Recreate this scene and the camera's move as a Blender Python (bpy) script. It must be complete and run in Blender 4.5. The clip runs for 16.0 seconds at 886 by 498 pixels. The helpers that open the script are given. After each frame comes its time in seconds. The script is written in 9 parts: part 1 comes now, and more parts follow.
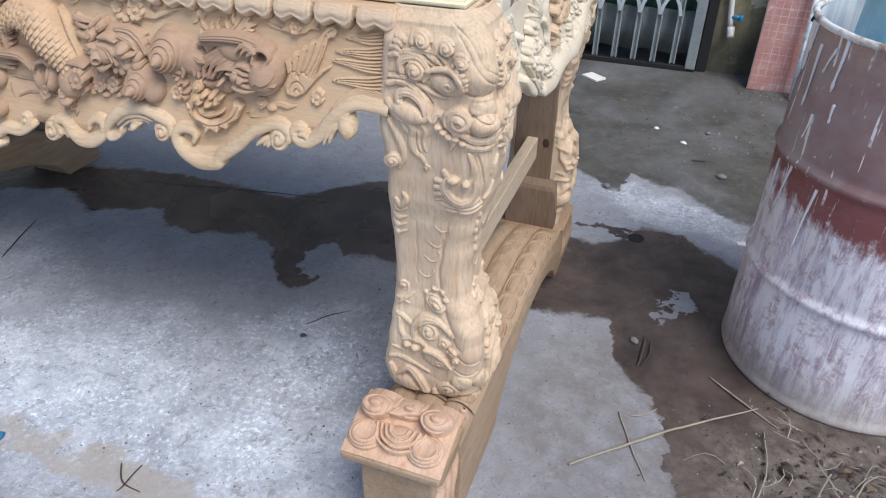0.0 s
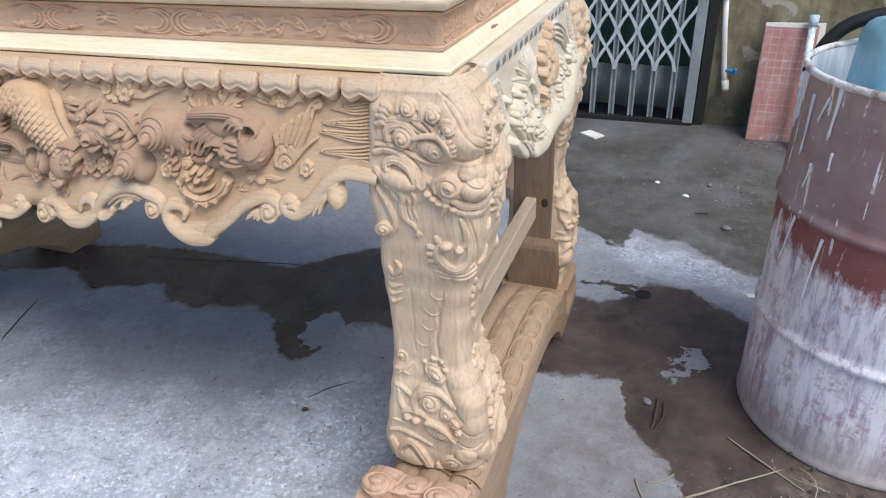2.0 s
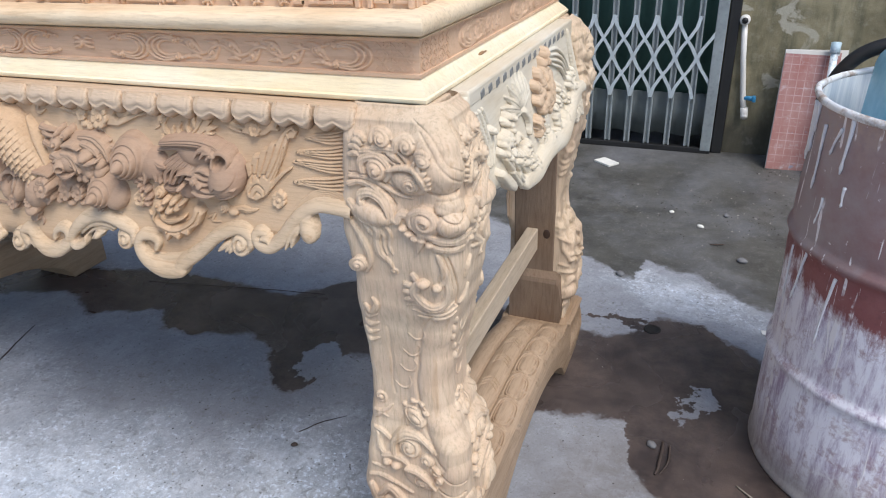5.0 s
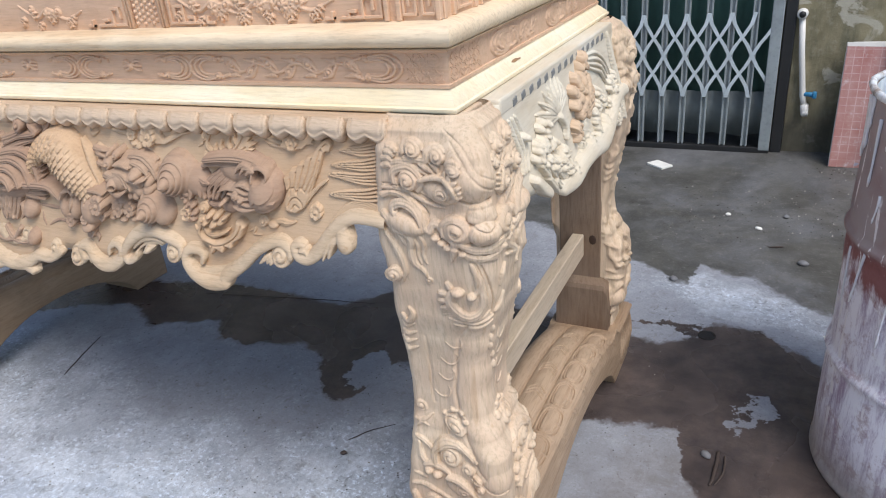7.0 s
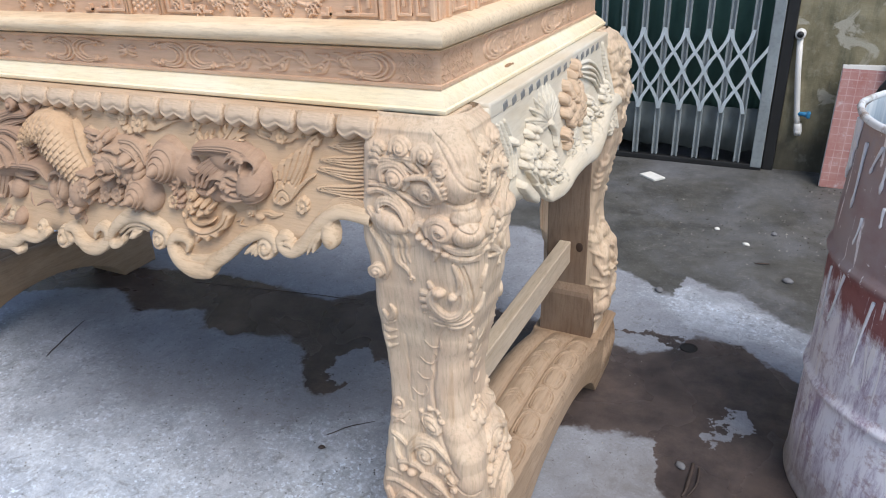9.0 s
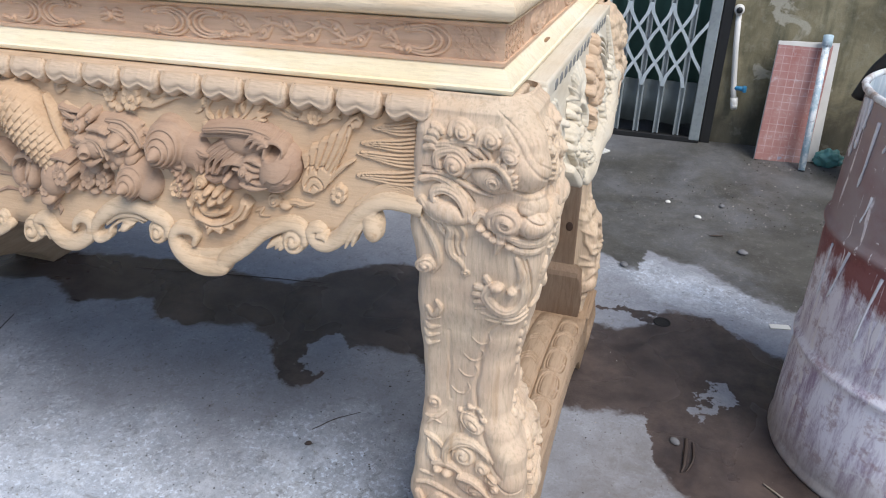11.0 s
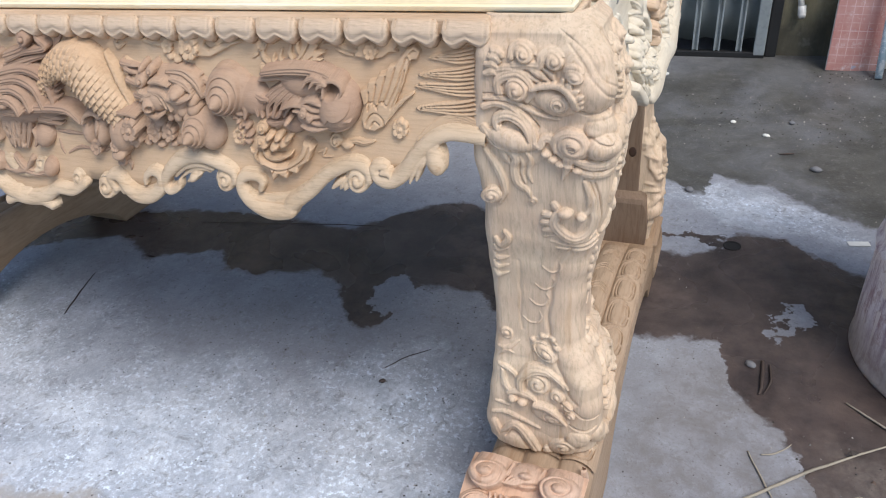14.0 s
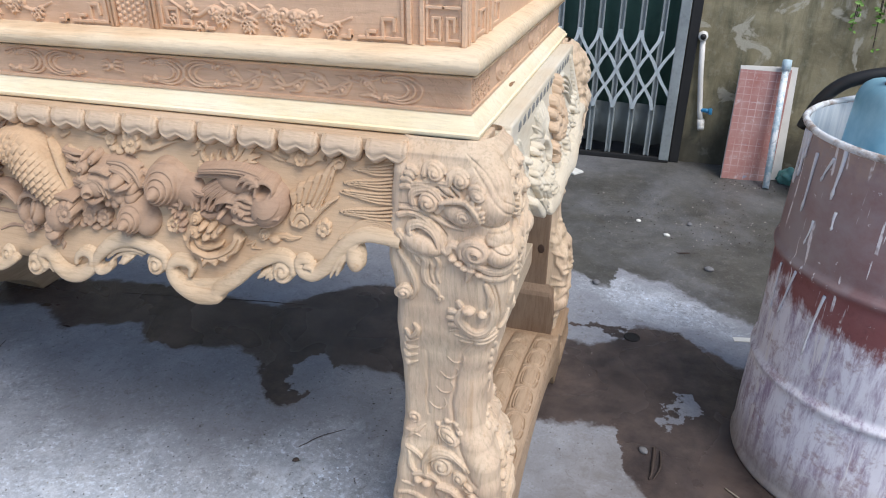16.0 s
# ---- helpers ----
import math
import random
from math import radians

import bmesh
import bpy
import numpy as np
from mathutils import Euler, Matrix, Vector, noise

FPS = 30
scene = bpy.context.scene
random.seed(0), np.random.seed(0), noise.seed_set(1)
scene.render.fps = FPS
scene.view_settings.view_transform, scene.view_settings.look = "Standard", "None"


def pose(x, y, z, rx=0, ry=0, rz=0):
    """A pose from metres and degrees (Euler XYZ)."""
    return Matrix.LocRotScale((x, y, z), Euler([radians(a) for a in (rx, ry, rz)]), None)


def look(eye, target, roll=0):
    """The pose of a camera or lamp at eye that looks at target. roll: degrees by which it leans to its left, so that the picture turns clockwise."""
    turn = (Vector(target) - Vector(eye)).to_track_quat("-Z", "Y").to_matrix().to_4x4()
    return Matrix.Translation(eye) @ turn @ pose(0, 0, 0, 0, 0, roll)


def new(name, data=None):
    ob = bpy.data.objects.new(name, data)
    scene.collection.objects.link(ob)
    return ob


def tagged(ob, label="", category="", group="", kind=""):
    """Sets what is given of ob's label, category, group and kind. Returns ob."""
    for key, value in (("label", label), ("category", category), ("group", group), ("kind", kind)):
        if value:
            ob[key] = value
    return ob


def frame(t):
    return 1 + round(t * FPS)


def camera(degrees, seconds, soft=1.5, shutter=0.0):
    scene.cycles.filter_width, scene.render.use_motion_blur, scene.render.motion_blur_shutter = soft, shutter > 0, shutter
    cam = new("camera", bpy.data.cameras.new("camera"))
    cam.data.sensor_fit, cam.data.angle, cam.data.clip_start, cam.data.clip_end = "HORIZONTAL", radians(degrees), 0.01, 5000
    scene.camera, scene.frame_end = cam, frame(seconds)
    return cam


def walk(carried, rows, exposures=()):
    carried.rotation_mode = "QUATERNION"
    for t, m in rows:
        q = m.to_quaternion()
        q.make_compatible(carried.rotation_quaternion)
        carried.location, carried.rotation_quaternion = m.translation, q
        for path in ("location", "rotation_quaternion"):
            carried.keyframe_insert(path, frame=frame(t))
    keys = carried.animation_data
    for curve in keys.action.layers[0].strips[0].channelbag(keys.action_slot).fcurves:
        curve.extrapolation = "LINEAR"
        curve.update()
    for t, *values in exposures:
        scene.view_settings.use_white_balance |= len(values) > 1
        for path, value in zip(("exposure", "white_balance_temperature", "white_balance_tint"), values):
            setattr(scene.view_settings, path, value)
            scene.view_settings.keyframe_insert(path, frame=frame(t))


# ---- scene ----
cam = camera(65.0, 16.0, soft=1.1)
PATH = [
    (0, (0.327, -0.993, 1.266), (-0.239, 0.574, 0.16), 0.6),
    (0.5, (0.329, -0.984, 1.263), (-0.257, 0.609, 0.205), -0.6),
    (1, (0.328, -0.978, 1.263), (-0.276, 0.64, 0.255), -0.8),
    (1.5, (0.335, -0.966, 1.262), (-0.279, 0.668, 0.285), -1.2),
    (2, (0.34, -0.955, 1.259), (-0.282, 0.688, 0.303), -2.2),
    (2.5, (0.338, -0.95, 1.263), (-0.268, 0.7, 0.308), -1.6),
    (3, (0.333, -0.938, 1.26), (-0.265, 0.718, 0.311), -2.0),
    (3.5, (0.339, -0.926, 1.255), (-0.252, 0.741, 0.322), -2.3),
    (4, (0.348, -0.905, 1.25), (-0.23, 0.772, 0.326), -2.2),
    (4.5, (0.365, -0.883, 1.246), (-0.265, 0.786, 0.341), -1.8),
    (7, (0.414, -0.857, 1.246), (-0.433, 0.735, 0.382), -5.7),
    (7.5, (0.416, -0.858, 1.245), (-0.427, 0.749, 0.404), -4.5),
    (8, (0.422, -0.86, 1.245), (-0.426, 0.744, 0.402), -3.7),
    (8.5, (0.427, -0.859, 1.248), (-0.419, 0.741, 0.398), -3.7),
    (9, (0.43, -0.858, 1.247), (-0.399, 0.745, 0.384), -2.6),
    (11.5, (0.172, -0.861, 1.241), (-0.34, 0.793, 0.24), -0.8),
    (12, (0.182, -0.861, 1.23), (-0.297, 0.694, 0.067), -3.1),
    (12.5, (0.189, -0.883, 1.234), (-0.305, 0.643, 0.04), -4.6),
    (13, (0.186, -0.885, 1.233), (-0.361, 0.643, 0.065), -3.1),
    (13.5, (0.178, -0.879, 1.233), (-0.444, 0.657, 0.113), -4.0),
    (14, (0.184, -0.868, 1.227), (-0.51, 0.665, 0.146), -6.0),
    (14.5, (0.197, -0.861, 1.225), (-0.501, 0.685, 0.166), -6.9),
    (15, (0.198, -0.878, 1.245), (-0.45, 0.71, 0.216), -3.3),
    (15.5, (0.209, -0.909, 1.262), (-0.399, 0.732, 0.294), -1.5),
    (16, (0.234, -0.934, 1.308), (-0.291, 0.77, 0.403), 0.1),
]
walk(cam, [(t, look(eye, target, roll)) for t, eye, target, roll in PATH], [(0.0, 0.37), (16.0, 0.37)])

# world, light ------------------------------------------------------------
world = bpy.data.worlds.new("sky")
scene.world = world
world.use_nodes = True
wn = world.node_tree
sky = wn.nodes.new("ShaderNodeTexSky")
sky.sky_type, sky.sun_disc = "NISHITA", False
sky.sun_elevation, sky.sun_rotation = radians(57), radians(127)
sky.air_density, sky.dust_density, sky.ozone_density = 1.0, 1.2, 1.5
wn.nodes["Background"].inputs["Strength"].default_value = 0.137
wn.links.new(sky.outputs["Color"], wn.nodes["Background"].inputs["Color"])

sun_data = bpy.data.lights.new("sun", "SUN")
sun_data.energy, sun_data.angle, sun_data.color = 2.3, radians(34), (1.0, 0.962, 0.918)
sun = new("sun", sun_data)
sun.matrix_world = look((2.15, -1.65, 4.2), (0, 0, 0))


# materials ----------------------------------------------------------------
class Nodes:
    """Small helper round a node material."""

    def __init__(self, name):
        self.mat = bpy.data.materials.new(name)
        self.mat.use_nodes = True
        self.tree = self.mat.node_tree
        self.bsdf = self.tree.nodes["Principled BSDF"]
        self.coord = self.add("ShaderNodeTexCoord").outputs["Object"]

    def add(self, kind, **values):
        node = self.tree.nodes.new(kind)
        for key, value in values.items():
            setattr(node, key, value)
        return node

    def put(self, value, socket):
        if isinstance(value, bpy.types.NodeSocket):
            self.tree.links.new(value, socket)
        else:
            socket.default_value = value

    def scaled(self, scale, source=None, turn=(0, 0, 0)):
        node = self.add("ShaderNodeMapping")
        self.put(source or self.coord, node.inputs["Vector"])
        node.inputs["Scale"].default_value = scale
        node.inputs["Rotation"].default_value = turn
        return node.outputs["Vector"]

    def noise(self, scale, detail=4.0, rough=0.55, distort=0.0, source=None):
        node = self.add("ShaderNodeTexNoise")
        self.put(source or self.coord, node.inputs["Vector"])
        for key, value in (("Scale", scale), ("Detail", detail), ("Roughness", rough), ("Distortion", distort)):
            node.inputs[key].default_value = value
        return node.outputs["Fac"]

    def wave(self, scale, distort, detail, source=None, direction="X"):
        node = self.add("ShaderNodeTexWave", wave_type="BANDS", bands_direction=direction)
        self.put(source or self.coord, node.inputs["Vector"])
        for key, value in (("Scale", scale), ("Distortion", distort), ("Detail", detail), ("Detail Scale", 1.0)):
            node.inputs[key].default_value = value
        return node.outputs["Fac"]

    def ramp(self, value, *stops, ease="LINEAR"):
        node = self.add("ShaderNodeValToRGB")
        node.color_ramp.interpolation = ease
        self.put(value, node.inputs["Fac"])
        ends = node.color_ramp.elements
        while len(ends) < len(stops):
            ends.new(0.5)
        for end, (place, colour) in zip(ends, stops):
            end.position = place
            end.color = (*colour, 1) if isinstance(colour, tuple) else (colour, colour, colour, 1)
        return node.outputs["Color"]

    def mix(self, fac, a, b, blend="MIX"):
        node = self.add("ShaderNodeMix", data_type="RGBA", blend_type=blend)
        self.put(fac, node.inputs[0])
        self.put((*a, 1) if isinstance(a, tuple) else a, node.inputs[6])
        self.put((*b, 1) if isinstance(b, tuple) else b, node.inputs[7])
        return node.outputs[2]

    def math(self, op, a, b=0.0, clamp=False):
        node = self.add("ShaderNodeMath", operation=op, use_clamp=clamp)
        self.put(a, node.inputs[0])
        self.put(b, node.inputs[1])
        return node.outputs[0]

    def axis(self, which, source=None):
        node = self.add("ShaderNodeSeparateXYZ")
        self.put(source or self.coord, node.inputs[0])
        return node.outputs[which]

    def bump(self, height, strength, distance, under=None):
        node = self.add("ShaderNodeBump")
        self.put(height, node.inputs["Height"])
        node.inputs["Strength"].default_value, node.inputs["Distance"].default_value = strength, distance
        if under is not None:
            self.put(under, node.inputs["Normal"])
        return node.outputs["Normal"]

    def done(self, colour, roughness=0.6, normal=None, metallic=0.0, specular=0.5):
        self.put((*colour, 1) if isinstance(colour, tuple) else colour, self.bsdf.inputs["Base Color"])
        self.put(roughness, self.bsdf.inputs["Roughness"])
        self.put(metallic, self.bsdf.inputs["Metallic"])
        self.bsdf.inputs["Specular IOR Level"].default_value = specular
        if normal is not None:
            self.put(normal, self.bsdf.inputs["Normal"])
        return self.mat


def wood(name, pale, dark, along="X", patch=None, patch_size=3.0, grain=1.0, bump=0.35):
    """Raw carved timber: long grain bands, fine fibres, pores and tool marks."""
    n = Nodes(name)
    stretch = {"X": (0.10, 1, 1), "Y": (1, 0.10, 1), "Z": (1, 1, 0.10)}[along]
    v = n.scaled(stretch)
    fibre = n.noise(190, 5, 0.7, 0.2, v)
    band = n.noise(26, 5, 0.65, 1.2, v)
    broad = n.noise(patch_size, 4, 0.6, 0.4)
    streak = n.noise(60, 3, 0.6, 0.4, n.scaled(tuple(s * (0.5 if s < 1 else 1.0) for s in stretch)))
    colour = n.mix(n.ramp(band, (0.34, 0.0), (0.68, 1.0)), pale, dark)
    if patch:
        colour = n.mix(n.ramp(broad, (0.42, 0.0), (0.64, 0.85)), colour, patch)
    colour = n.mix(n.math("MULTIPLY", n.ramp(fibre, (0.48, 0.0), (0.72, 1.0)), 0.5 * grain), colour, tuple(c * 0.55 for c in dark))
    colour = n.mix(n.math("MULTIPLY", n.ramp(streak, (0.60, 0.0), (0.72, 1.0)), 0.42 * grain), colour, (dark[0] * 0.72, dark[1] * 0.58, dark[2] * 0.45))
    pores = n.noise(420, 2, 0.5, 0, v)
    high = n.bump(n.math("ADD", fibre, n.math("MULTIPLY", pores, 0.4)), bump, 0.002)
    tools = n.bump(n.noise(55, 4, 0.65), bump * 0.9, 0.004, high)
    return n.done(colour, n.ramp(fibre, (0.2, 0.55), (0.8, 0.78)), tools, specular=0.3)


WOOD_LEG = wood("wood_leg", (0.690, 0.550, 0.402), (0.570, 0.425, 0.288), "Z", (0.610, 0.442, 0.312), 6.5, grain=1.15)
WOOD_APRON = wood("wood_apron", (0.585, 0.400, 0.252), (0.492, 0.322, 0.190), "X", (0.620, 0.450, 0.295), grain=0.5)
# Brown timber of the figures, made darker for the shade among the carving.
WOOD_CARVED_SHADED = wood("wood_carved_shaded", (0.405, 0.268, 0.185), (0.318, 0.200, 0.132), "X", (0.475, 0.328, 0.222), grain=0.5)
# Pale yellowish timber; the bright light on the side is partly in its colour.
WOOD_SIDE_LIT = wood("wood_side_lit", (0.686, 0.612, 0.485), (0.607, 0.517, 0.385), "Y", (0.704, 0.664, 0.568), grain=0.5)
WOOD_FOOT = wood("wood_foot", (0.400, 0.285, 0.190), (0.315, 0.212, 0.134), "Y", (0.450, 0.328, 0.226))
WOOD_BOARD = wood("wood_board", (0.922, 0.801, 0.580), (0.828, 0.679, 0.431), "X", (0.930, 0.841, 0.655), grain=0.7)
WOOD_BOX = wood("wood_box", (0.674, 0.449, 0.306), (0.566, 0.364, 0.236), "X", (0.741, 0.511, 0.348), grain=0.55)
WOOD_ROLL = wood("wood_roll", (0.785, 0.623, 0.426), (0.673, 0.494, 0.317), "X", (0.831, 0.686, 0.495))
# Inner timber, darkened in its base colour to carry the shade under the table.
WOOD_INNER_SHADED = wood("wood_inner_shaded", (0.215, 0.150, 0.104), (0.165, 0.108, 0.072), "Z", (0.245, 0.176, 0.126))


def plain(name, colour, roughness, metallic=0.0, scale=40.0, vary=0.25, bump=0.2):
    n = Nodes(name)
    fine = n.noise(scale, 5, 0.6)
    broad = n.noise(scale * 0.12, 3, 0.6)
    c = n.mix(n.ramp(broad, (0.35, 0.0), (0.7, 1.0)), colour, tuple(v * (1 - vary) for v in colour))
    c = n.mix(n.math("MULTIPLY", n.ramp(fine, (0.5, 0.0), (0.75, 1.0)), 0.4), c, tuple(v * (1 - 2 * vary) for v in colour))
    return n.done(c, roughness, n.bump(fine, bump, 0.002), metallic)


# mesh helpers ---------------------------------------------------------------
def link_mesh(name, bm, material, parent=None, label="", smooth=True):
    mesh = bpy.data.meshes.new(name)
    bmesh.ops.recalc_face_normals(bm, faces=bm.faces)
    bm.to_mesh(mesh)
    bm.free()
    if smooth:
        mesh.shade_smooth()
    mesh.materials.append(material)
    ob = new(name, mesh)
    ob.parent = parent
    if label:
        tagged(ob, label)
    return ob


def part(name, bm, material, parent, label="", smooth=True):
    return link_mesh(name, bm, material, parent, label, smooth)


def thing(name, label, category, group="", at=(0, 0, 0), kind=""):
    ob = new(name)
    ob.empty_display_size = 0.1
    ob.location = at
    return tagged(ob, label, category, group, kind)


def add_box(bm, lo, hi, bevel=0.0, segments=2, m=None):
    """A box between two corners with rounded edges."""
    size = [b - a for a, b in zip(lo, hi)]
    mid = [(a + b) / 2 for a, b in zip(lo, hi)]
    made = bmesh.ops.create_cube(bm, size=1.0, matrix=Matrix.LocRotScale(mid, None, size))["verts"]
    if bevel:
        edges = list({e for v in made for e in v.link_edges})
        made = bmesh.ops.bevel(bm, geom=edges, offset=bevel, segments=segments, profile=0.5, affect="EDGES")["verts"]
        made = [v for v in made if v.is_valid]
    if m is not None:
        bmesh.ops.transform(bm, matrix=m, verts=list({w for v in made for f in v.link_faces for w in f.verts}))
    return bm


def box(lo, hi, bevel=0.0, segments=2):
    return add_box(bmesh.new(), lo, hi, bevel, segments)


def add_grid(bm, rows, close_u=False, close_v=False, caps=False):
    """Faces over a list of equal rows of points."""
    grid = [[bm.verts.new(p) for p in row] for row in rows]
    nu, nv = len(grid), len(grid[0])
    for i in range(nu if close_u else nu - 1):
        for j in range(nv if close_v else nv - 1):
            bm.faces.new((grid[i][j], grid[(i + 1) % nu][j], grid[(i + 1) % nu][(j + 1) % nv], grid[i][(j + 1) % nv]))
    if caps:
        bm.faces.new(grid[0][::-1])
        bm.faces.new(grid[-1])
    return bm


def add_tube(bm, points, radii, sides=8, flat=1.0, m=None):
    """A round bar along a path, with its own radius at each point; flat squeezes it along the local z."""
    pts = [Vector(p) for p in points]
    if not hasattr(radii, "__len__"):
        radii = [radii] * len(pts)
    rows, normal = [], None
    for i, p in enumerate(pts):
        way = (pts[min(i + 1, len(pts) - 1)] - pts[max(i - 1, 0)]).normalized()
        if normal is None:
            normal = way.orthogonal().normalized()
        normal = (normal - way * normal.dot(way)).normalized()
        side = way.cross(normal)
        row = []
        for k in range(sides):
            a = 2 * math.pi * k / sides
            off = (normal * math.cos(a) + side * math.sin(a)) * radii[i]
            off.z *= flat
            row.append(p + off)
        rows.append([m @ q for q in row] if m is not None else row)
    return add_grid(bm, rows, close_v=True, caps=True)


def lathe(bm, profile, centre=(0, 0), steps=64, close=False):
    rows = []
    for k in range(steps):
        a = 2 * math.pi * k / steps
        rows.append([(centre[0] + r * math.cos(a), centre[1] + r * math.sin(a), z) for r, z in profile])
    return add_grid(bm, rows, close_u=True, close_v=close)


def smooth_by_angle(ob, degrees=35):
    ob.data.shade_smooth()
    ob.data.set_sharp_from_angle(angle=radians(degrees))
    return ob


def add_ball(bm, centre, radii, turn=None, rings=8, sides=12):
    m = Matrix.LocRotScale(centre, turn, radii)
    bmesh.ops.create_uvsphere(bm, u_segments=sides, v_segments=rings, radius=1.0, matrix=m)
    return bm


def spline(points, steps=8):
    """A smooth curve through the points given."""
    pts = [Vector(p) for p in points]
    out = []
    for i in range(len(pts) - 1):
        a, b, c, d = pts[max(i - 1, 0)], pts[i], pts[i + 1], pts[min(i + 2, len(pts) - 1)]
        for k in range(steps):
            t = k / steps
            out.append(0.5 * ((2 * b) + (c - a) * t + (2 * a - 5 * b + 4 * c - d) * t * t + (3 * b - a - 3 * c + d) * t ** 3))
    out.append(pts[-1])
    return out


# the yard -------------------------------------------------------------------
def concrete():
    """Worn yard concrete, with wet stains, pale overspray dust, grit and hairline cracks."""
    n = Nodes("concrete")
    warp = n.add("ShaderNodeVectorMath", operation="ADD")
    jitter = n.add("ShaderNodeTexNoise")
    n.put(n.coord, jitter.inputs["Vector"])
    jitter.inputs["Scale"].default_value, jitter.inputs["Detail"].default_value = 7.0, 6.0
    jitter.inputs["Roughness"].default_value = 0.62
    shift = n.add("ShaderNodeVectorMath", operation="MULTIPLY_ADD")
    n.put(jitter.outputs["Color"], shift.inputs[0])
    shift.inputs[1].default_value, shift.inputs[2].default_value = (0.34, 0.34, 0), (-0.17, -0.17, 0)
    n.put(n.coord, warp.inputs[0])
    n.put(shift.outputs[0], warp.inputs[1])
    place = warp.outputs[0]

    def spot(cx, cy, rx, ry, turn, soft=0.12):
        move = n.add("ShaderNodeMapping", vector_type="TEXTURE")
        n.put(place, move.inputs["Vector"])
        move.inputs["Location"].default_value = (cx, cy, 0)
        move.inputs["Rotation"].default_value = (0, 0, radians(turn))
        move.inputs["Scale"].default_value = (rx, ry, 1)
        flat = n.add("ShaderNodeVectorMath", operation="MULTIPLY")
        n.put(move.outputs[0], flat.inputs[0])
        flat.inputs[1].default_value = (1, 1, 0)
        size = n.add("ShaderNodeVectorMath", operation="LENGTH")
        n.put(flat.outputs[0], size.inputs[0])
        return n.ramp(size.outputs["Value"], (1 - soft, 1.0), (1 + soft, 0.0))

    def union(*masks):
        out = masks[0]
        for m in masks[1:]:
            out = n.math("MAXIMUM", out, m)
        return out

    ragged = n.add("ShaderNodeVectorMath", operation="MULTIPLY_ADD")
    crinkle = n.add("ShaderNodeTexNoise")
    n.put(n.coord, crinkle.inputs["Vector"])
    crinkle.inputs["Scale"].default_value, crinkle.inputs["Detail"].default_value = 16.0, 7.0
    crinkle.inputs["Roughness"].default_value = 0.66
    n.put(crinkle.outputs["Color"], ragged.inputs[0])
    ragged.inputs[1].default_value, ragged.inputs[2].default_value = (0.11, 0.11, 0), (-0.055, -0.055, 0)
    torn = n.add("ShaderNodeVectorMath", operation="ADD")
    n.put(n.coord, torn.inputs[0])
    n.put(ragged.outputs[0], torn.inputs[1])
    tx, ty = n.axis(0, torn.outputs[0]), n.axis(1, torn.outputs[0])
    along = n.math("MULTIPLY_ADD", tx, 1 / 3.6)
    along.node.inputs[2].default_value = 2.4 / 3.6

    def shore(points, sign, soft=0.022):
        """1 on one side of a shoreline that runs across the yard."""
        line = n.ramp(along, *(((x + 2.4) / 3.6, (y + 0.5) / 4) for x, y in points))
        gap = n.math("SUBTRACT", n.math("DIVIDE", n.math("ADD", ty, 0.5), 4.0), line)
        gap = n.math("MULTIPLY", gap, sign * 4.0 / soft)
        return n.math("ADD", gap, 0.5, clamp=True)

    dry = union(*(spot(*s) for s in DRY))
    wet = n.math("MULTIPLY", shore(WET_NEAR, 1), shore(WET_FAR, -1))
    wet = n.math("MULTIPLY", union(wet, *(spot(*s) for s in WET)), n.math("SUBTRACT", 1.0, dry), clamp=True)
    puddle = n.math("MULTIPLY", wet, n.ramp(n.noise(3.4, 3, 0.5, 0.4), (0.44, 0.0), (0.60, 1.0)))
    back = n.math("MULTIPLY", shore(DAMP_FAR, 1, 0.03), n.ramp(n.noise(1.9, 5, 0.65, 0.5), (0.36, 0.74), (0.56, 1.0)))
    damp = union(*(spot(*s, soft=0.35) for s in DAMP))
    damp = n.math("MULTIPLY", union(damp, back), n.math("SUBTRACT", 1.0, dry), clamp=True)
    dust = union(*(spot(*s, soft=0.8) for s in DUST))

    grain = n.noise(150, 7, 0.8)
    blotch = n.noise(8, 8, 0.72, 0.3)
    large = n.noise(1.6, 4, 0.6)
    speck = n.ramp(n.noise(70, 3, 0.6), (0.66, 0.0), (0.70, 1.0))
    base = n.mix(n.ramp(blotch, (0.32, 0.0), (0.68, 1.0)), (0.245, 0.258, 0.292), (0.370, 0.388, 0.435))
    base = n.mix(n.math("MULTIPLY", n.ramp(large, (0.4, 0.0), (0.7, 1.0)), 0.5), base, (0.235, 0.232, 0.245))
    fleck = n.ramp(n.math("ADD", n.math("MULTIPLY", n.noise(75, 8, 0.85, 0.3), 0.6), n.math("MULTIPLY", n.noise(9, 5, 0.7), 0.4)), (0.46, 0.0), (0.58, 1.0))
    base = n.mix(n.math("MULTIPLY", n.math("MULTIPLY", fleck, dust), 0.7), base, (0.86, 0.88, 0.92))
    base = n.mix(n.math("MULTIPLY", dust, 0.36), base, (0.60, 0.69, 0.81))
    base = n.mix(n.math("MULTIPLY", n.ramp(grain, (0.52, 0.0), (0.66, 1.0)), 0.5), base, (0.13, 0.125, 0.125))
    chalk = n.math("MULTIPLY", n.ramp(n.noise(68, 6, 0.78, 0.2), (0.545, 0.0), (0.575, 1.0)), n.math("ADD", n.math("MULTIPLY", dust, 0.9), 0.14))
    chalk = n.math("MULTIPLY", chalk, n.ramp(n.noise(5, 6, 0.72, 0.5), (0.40, 0.15), (0.60, 1.0)))
    base = n.mix(chalk, base, (0.80, 0.88, 0.98))
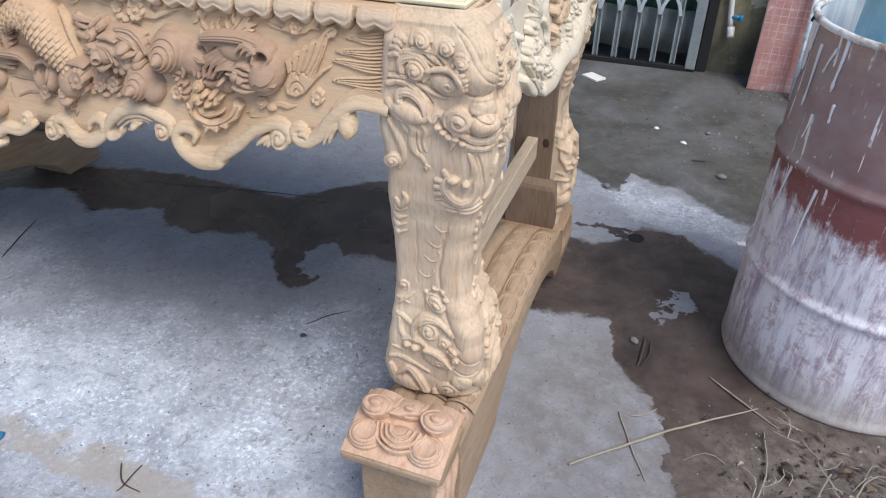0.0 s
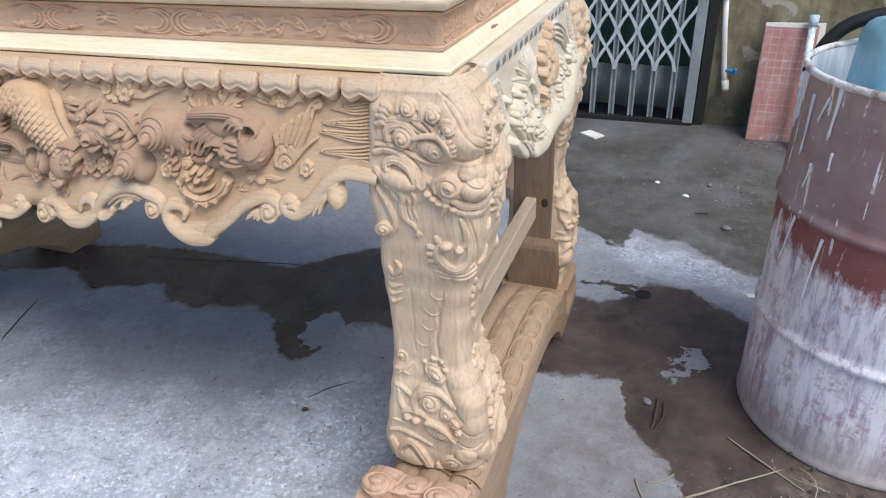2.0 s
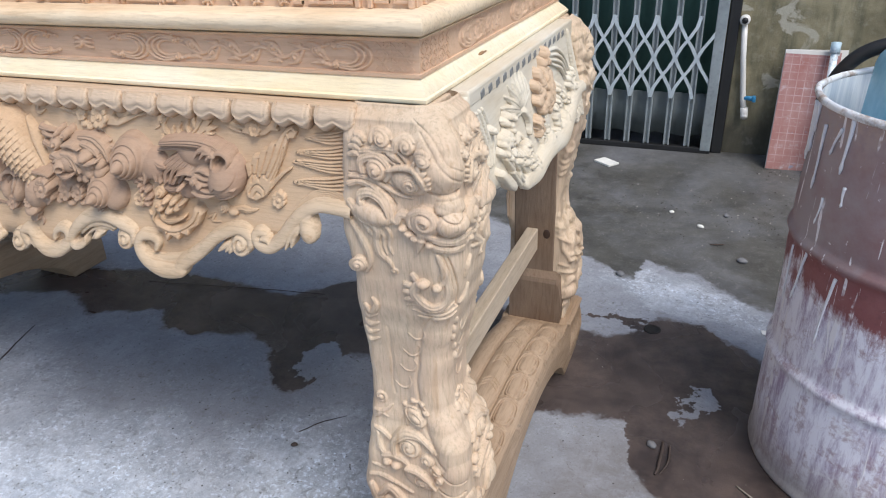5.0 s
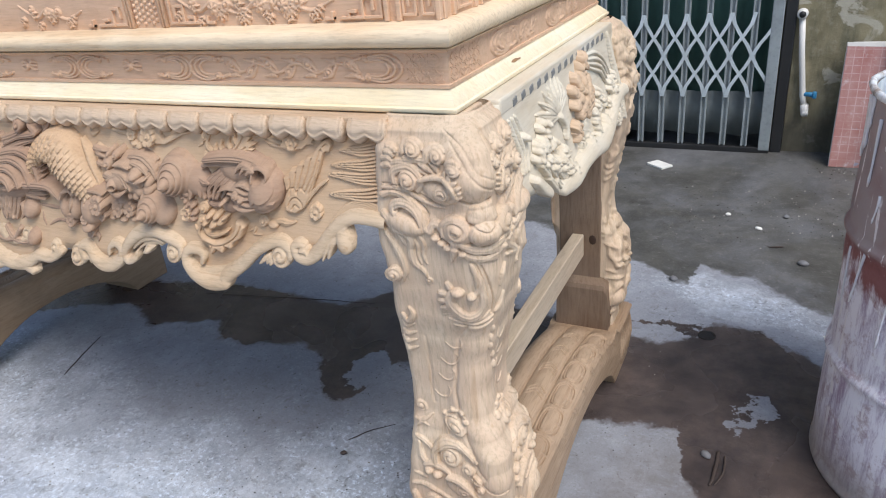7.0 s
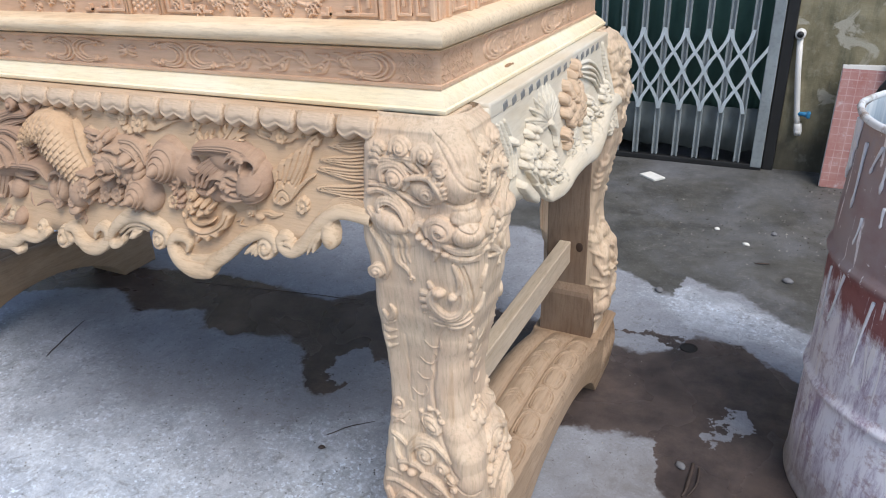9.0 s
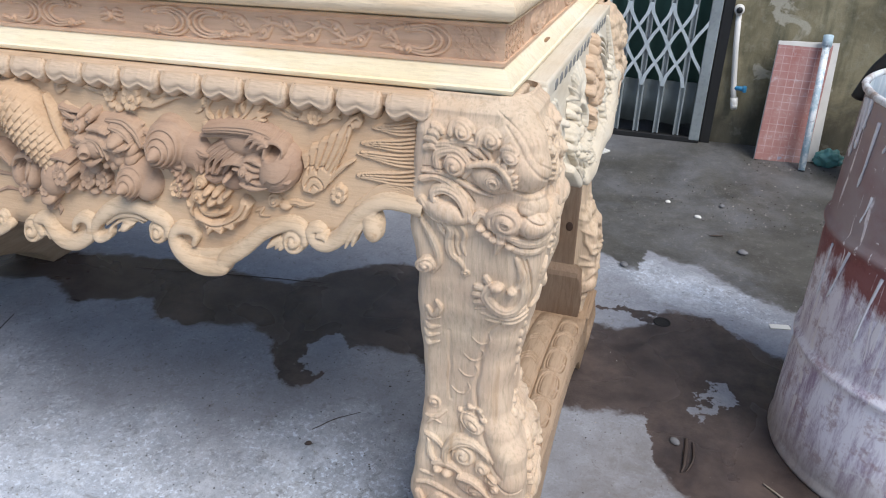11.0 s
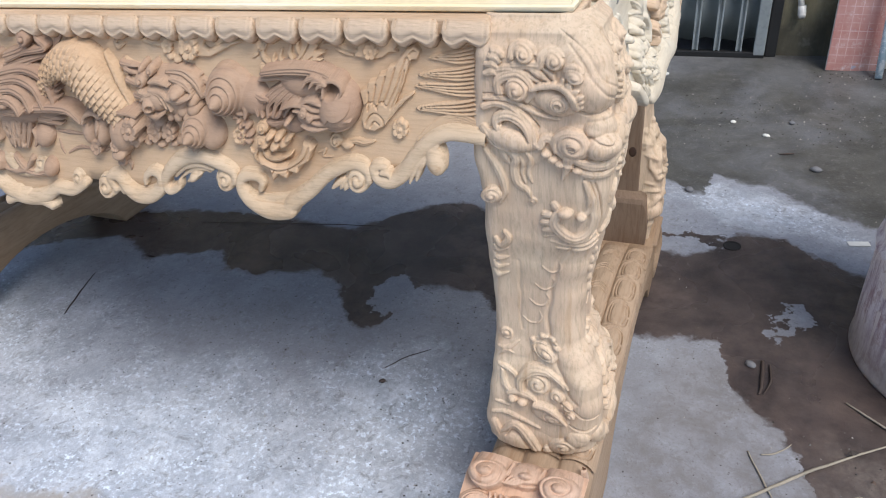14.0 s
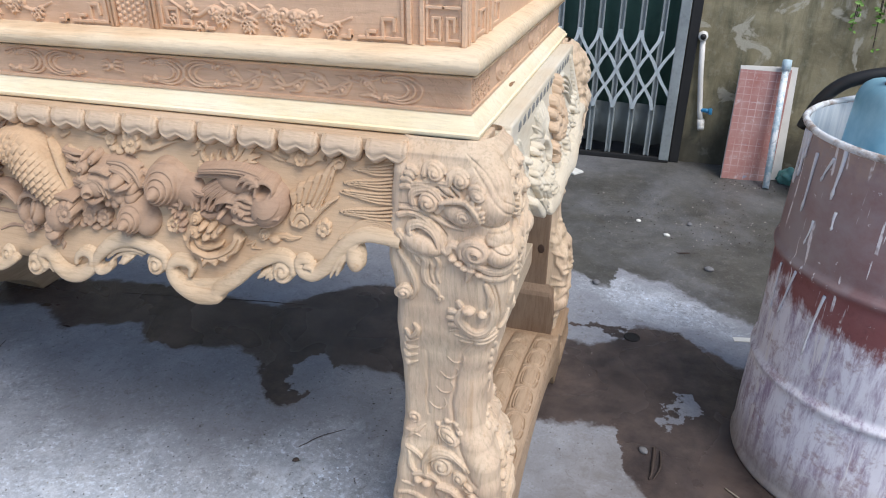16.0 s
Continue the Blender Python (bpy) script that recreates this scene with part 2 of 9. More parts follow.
    scuff = n.ramp(n.noise(26, 8, 0.8, 0.8), (0.54, 0.0), (0.62, 0.6))
    base = n.mix(scuff, base, (0.20, 0.195, 0.20))
    base = n.mix(n.math("MULTIPLY", speck, 0.75), base, (0.075, 0.07, 0.065))
    brown = n.mix(n.ramp(n.noise(6, 7, 0.7), (0.38, 0.0), (0.64, 1.0)), (0.040, 0.037, 0.029), (0.090, 0.085, 0.072))
    brown = n.mix(n.ramp(n.noise(24, 7, 0.75, 0.5), (0.56, 0.0), (0.68, 0.7)), brown, (0.15, 0.146, 0.135))
    brown = n.mix(n.ramp(n.noise(110, 5, 0.8), (0.58, 0.0), (0.68, 0.7)), brown, (0.035, 0.032, 0.026))
    brown = n.mix(n.math("MULTIPLY", n.ramp(n.noise(90, 4, 0.7), (0.62, 0.0), (0.68, 1.0)), 0.6), brown, (0.30, 0.29, 0.26))
    base = n.mix(n.math("MULTIPLY", damp, 0.92), base, brown)
    trodden = n.math("MULTIPLY", spot(0.30, 0.24, 0.36, 0.46, 0, 0.5), n.ramp(n.noise(14, 7, 0.72, 0.4), (0.34, 0.25), (0.62, 0.75)))
    base = n.mix(trodden, base, (0.165, 0.150, 0.142))
    dirt = n.math("MULTIPLY", spot(-0.75, -0.285, 1.3, 0.05, 1, 0.5), n.ramp(n.noise(12, 6, 0.7), (0.3, 0.5), (0.6, 1.0)))
    base = n.mix(n.math("MULTIPLY", dirt, 0.9), base, n.mix(n.noise(60, 5, 0.7), (0.30, 0.265, 0.235), (0.46, 0.42, 0.38)))
    soaked = n.mix(n.ramp(n.noise(7, 6, 0.7), (0.36, 0.0), (0.66, 1.0)), (0.034, 0.023, 0.021), (0.115, 0.084, 0.072))
    base = n.mix(n.math("MULTIPLY", wet, 0.94), base, soaked)
    soil = n.math("MULTIPLY", spot(0.87, 0.13, 0.48, 0.42, 0, 0.5), n.ramp(n.noise(9, 6, 0.7), (0.30, 0.45), (0.58, 1.0)))
    earth = n.mix(n.ramp(n.noise(32, 7, 0.78, 0.3), (0.38, 0.0), (0.64, 1.0)), (0.085, 0.068, 0.056), (0.26, 0.225, 0.195))
    base = n.mix(n.math("MULTIPLY", soil, 0.85), base, earth)
    rough = n.mix(wet, n.ramp(blotch, (0.3, 0.62), (0.7, 0.82)), (0.30, 0.30, 0.30))
    rough = n.mix(puddle, rough, (0.22, 0.22, 0.22))
    rough = n.mix(n.math("MULTIPLY", damp, 0.6), rough, (0.40, 0.40, 0.40))
    rough = n.mix(soil, rough, (0.75, 0.75, 0.75))
    relief = n.bump(n.math("ADD", grain, n.math("MULTIPLY", blotch, 1.5)), 0.4, 0.004)
    return n.done(base, rough, relief, specular=0.4)


# wet, dry, damp and dusty patches of the yard: centre, radii, turn
WET = [(0.16, 1.135, 0.07, 0.022, 8)]
DRY = [(-0.655, 0.615, 0.075, 0.07, 0), (0.415, 0.76, 0.032, 0.085, 0)]
DAMP = [(0.80, 0.30, 0.38, 0.50, 0), (1.0, -0.1, 0.6, 0.42, 0)]
DUST = [(-1.0, -0.12, 0.95, 0.38, 8), (-0.45, -0.11, 0.45, 0.26, 0), (-1.9, 0.02, 0.8, 0.45, 0), (0.33, 1.33, 0.30, 0.12, -15), (-0.46, 0.20, 0.32, 0.24, 0)]
# shorelines of the wet strip under the table and of the damp ground before the gate: x, y
WET_NEAR = [(-2.38, 0.95), (-2.3, 0.40), (-2.1, 0.52), (-1.95, 0.62), (-1.80, 0.68), (-1.66, 0.63), (-1.58, 0.58), (-1.48, 0.64), (-1.36, 0.69), (-1.27, 0.60), (-1.15, 0.585), (-0.96, 0.66), (-0.87, 0.62),
            (-0.79, 0.53), (-0.74, 0.465), (-0.68, 0.44), (-0.63, 0.475), (-0.60, 0.66), (-0.55, 0.66), (-0.41, 0.68), (-0.34, 0.61), (0.03, 0.59), (0.15, 0.615), (0.255, 0.64), (0.285, 0.46), (0.36, 0.385), (0.43, 0.29), (0.46, 0.10), (0.56, -0.15), (1.1, -0.2), (1.19, 1.10)]
WET_FAR = [(-2.3, 0.80), (-1.9, 0.85), (-1.46, 0.935), (-1.23, 0.94), (-1.02, 0.915), (-0.93, 0.94), (-0.88, 1.0), (-0.84, 1.06), (-0.73, 1.14), (-0.65, 1.19), (-0.52, 1.13), (-0.4, 1.1), (-0.1, 1.05),
           (0.06, 1.02), (0.19, 1.04), (0.235, 1.07), (0.262, 1.17), (0.40, 1.165), (0.45, 1.12), (0.52, 1.06), (0.58, 1.02), (0.68, 1.0), (1.1, 1.0)]
DAMP_FAR = [(-2.3, 1.95), (-0.5, 1.78), (-0.2, 1.62), (-0.03, 1.53), (0.075, 1.47), (0.11, 1.41), (0.168, 1.415), (0.178, 1.575), (0.32, 1.505), (0.385, 1.50), (0.44, 1.43), (0.52, 1.36), (0.65, 1.29), (0.8, 1.25), (1.2, 1.2)]
CONCRETE = concrete()


def ground_sheet():
    bm = bmesh.new()
    edges = [-60, -20, -8, -4, -3, -2.5, -2, -1.5, -1, -0.5, 0, 0.5, 1, 1.5, 2, 2.5, 3, 4, 8, 20, 60]
    rows = [[(x, y, 0.004 * noise.noise((x * 0.9, y * 0.9, 0)) if abs(x) < 3 and abs(y) < 3 else 0) for y in edges] for x in edges]
    add_grid(bm, rows)
    return tagged(link_mesh("ground", bm, CONCRETE), "worn grey yard concrete with dark wet stains and pale dust", "ground", kind="structure")


def stained_wall():
    n = Nodes("stained_plaster")
    big = n.noise(3.2, 6, 0.62, 0.6)
    small = n.noise(30, 6, 0.65)
    streak = n.noise(6, 4, 0.6, 0.2, n.scaled((3, 3, 0.5)))
    c = n.mix(n.ramp(big, (0.36, 0.0), (0.62, 1.0)), (0.15, 0.130, 0.078), (0.33, 0.290, 0.185))
    c = n.mix(n.math("MULTIPLY", n.ramp(streak, (0.46, 0.0), (0.7, 1.0)), 0.7), c, (0.075, 0.078, 0.052))
    c = n.mix(n.math("MULTIPLY", n.ramp(small, (0.5, 0.0), (0.74, 1.0)), 0.45), c, (0.36, 0.34, 0.26))
    c = n.mix(n.ramp(n.noise(5, 6, 0.6, 0.8), (0.60, 0.0), (0.64, 0.8)), c, (0.46, 0.43, 0.35))
    foot = n.ramp(n.math("ADD", n.axis(2), n.math("MULTIPLY", n.math("SUBTRACT", big, 0.5), 0.7)), (0.12, 1.0), (0.42, 0.0))
    c = n.mix(n.math("MULTIPLY", foot, 0.75), c, (0.055, 0.052, 0.044))
    return n.done(c, 0.85, n.bump(n.math("ADD", small, big), 0.5, 0.006), specular=0.25)


def walls():
    plaster = stained_wall()
    a = link_mesh("wall_north", box((0.402, 2.95, -0.1), (7.0, 3.15, 3.2)), plaster, smooth=False)
    tagged(a, "olive-grey mouldy plastered wall with dark rising damp", "wall", kind="structure")
    b = link_mesh("wall_west", box((-7.0, 2.95, -0.1), (-2.2, 3.15, 3.2)), plaster, smooth=False)
    tagged(b, "mouldy plastered wall beside the folding gate", "wall", kind="structure")
    # Added wall and slab: they close off the sky behind the gate.
    d = link_mesh("gate_backing", box((-2.3, 3.43, -0.1), (0.6, 3.53, 3.2)), plaster, smooth=False)
    tagged(d, "added plastered wall that shuts out the sky behind the folding gate", "wall", kind="structure")
    e = link_mesh("gate_cover", box((-2.4, 3.15, 2.5), (0.7, 3.53, 2.6)), plaster, smooth=False)
    tagged(e, "added unseen slab that shuts out the sky over the space behind the gate", "wall", kind="structure")
    c = link_mesh("wall_lintel", box((-2.2, 2.96, 2.5), (0.402, 3.14, 3.2)), plaster, smooth=False)
    tagged(c, "plastered wall over the folding gate", "wall", kind="structure")


# folding gate ---------------------------------------------------------------
STEEL = plain("painted_steel", (0.36, 0.40, 0.41), 0.45, 0.25, 60, 0.3)
STEEL_PALE = plain("painted_steel_lattice", (0.60, 0.67, 0.70), 0.42, 0.1, 60, 0.2)
SHEET = plain("green_sheet", (0.085, 0.185, 0.160), 0.5, 0.1, 12, 0.35)
SHEET_LOW = plain("grey_sheet", (0.17, 0.195, 0.195), 0.55, 0.1, 12, 0.3)
DARK = plain("dark_rubber_and_bore", (0.016, 0.016, 0.017), 0.55, 0, 50, 0.3)


def folding_gate():
    gate = thing("folding_gate", "grey steel folding lattice gate over dark green sheet, closed", "gate", at=(0, 0, 0))
    y, step = GATE_Y, 0.1045
    xs = [0.224 - step * i for i in range(23)]

    def upright():
        bm = bmesh.new()
        for dx in (-0.011, 0.011):
            add_box(bm, (dx - 0.004, -0.012, 0.03), (dx + 0.004, 0.012, 2.46), 0.0015, 1)
        add_box(bm, (-0.010, 0.003, 0.03), (0.010, 0.010, 2.46))
        return bm

    first = part("upright", upright(), STEEL, gate, smooth=False)
    first.location = (xs[0], y, 0)
    for x in xs[1:]:
        ob = new("upright", first.data)
        ob.parent, ob.location = gate, (x, y, 0)
    end = bmesh.new()
    add_box(end, (0.294, y - 0.022, 0.015), (0.346, y + 0.022, 2.48), 0.004)
    part("end_stile", end, STEEL, gate, smooth=False)

    def strap(sign, low, tall):
        bm = bmesh.new()
        rows = []
        for i in range(9):
            f = i / 8
            bend = sign * (f - 0.5 - 0.062 * math.sin(4 * math.pi * f) * 0.5 - 0.045 * math.sin(2 * math.pi * f)) * step * 2
            z = low + tall * f
            rows.append([(bend - 0.009, -0.002, z), (bend + 0.009, -0.002, z), (bend + 0.009, 0.002, z), (bend - 0.009, 0.002, z)])
        return add_grid(bm, rows, close_v=True, caps=True)

    meshes = {}
    for i, x in enumerate(xs[:-1]):
        for low in (0.285, 1.10, 1.90):
            for sign in (1, -1):
                key = (sign, low)
                if key in meshes:
                    ob = new("lattice_strap", meshes[key])
                    ob.parent = gate
                else:
                    ob = part("lattice_strap", strap(sign, low, 0.41), STEEL_PALE, gate, smooth=False)
                    meshes[key] = ob.data
                ob.location = (x, y - 0.016 - 0.003 * sign, 0)
    rail = bmesh.new()
    add_box(rail, (-2.15, y - 0.02, 0.0), (0.346, y + 0.02, 0.028), 0.003)
    part("bottom_rail", rail, DARK, gate, smooth=False)
    back = bmesh.new()
    rows = []
    for i in range(160):
        x = -2.2 + 2.53 * i / 159
        w = 0.012 * math.sin(i * 0.9)
        rows.append([(x, y + 0.055 + w, 0.26), (x, y + 0.055 + w, 2.5)])
    add_grid(back, rows)
    ob = part("back_sheet", back, SHEET, gate)
    ob.modifiers.new("thick", "SOLIDIFY").thickness = 0.002
    low = bmesh.new()
    rows = []
    for i in range(160):
        x = -2.2 + 2.53 * i / 159
        w = 0.010 * math.sin(i * 0.9)
        rows.append([(x, y + 0.045 + w, 0.075 + 0.006 * math.sin(i * 0.45)), (x, y + 0.045 + w, 0.30)])
    add_grid(low, rows)
    ob = part("lower_sheet", low, SHEET_LOW, gate)
    ob.modifiers.new("thick", "SOLIDIFY").thickness = 0.002
    return gate


GATE_Y = 2.91


def gate_post():
    bm = bmesh.new()
    add_box(bm, (0.350, 2.915, 0.0), (0.400, 2.965, 2.6), 0.004)
    tagged(link_mesh("door_frame", bm, DARK, smooth=False), "dark steel jamb beside the folding gate", "door frame", kind="structure")


PVC = plain("white_pvc", (0.72, 0.70, 0.66), 0.4, 0, 60, 0.12)
BLUE_PLASTIC = plain("blue_plastic", (0.03, 0.22, 0.42), 0.4, 0, 60, 0.2)


def water_pipe():
    pipe = thing("water_pipe", "white plastic water pipe with blue valve on the wall", "pipe", at=(0, 0, 0))
    bm = bmesh.new()
    add_tube(bm, [(0.424, 2.925, 0.665), (0.440, 2.927, 0.50), (0.468, 2.927, 0.29), (0.481, 2.925, 0.235)], 0.014, 12)
    part("tube", bm, PVC, pipe)
    bm = bmesh.new()
    add_tube(bm, [(0.480, 2.925, 0.25), (0.484, 2.924, 0.22), (0.486, 2.92, 0.205), (0.486, 2.912, 0.20)], [0.019, 0.019, 0.018, 0.016], 12)
    part("tap_end", bm, PVC, pipe)
    bm = bmesh.new()
    add_tube(bm, [(0.423, 2.945, 0.678), (0.423, 2.93, 0.678), (0.423, 2.90, 0.678)], [0.022, 0.025, 0.023], 14)
    part("elbow", bm, PVC, pipe)
    # A near-black plug paints the shade inside the open pipe.
    bm = bmesh.new()
    add_tube(bm, [(0.423, 2.902, 0.678), (0.423, 2.895, 0.678)], 0.015, 12)
    part("open_end", bm, DARK, pipe)
    bm = bmesh.new()
    add_tube(bm, [(0.470, 2.924, 0.30), (0.495, 2.92, 0.30), (0.520, 2.915, 0.298)], [0.010, 0.011, 0.014], 10)
    add_box(bm, (0.510, 2.895, 0.285), (0.528, 2.925, 0.315), 0.004)
    part("valve", bm, BLUE_PLASTIC, pipe)


def tile_panel():
    n = Nodes("pink_tile")
    u = n.scaled((1, 1, 1), turn=(radians(90), 0, 0))
    grid = n.add("ShaderNodeTexBrick")
    n.put(u, grid.inputs["Vector"])
    grid.offset = 0.0
    for key, value in (("Scale", 1.0), ("Mortar Size", 0.0022), ("Brick Width", 0.036), ("Row Height", 0.036), ("Mortar Smooth", 0.3)):
        grid.inputs[key].default_value = value
    big = n.noise(9, 5, 0.65)
    tone = n.mix(n.ramp(big, (0.35, 0.0), (0.7, 1.0)), (0.33, 0.135, 0.115), (0.42, 0.245, 0.22))
    tone = n.mix(n.ramp(n.noise(22, 6, 0.7), (0.56, 0.0), (0.70, 0.65)), tone, (0.52, 0.47, 0.46))
    keep = n.math("MULTIPLY", grid.outputs["Fac"], n.ramp(n.noise(7, 5, 0.7), (0.42, 0.02), (0.66, 0.50)))
    tone = n.mix(keep, tone, (0.72, 0.63, 0.62))
    tone = n.mix(n.ramp(n.noise(14, 5, 0.6), (0.64, 0.0), (0.70, 0.6)), tone, (0.22, 0.32, 0.42))
    face = n.done(tone, 0.38, n.bump(grid.outputs["Fac"], -0.3, 0.002))
    back = plain("tile_back", (0.66, 0.64, 0.60), 0.7, 0, 30, 0.15)
    tile = thing("wall_tile", "large pink ceramic tile with grid lines and paint smears, leaning on the wall", "tile", at=(0.613, 2.735, 0.002))
    tile.rotation_euler = (radians(-14), radians(2.5), radians(6))
    body = bmesh.new()
    add_box(body, (0, 0.004, 0), (0.245, 0.012, 0.57), 0.001, 1)
    part("tile_body", body, back, tile, smooth=False)
    front = part("glazed_face", box((0.0015, -0.0005, 0.0015), (0.2435, 0.004, 0.5685), 0.001, 1), face, tile, smooth=False)
    edge = bmesh.new()
    add_box(edge, (0.0, -0.001, 0.552), (0.235, 0.0045, 0.5705), 0.0008, 1)
    part("torn_edge", edge, back, tile, "pale plaster smear along the top edge", smooth=False)
    second = thing("backing_tile", "white-backed tile behind the pink one, leaning on the wall", "tile", at=(0.660, 2.765, 0.002))
    second.rotation_euler = (radians(-13), 0, radians(5))
    part("tile_body", box((0, 0.004, 0), (0.245, 0.012, 0.565), 0.001, 1), back, second, smooth=False)


def leaning_tube():
    n = Nodes("splashed_tube")
    c = n.mix(n.ramp(n.noise(16, 5, 0.7), (0.44, 0.0), (0.56, 1.0)), (0.40, 0.53, 0.60), (0.80, 0.83, 0.85))
    c = n.mix(n.ramp(n.noise(34, 5, 0.7), (0.60, 0.0), (0.66, 0.7)), c, (0.26, 0.28, 0.30))
    paint = n.done(c, 0.5, n.bump(n.noise(60), 0.3, 0.002))
    t = thing("leaning_tube", "pale blue-grey plastic tube leaning on the tile", "tube", at=(0, 0, 0))
    bm = bmesh.new()
    add_tube(bm, [(0.822, 2.645, 0.004), (0.824, 2.755, 0.29), (0.828, 2.865, 0.575)], [0.016, 0.016, 0.016], 14)
    part("tube", bm, paint, t)
    bm = bmesh.new()
    add_tube(bm, [(0.8275, 2.852, 0.545), (0.829, 2.872, 0.592)], [0.022, 0.022], 14)
    part("socket", bm, paint, t)


# oil drum -------------------------------------------------------------------
def drum_paint():
    n = Nodes("drum_paint")
    low = n.noise(3.5, 6, 0.65, 0.5)
    fine = n.noise(40, 6, 0.7)
    run = n.noise(17, 8, 0.78, 0.3, n.scaled((2.6, 2.6, 0.42)))
    z = n.axis(2)
    red = n.mix(n.ramp(low, (0.35, 0.0), (0.65, 1.0)), (0.20, 0.050, 0.050), (0.27, 0.105, 0.105))
    red = n.mix(n.math("MULTIPLY", n.ramp(fine, (0.52, 0.0), (0.72, 1.0)), 0.5), red, (0.13, 0.055, 0.050))
    # whitish lime film on the lower half, with a ragged upper edge
    edge = n.math("ADD", n.math("SUBTRACT", 0.505, z), n.math("MULTIPLY", n.math("SUBTRACT", n.noise(6, 6, 0.7, 0.3), 0.5), 0.34))
    film = n.ramp(n.math("ADD", edge, n.math("MULTIPLY", n.math("SUBTRACT", run, 0.5), 0.16)), (0.0, 0.0), (0.05, 0.95))
    mauve = n.mix(n.ramp(run, (0.36, 0.0), (0.54, 1.0)), (0.38, 0.290, 0.410), (0.88, 0.86, 0.93))
    mauve = n.mix(n.ramp(n.noise(17, 7, 0.78), (0.53, 0.0), (0.62, 0.6)), mauve, (0.33, 0.19, 0.21))
    mauve = n.mix(n.ramp(n.noise(26, 6, 0.8, 0.5), (0.56, 0.0), (0.64, 0.75)), mauve, (0.90, 0.90, 0.93))
    c = n.mix(film, red, mauve)
    # grey-brown weathering over the upper ring
    upper = n.ramp(n.math("ADD", z, n.math("MULTIPLY", n.math("SUBTRACT", low, 0.5), 0.05)), (0.575, 0.0), (0.592, 1.0))
    weather = n.mix(n.ramp(n.noise(5, 6, 0.68), (0.38, 0.0), (0.62, 1.0)), (0.27, 0.165, 0.165), (0.37, 0.32, 0.325))
    weather = n.mix(n.math("MULTIPLY", n.ramp(n.math("ADD", z, n.math("MULTIPLY", low, 0.12)), (0.83, 0.0), (0.92, 1.0)), n.ramp(n.noise(24, 5, 0.7), (0.42, 0.0), (0.58, 0.9))), weather, (0.42, 0.32, 0.28))
    c = n.mix(n.math("MULTIPLY", upper, 0.9), c, weather)
    # thin paint drips and splashes
    drip = n.noise(17, 3, 0.55, 0.25, n.scaled((3.6, 3.6, 0.20)))
    broken = n.noise(9, 4, 0.6)
    paint = n.math("MULTIPLY", n.ramp(drip, (0.615, 0.0), (0.635, 1.0)), n.ramp(broken, (0.42, 0.0), (0.47, 1.0)))
    c = n.mix(n.math("MULTIPLY", paint, 0.92), c, (0.84, 0.80, 0.82))
    splash = n.ramp(n.noise(46, 4, 0.75), (0.67, 0.0), (0.70, 1.0))
    c = n.mix(n.math("MULTIPLY", splash, 0.8), c, (0.80, 0.76, 0.78))
    rust = n.ramp(n.math("ADD", z, n.math("MULTIPLY", n.noise(14, 5, 0.7), 0.10)), (0.07, 0.80), (0.20, 0.0))
    c = n.mix(rust, c, n.mix(n.noise(30, 6, 0.7), (0.26, 0.215, 0.18), (0.52, 0.48, 0.44)))
    return n.done(c, n.ramp(fine, (0.3, 0.42), (0.7, 0.66)), n.bump(n.math("ADD", fine, n.math("MULTIPLY", paint, 0.8)), 0.4, 0.003), 0.0)


DRUM_AT = (0.845, 0.700)


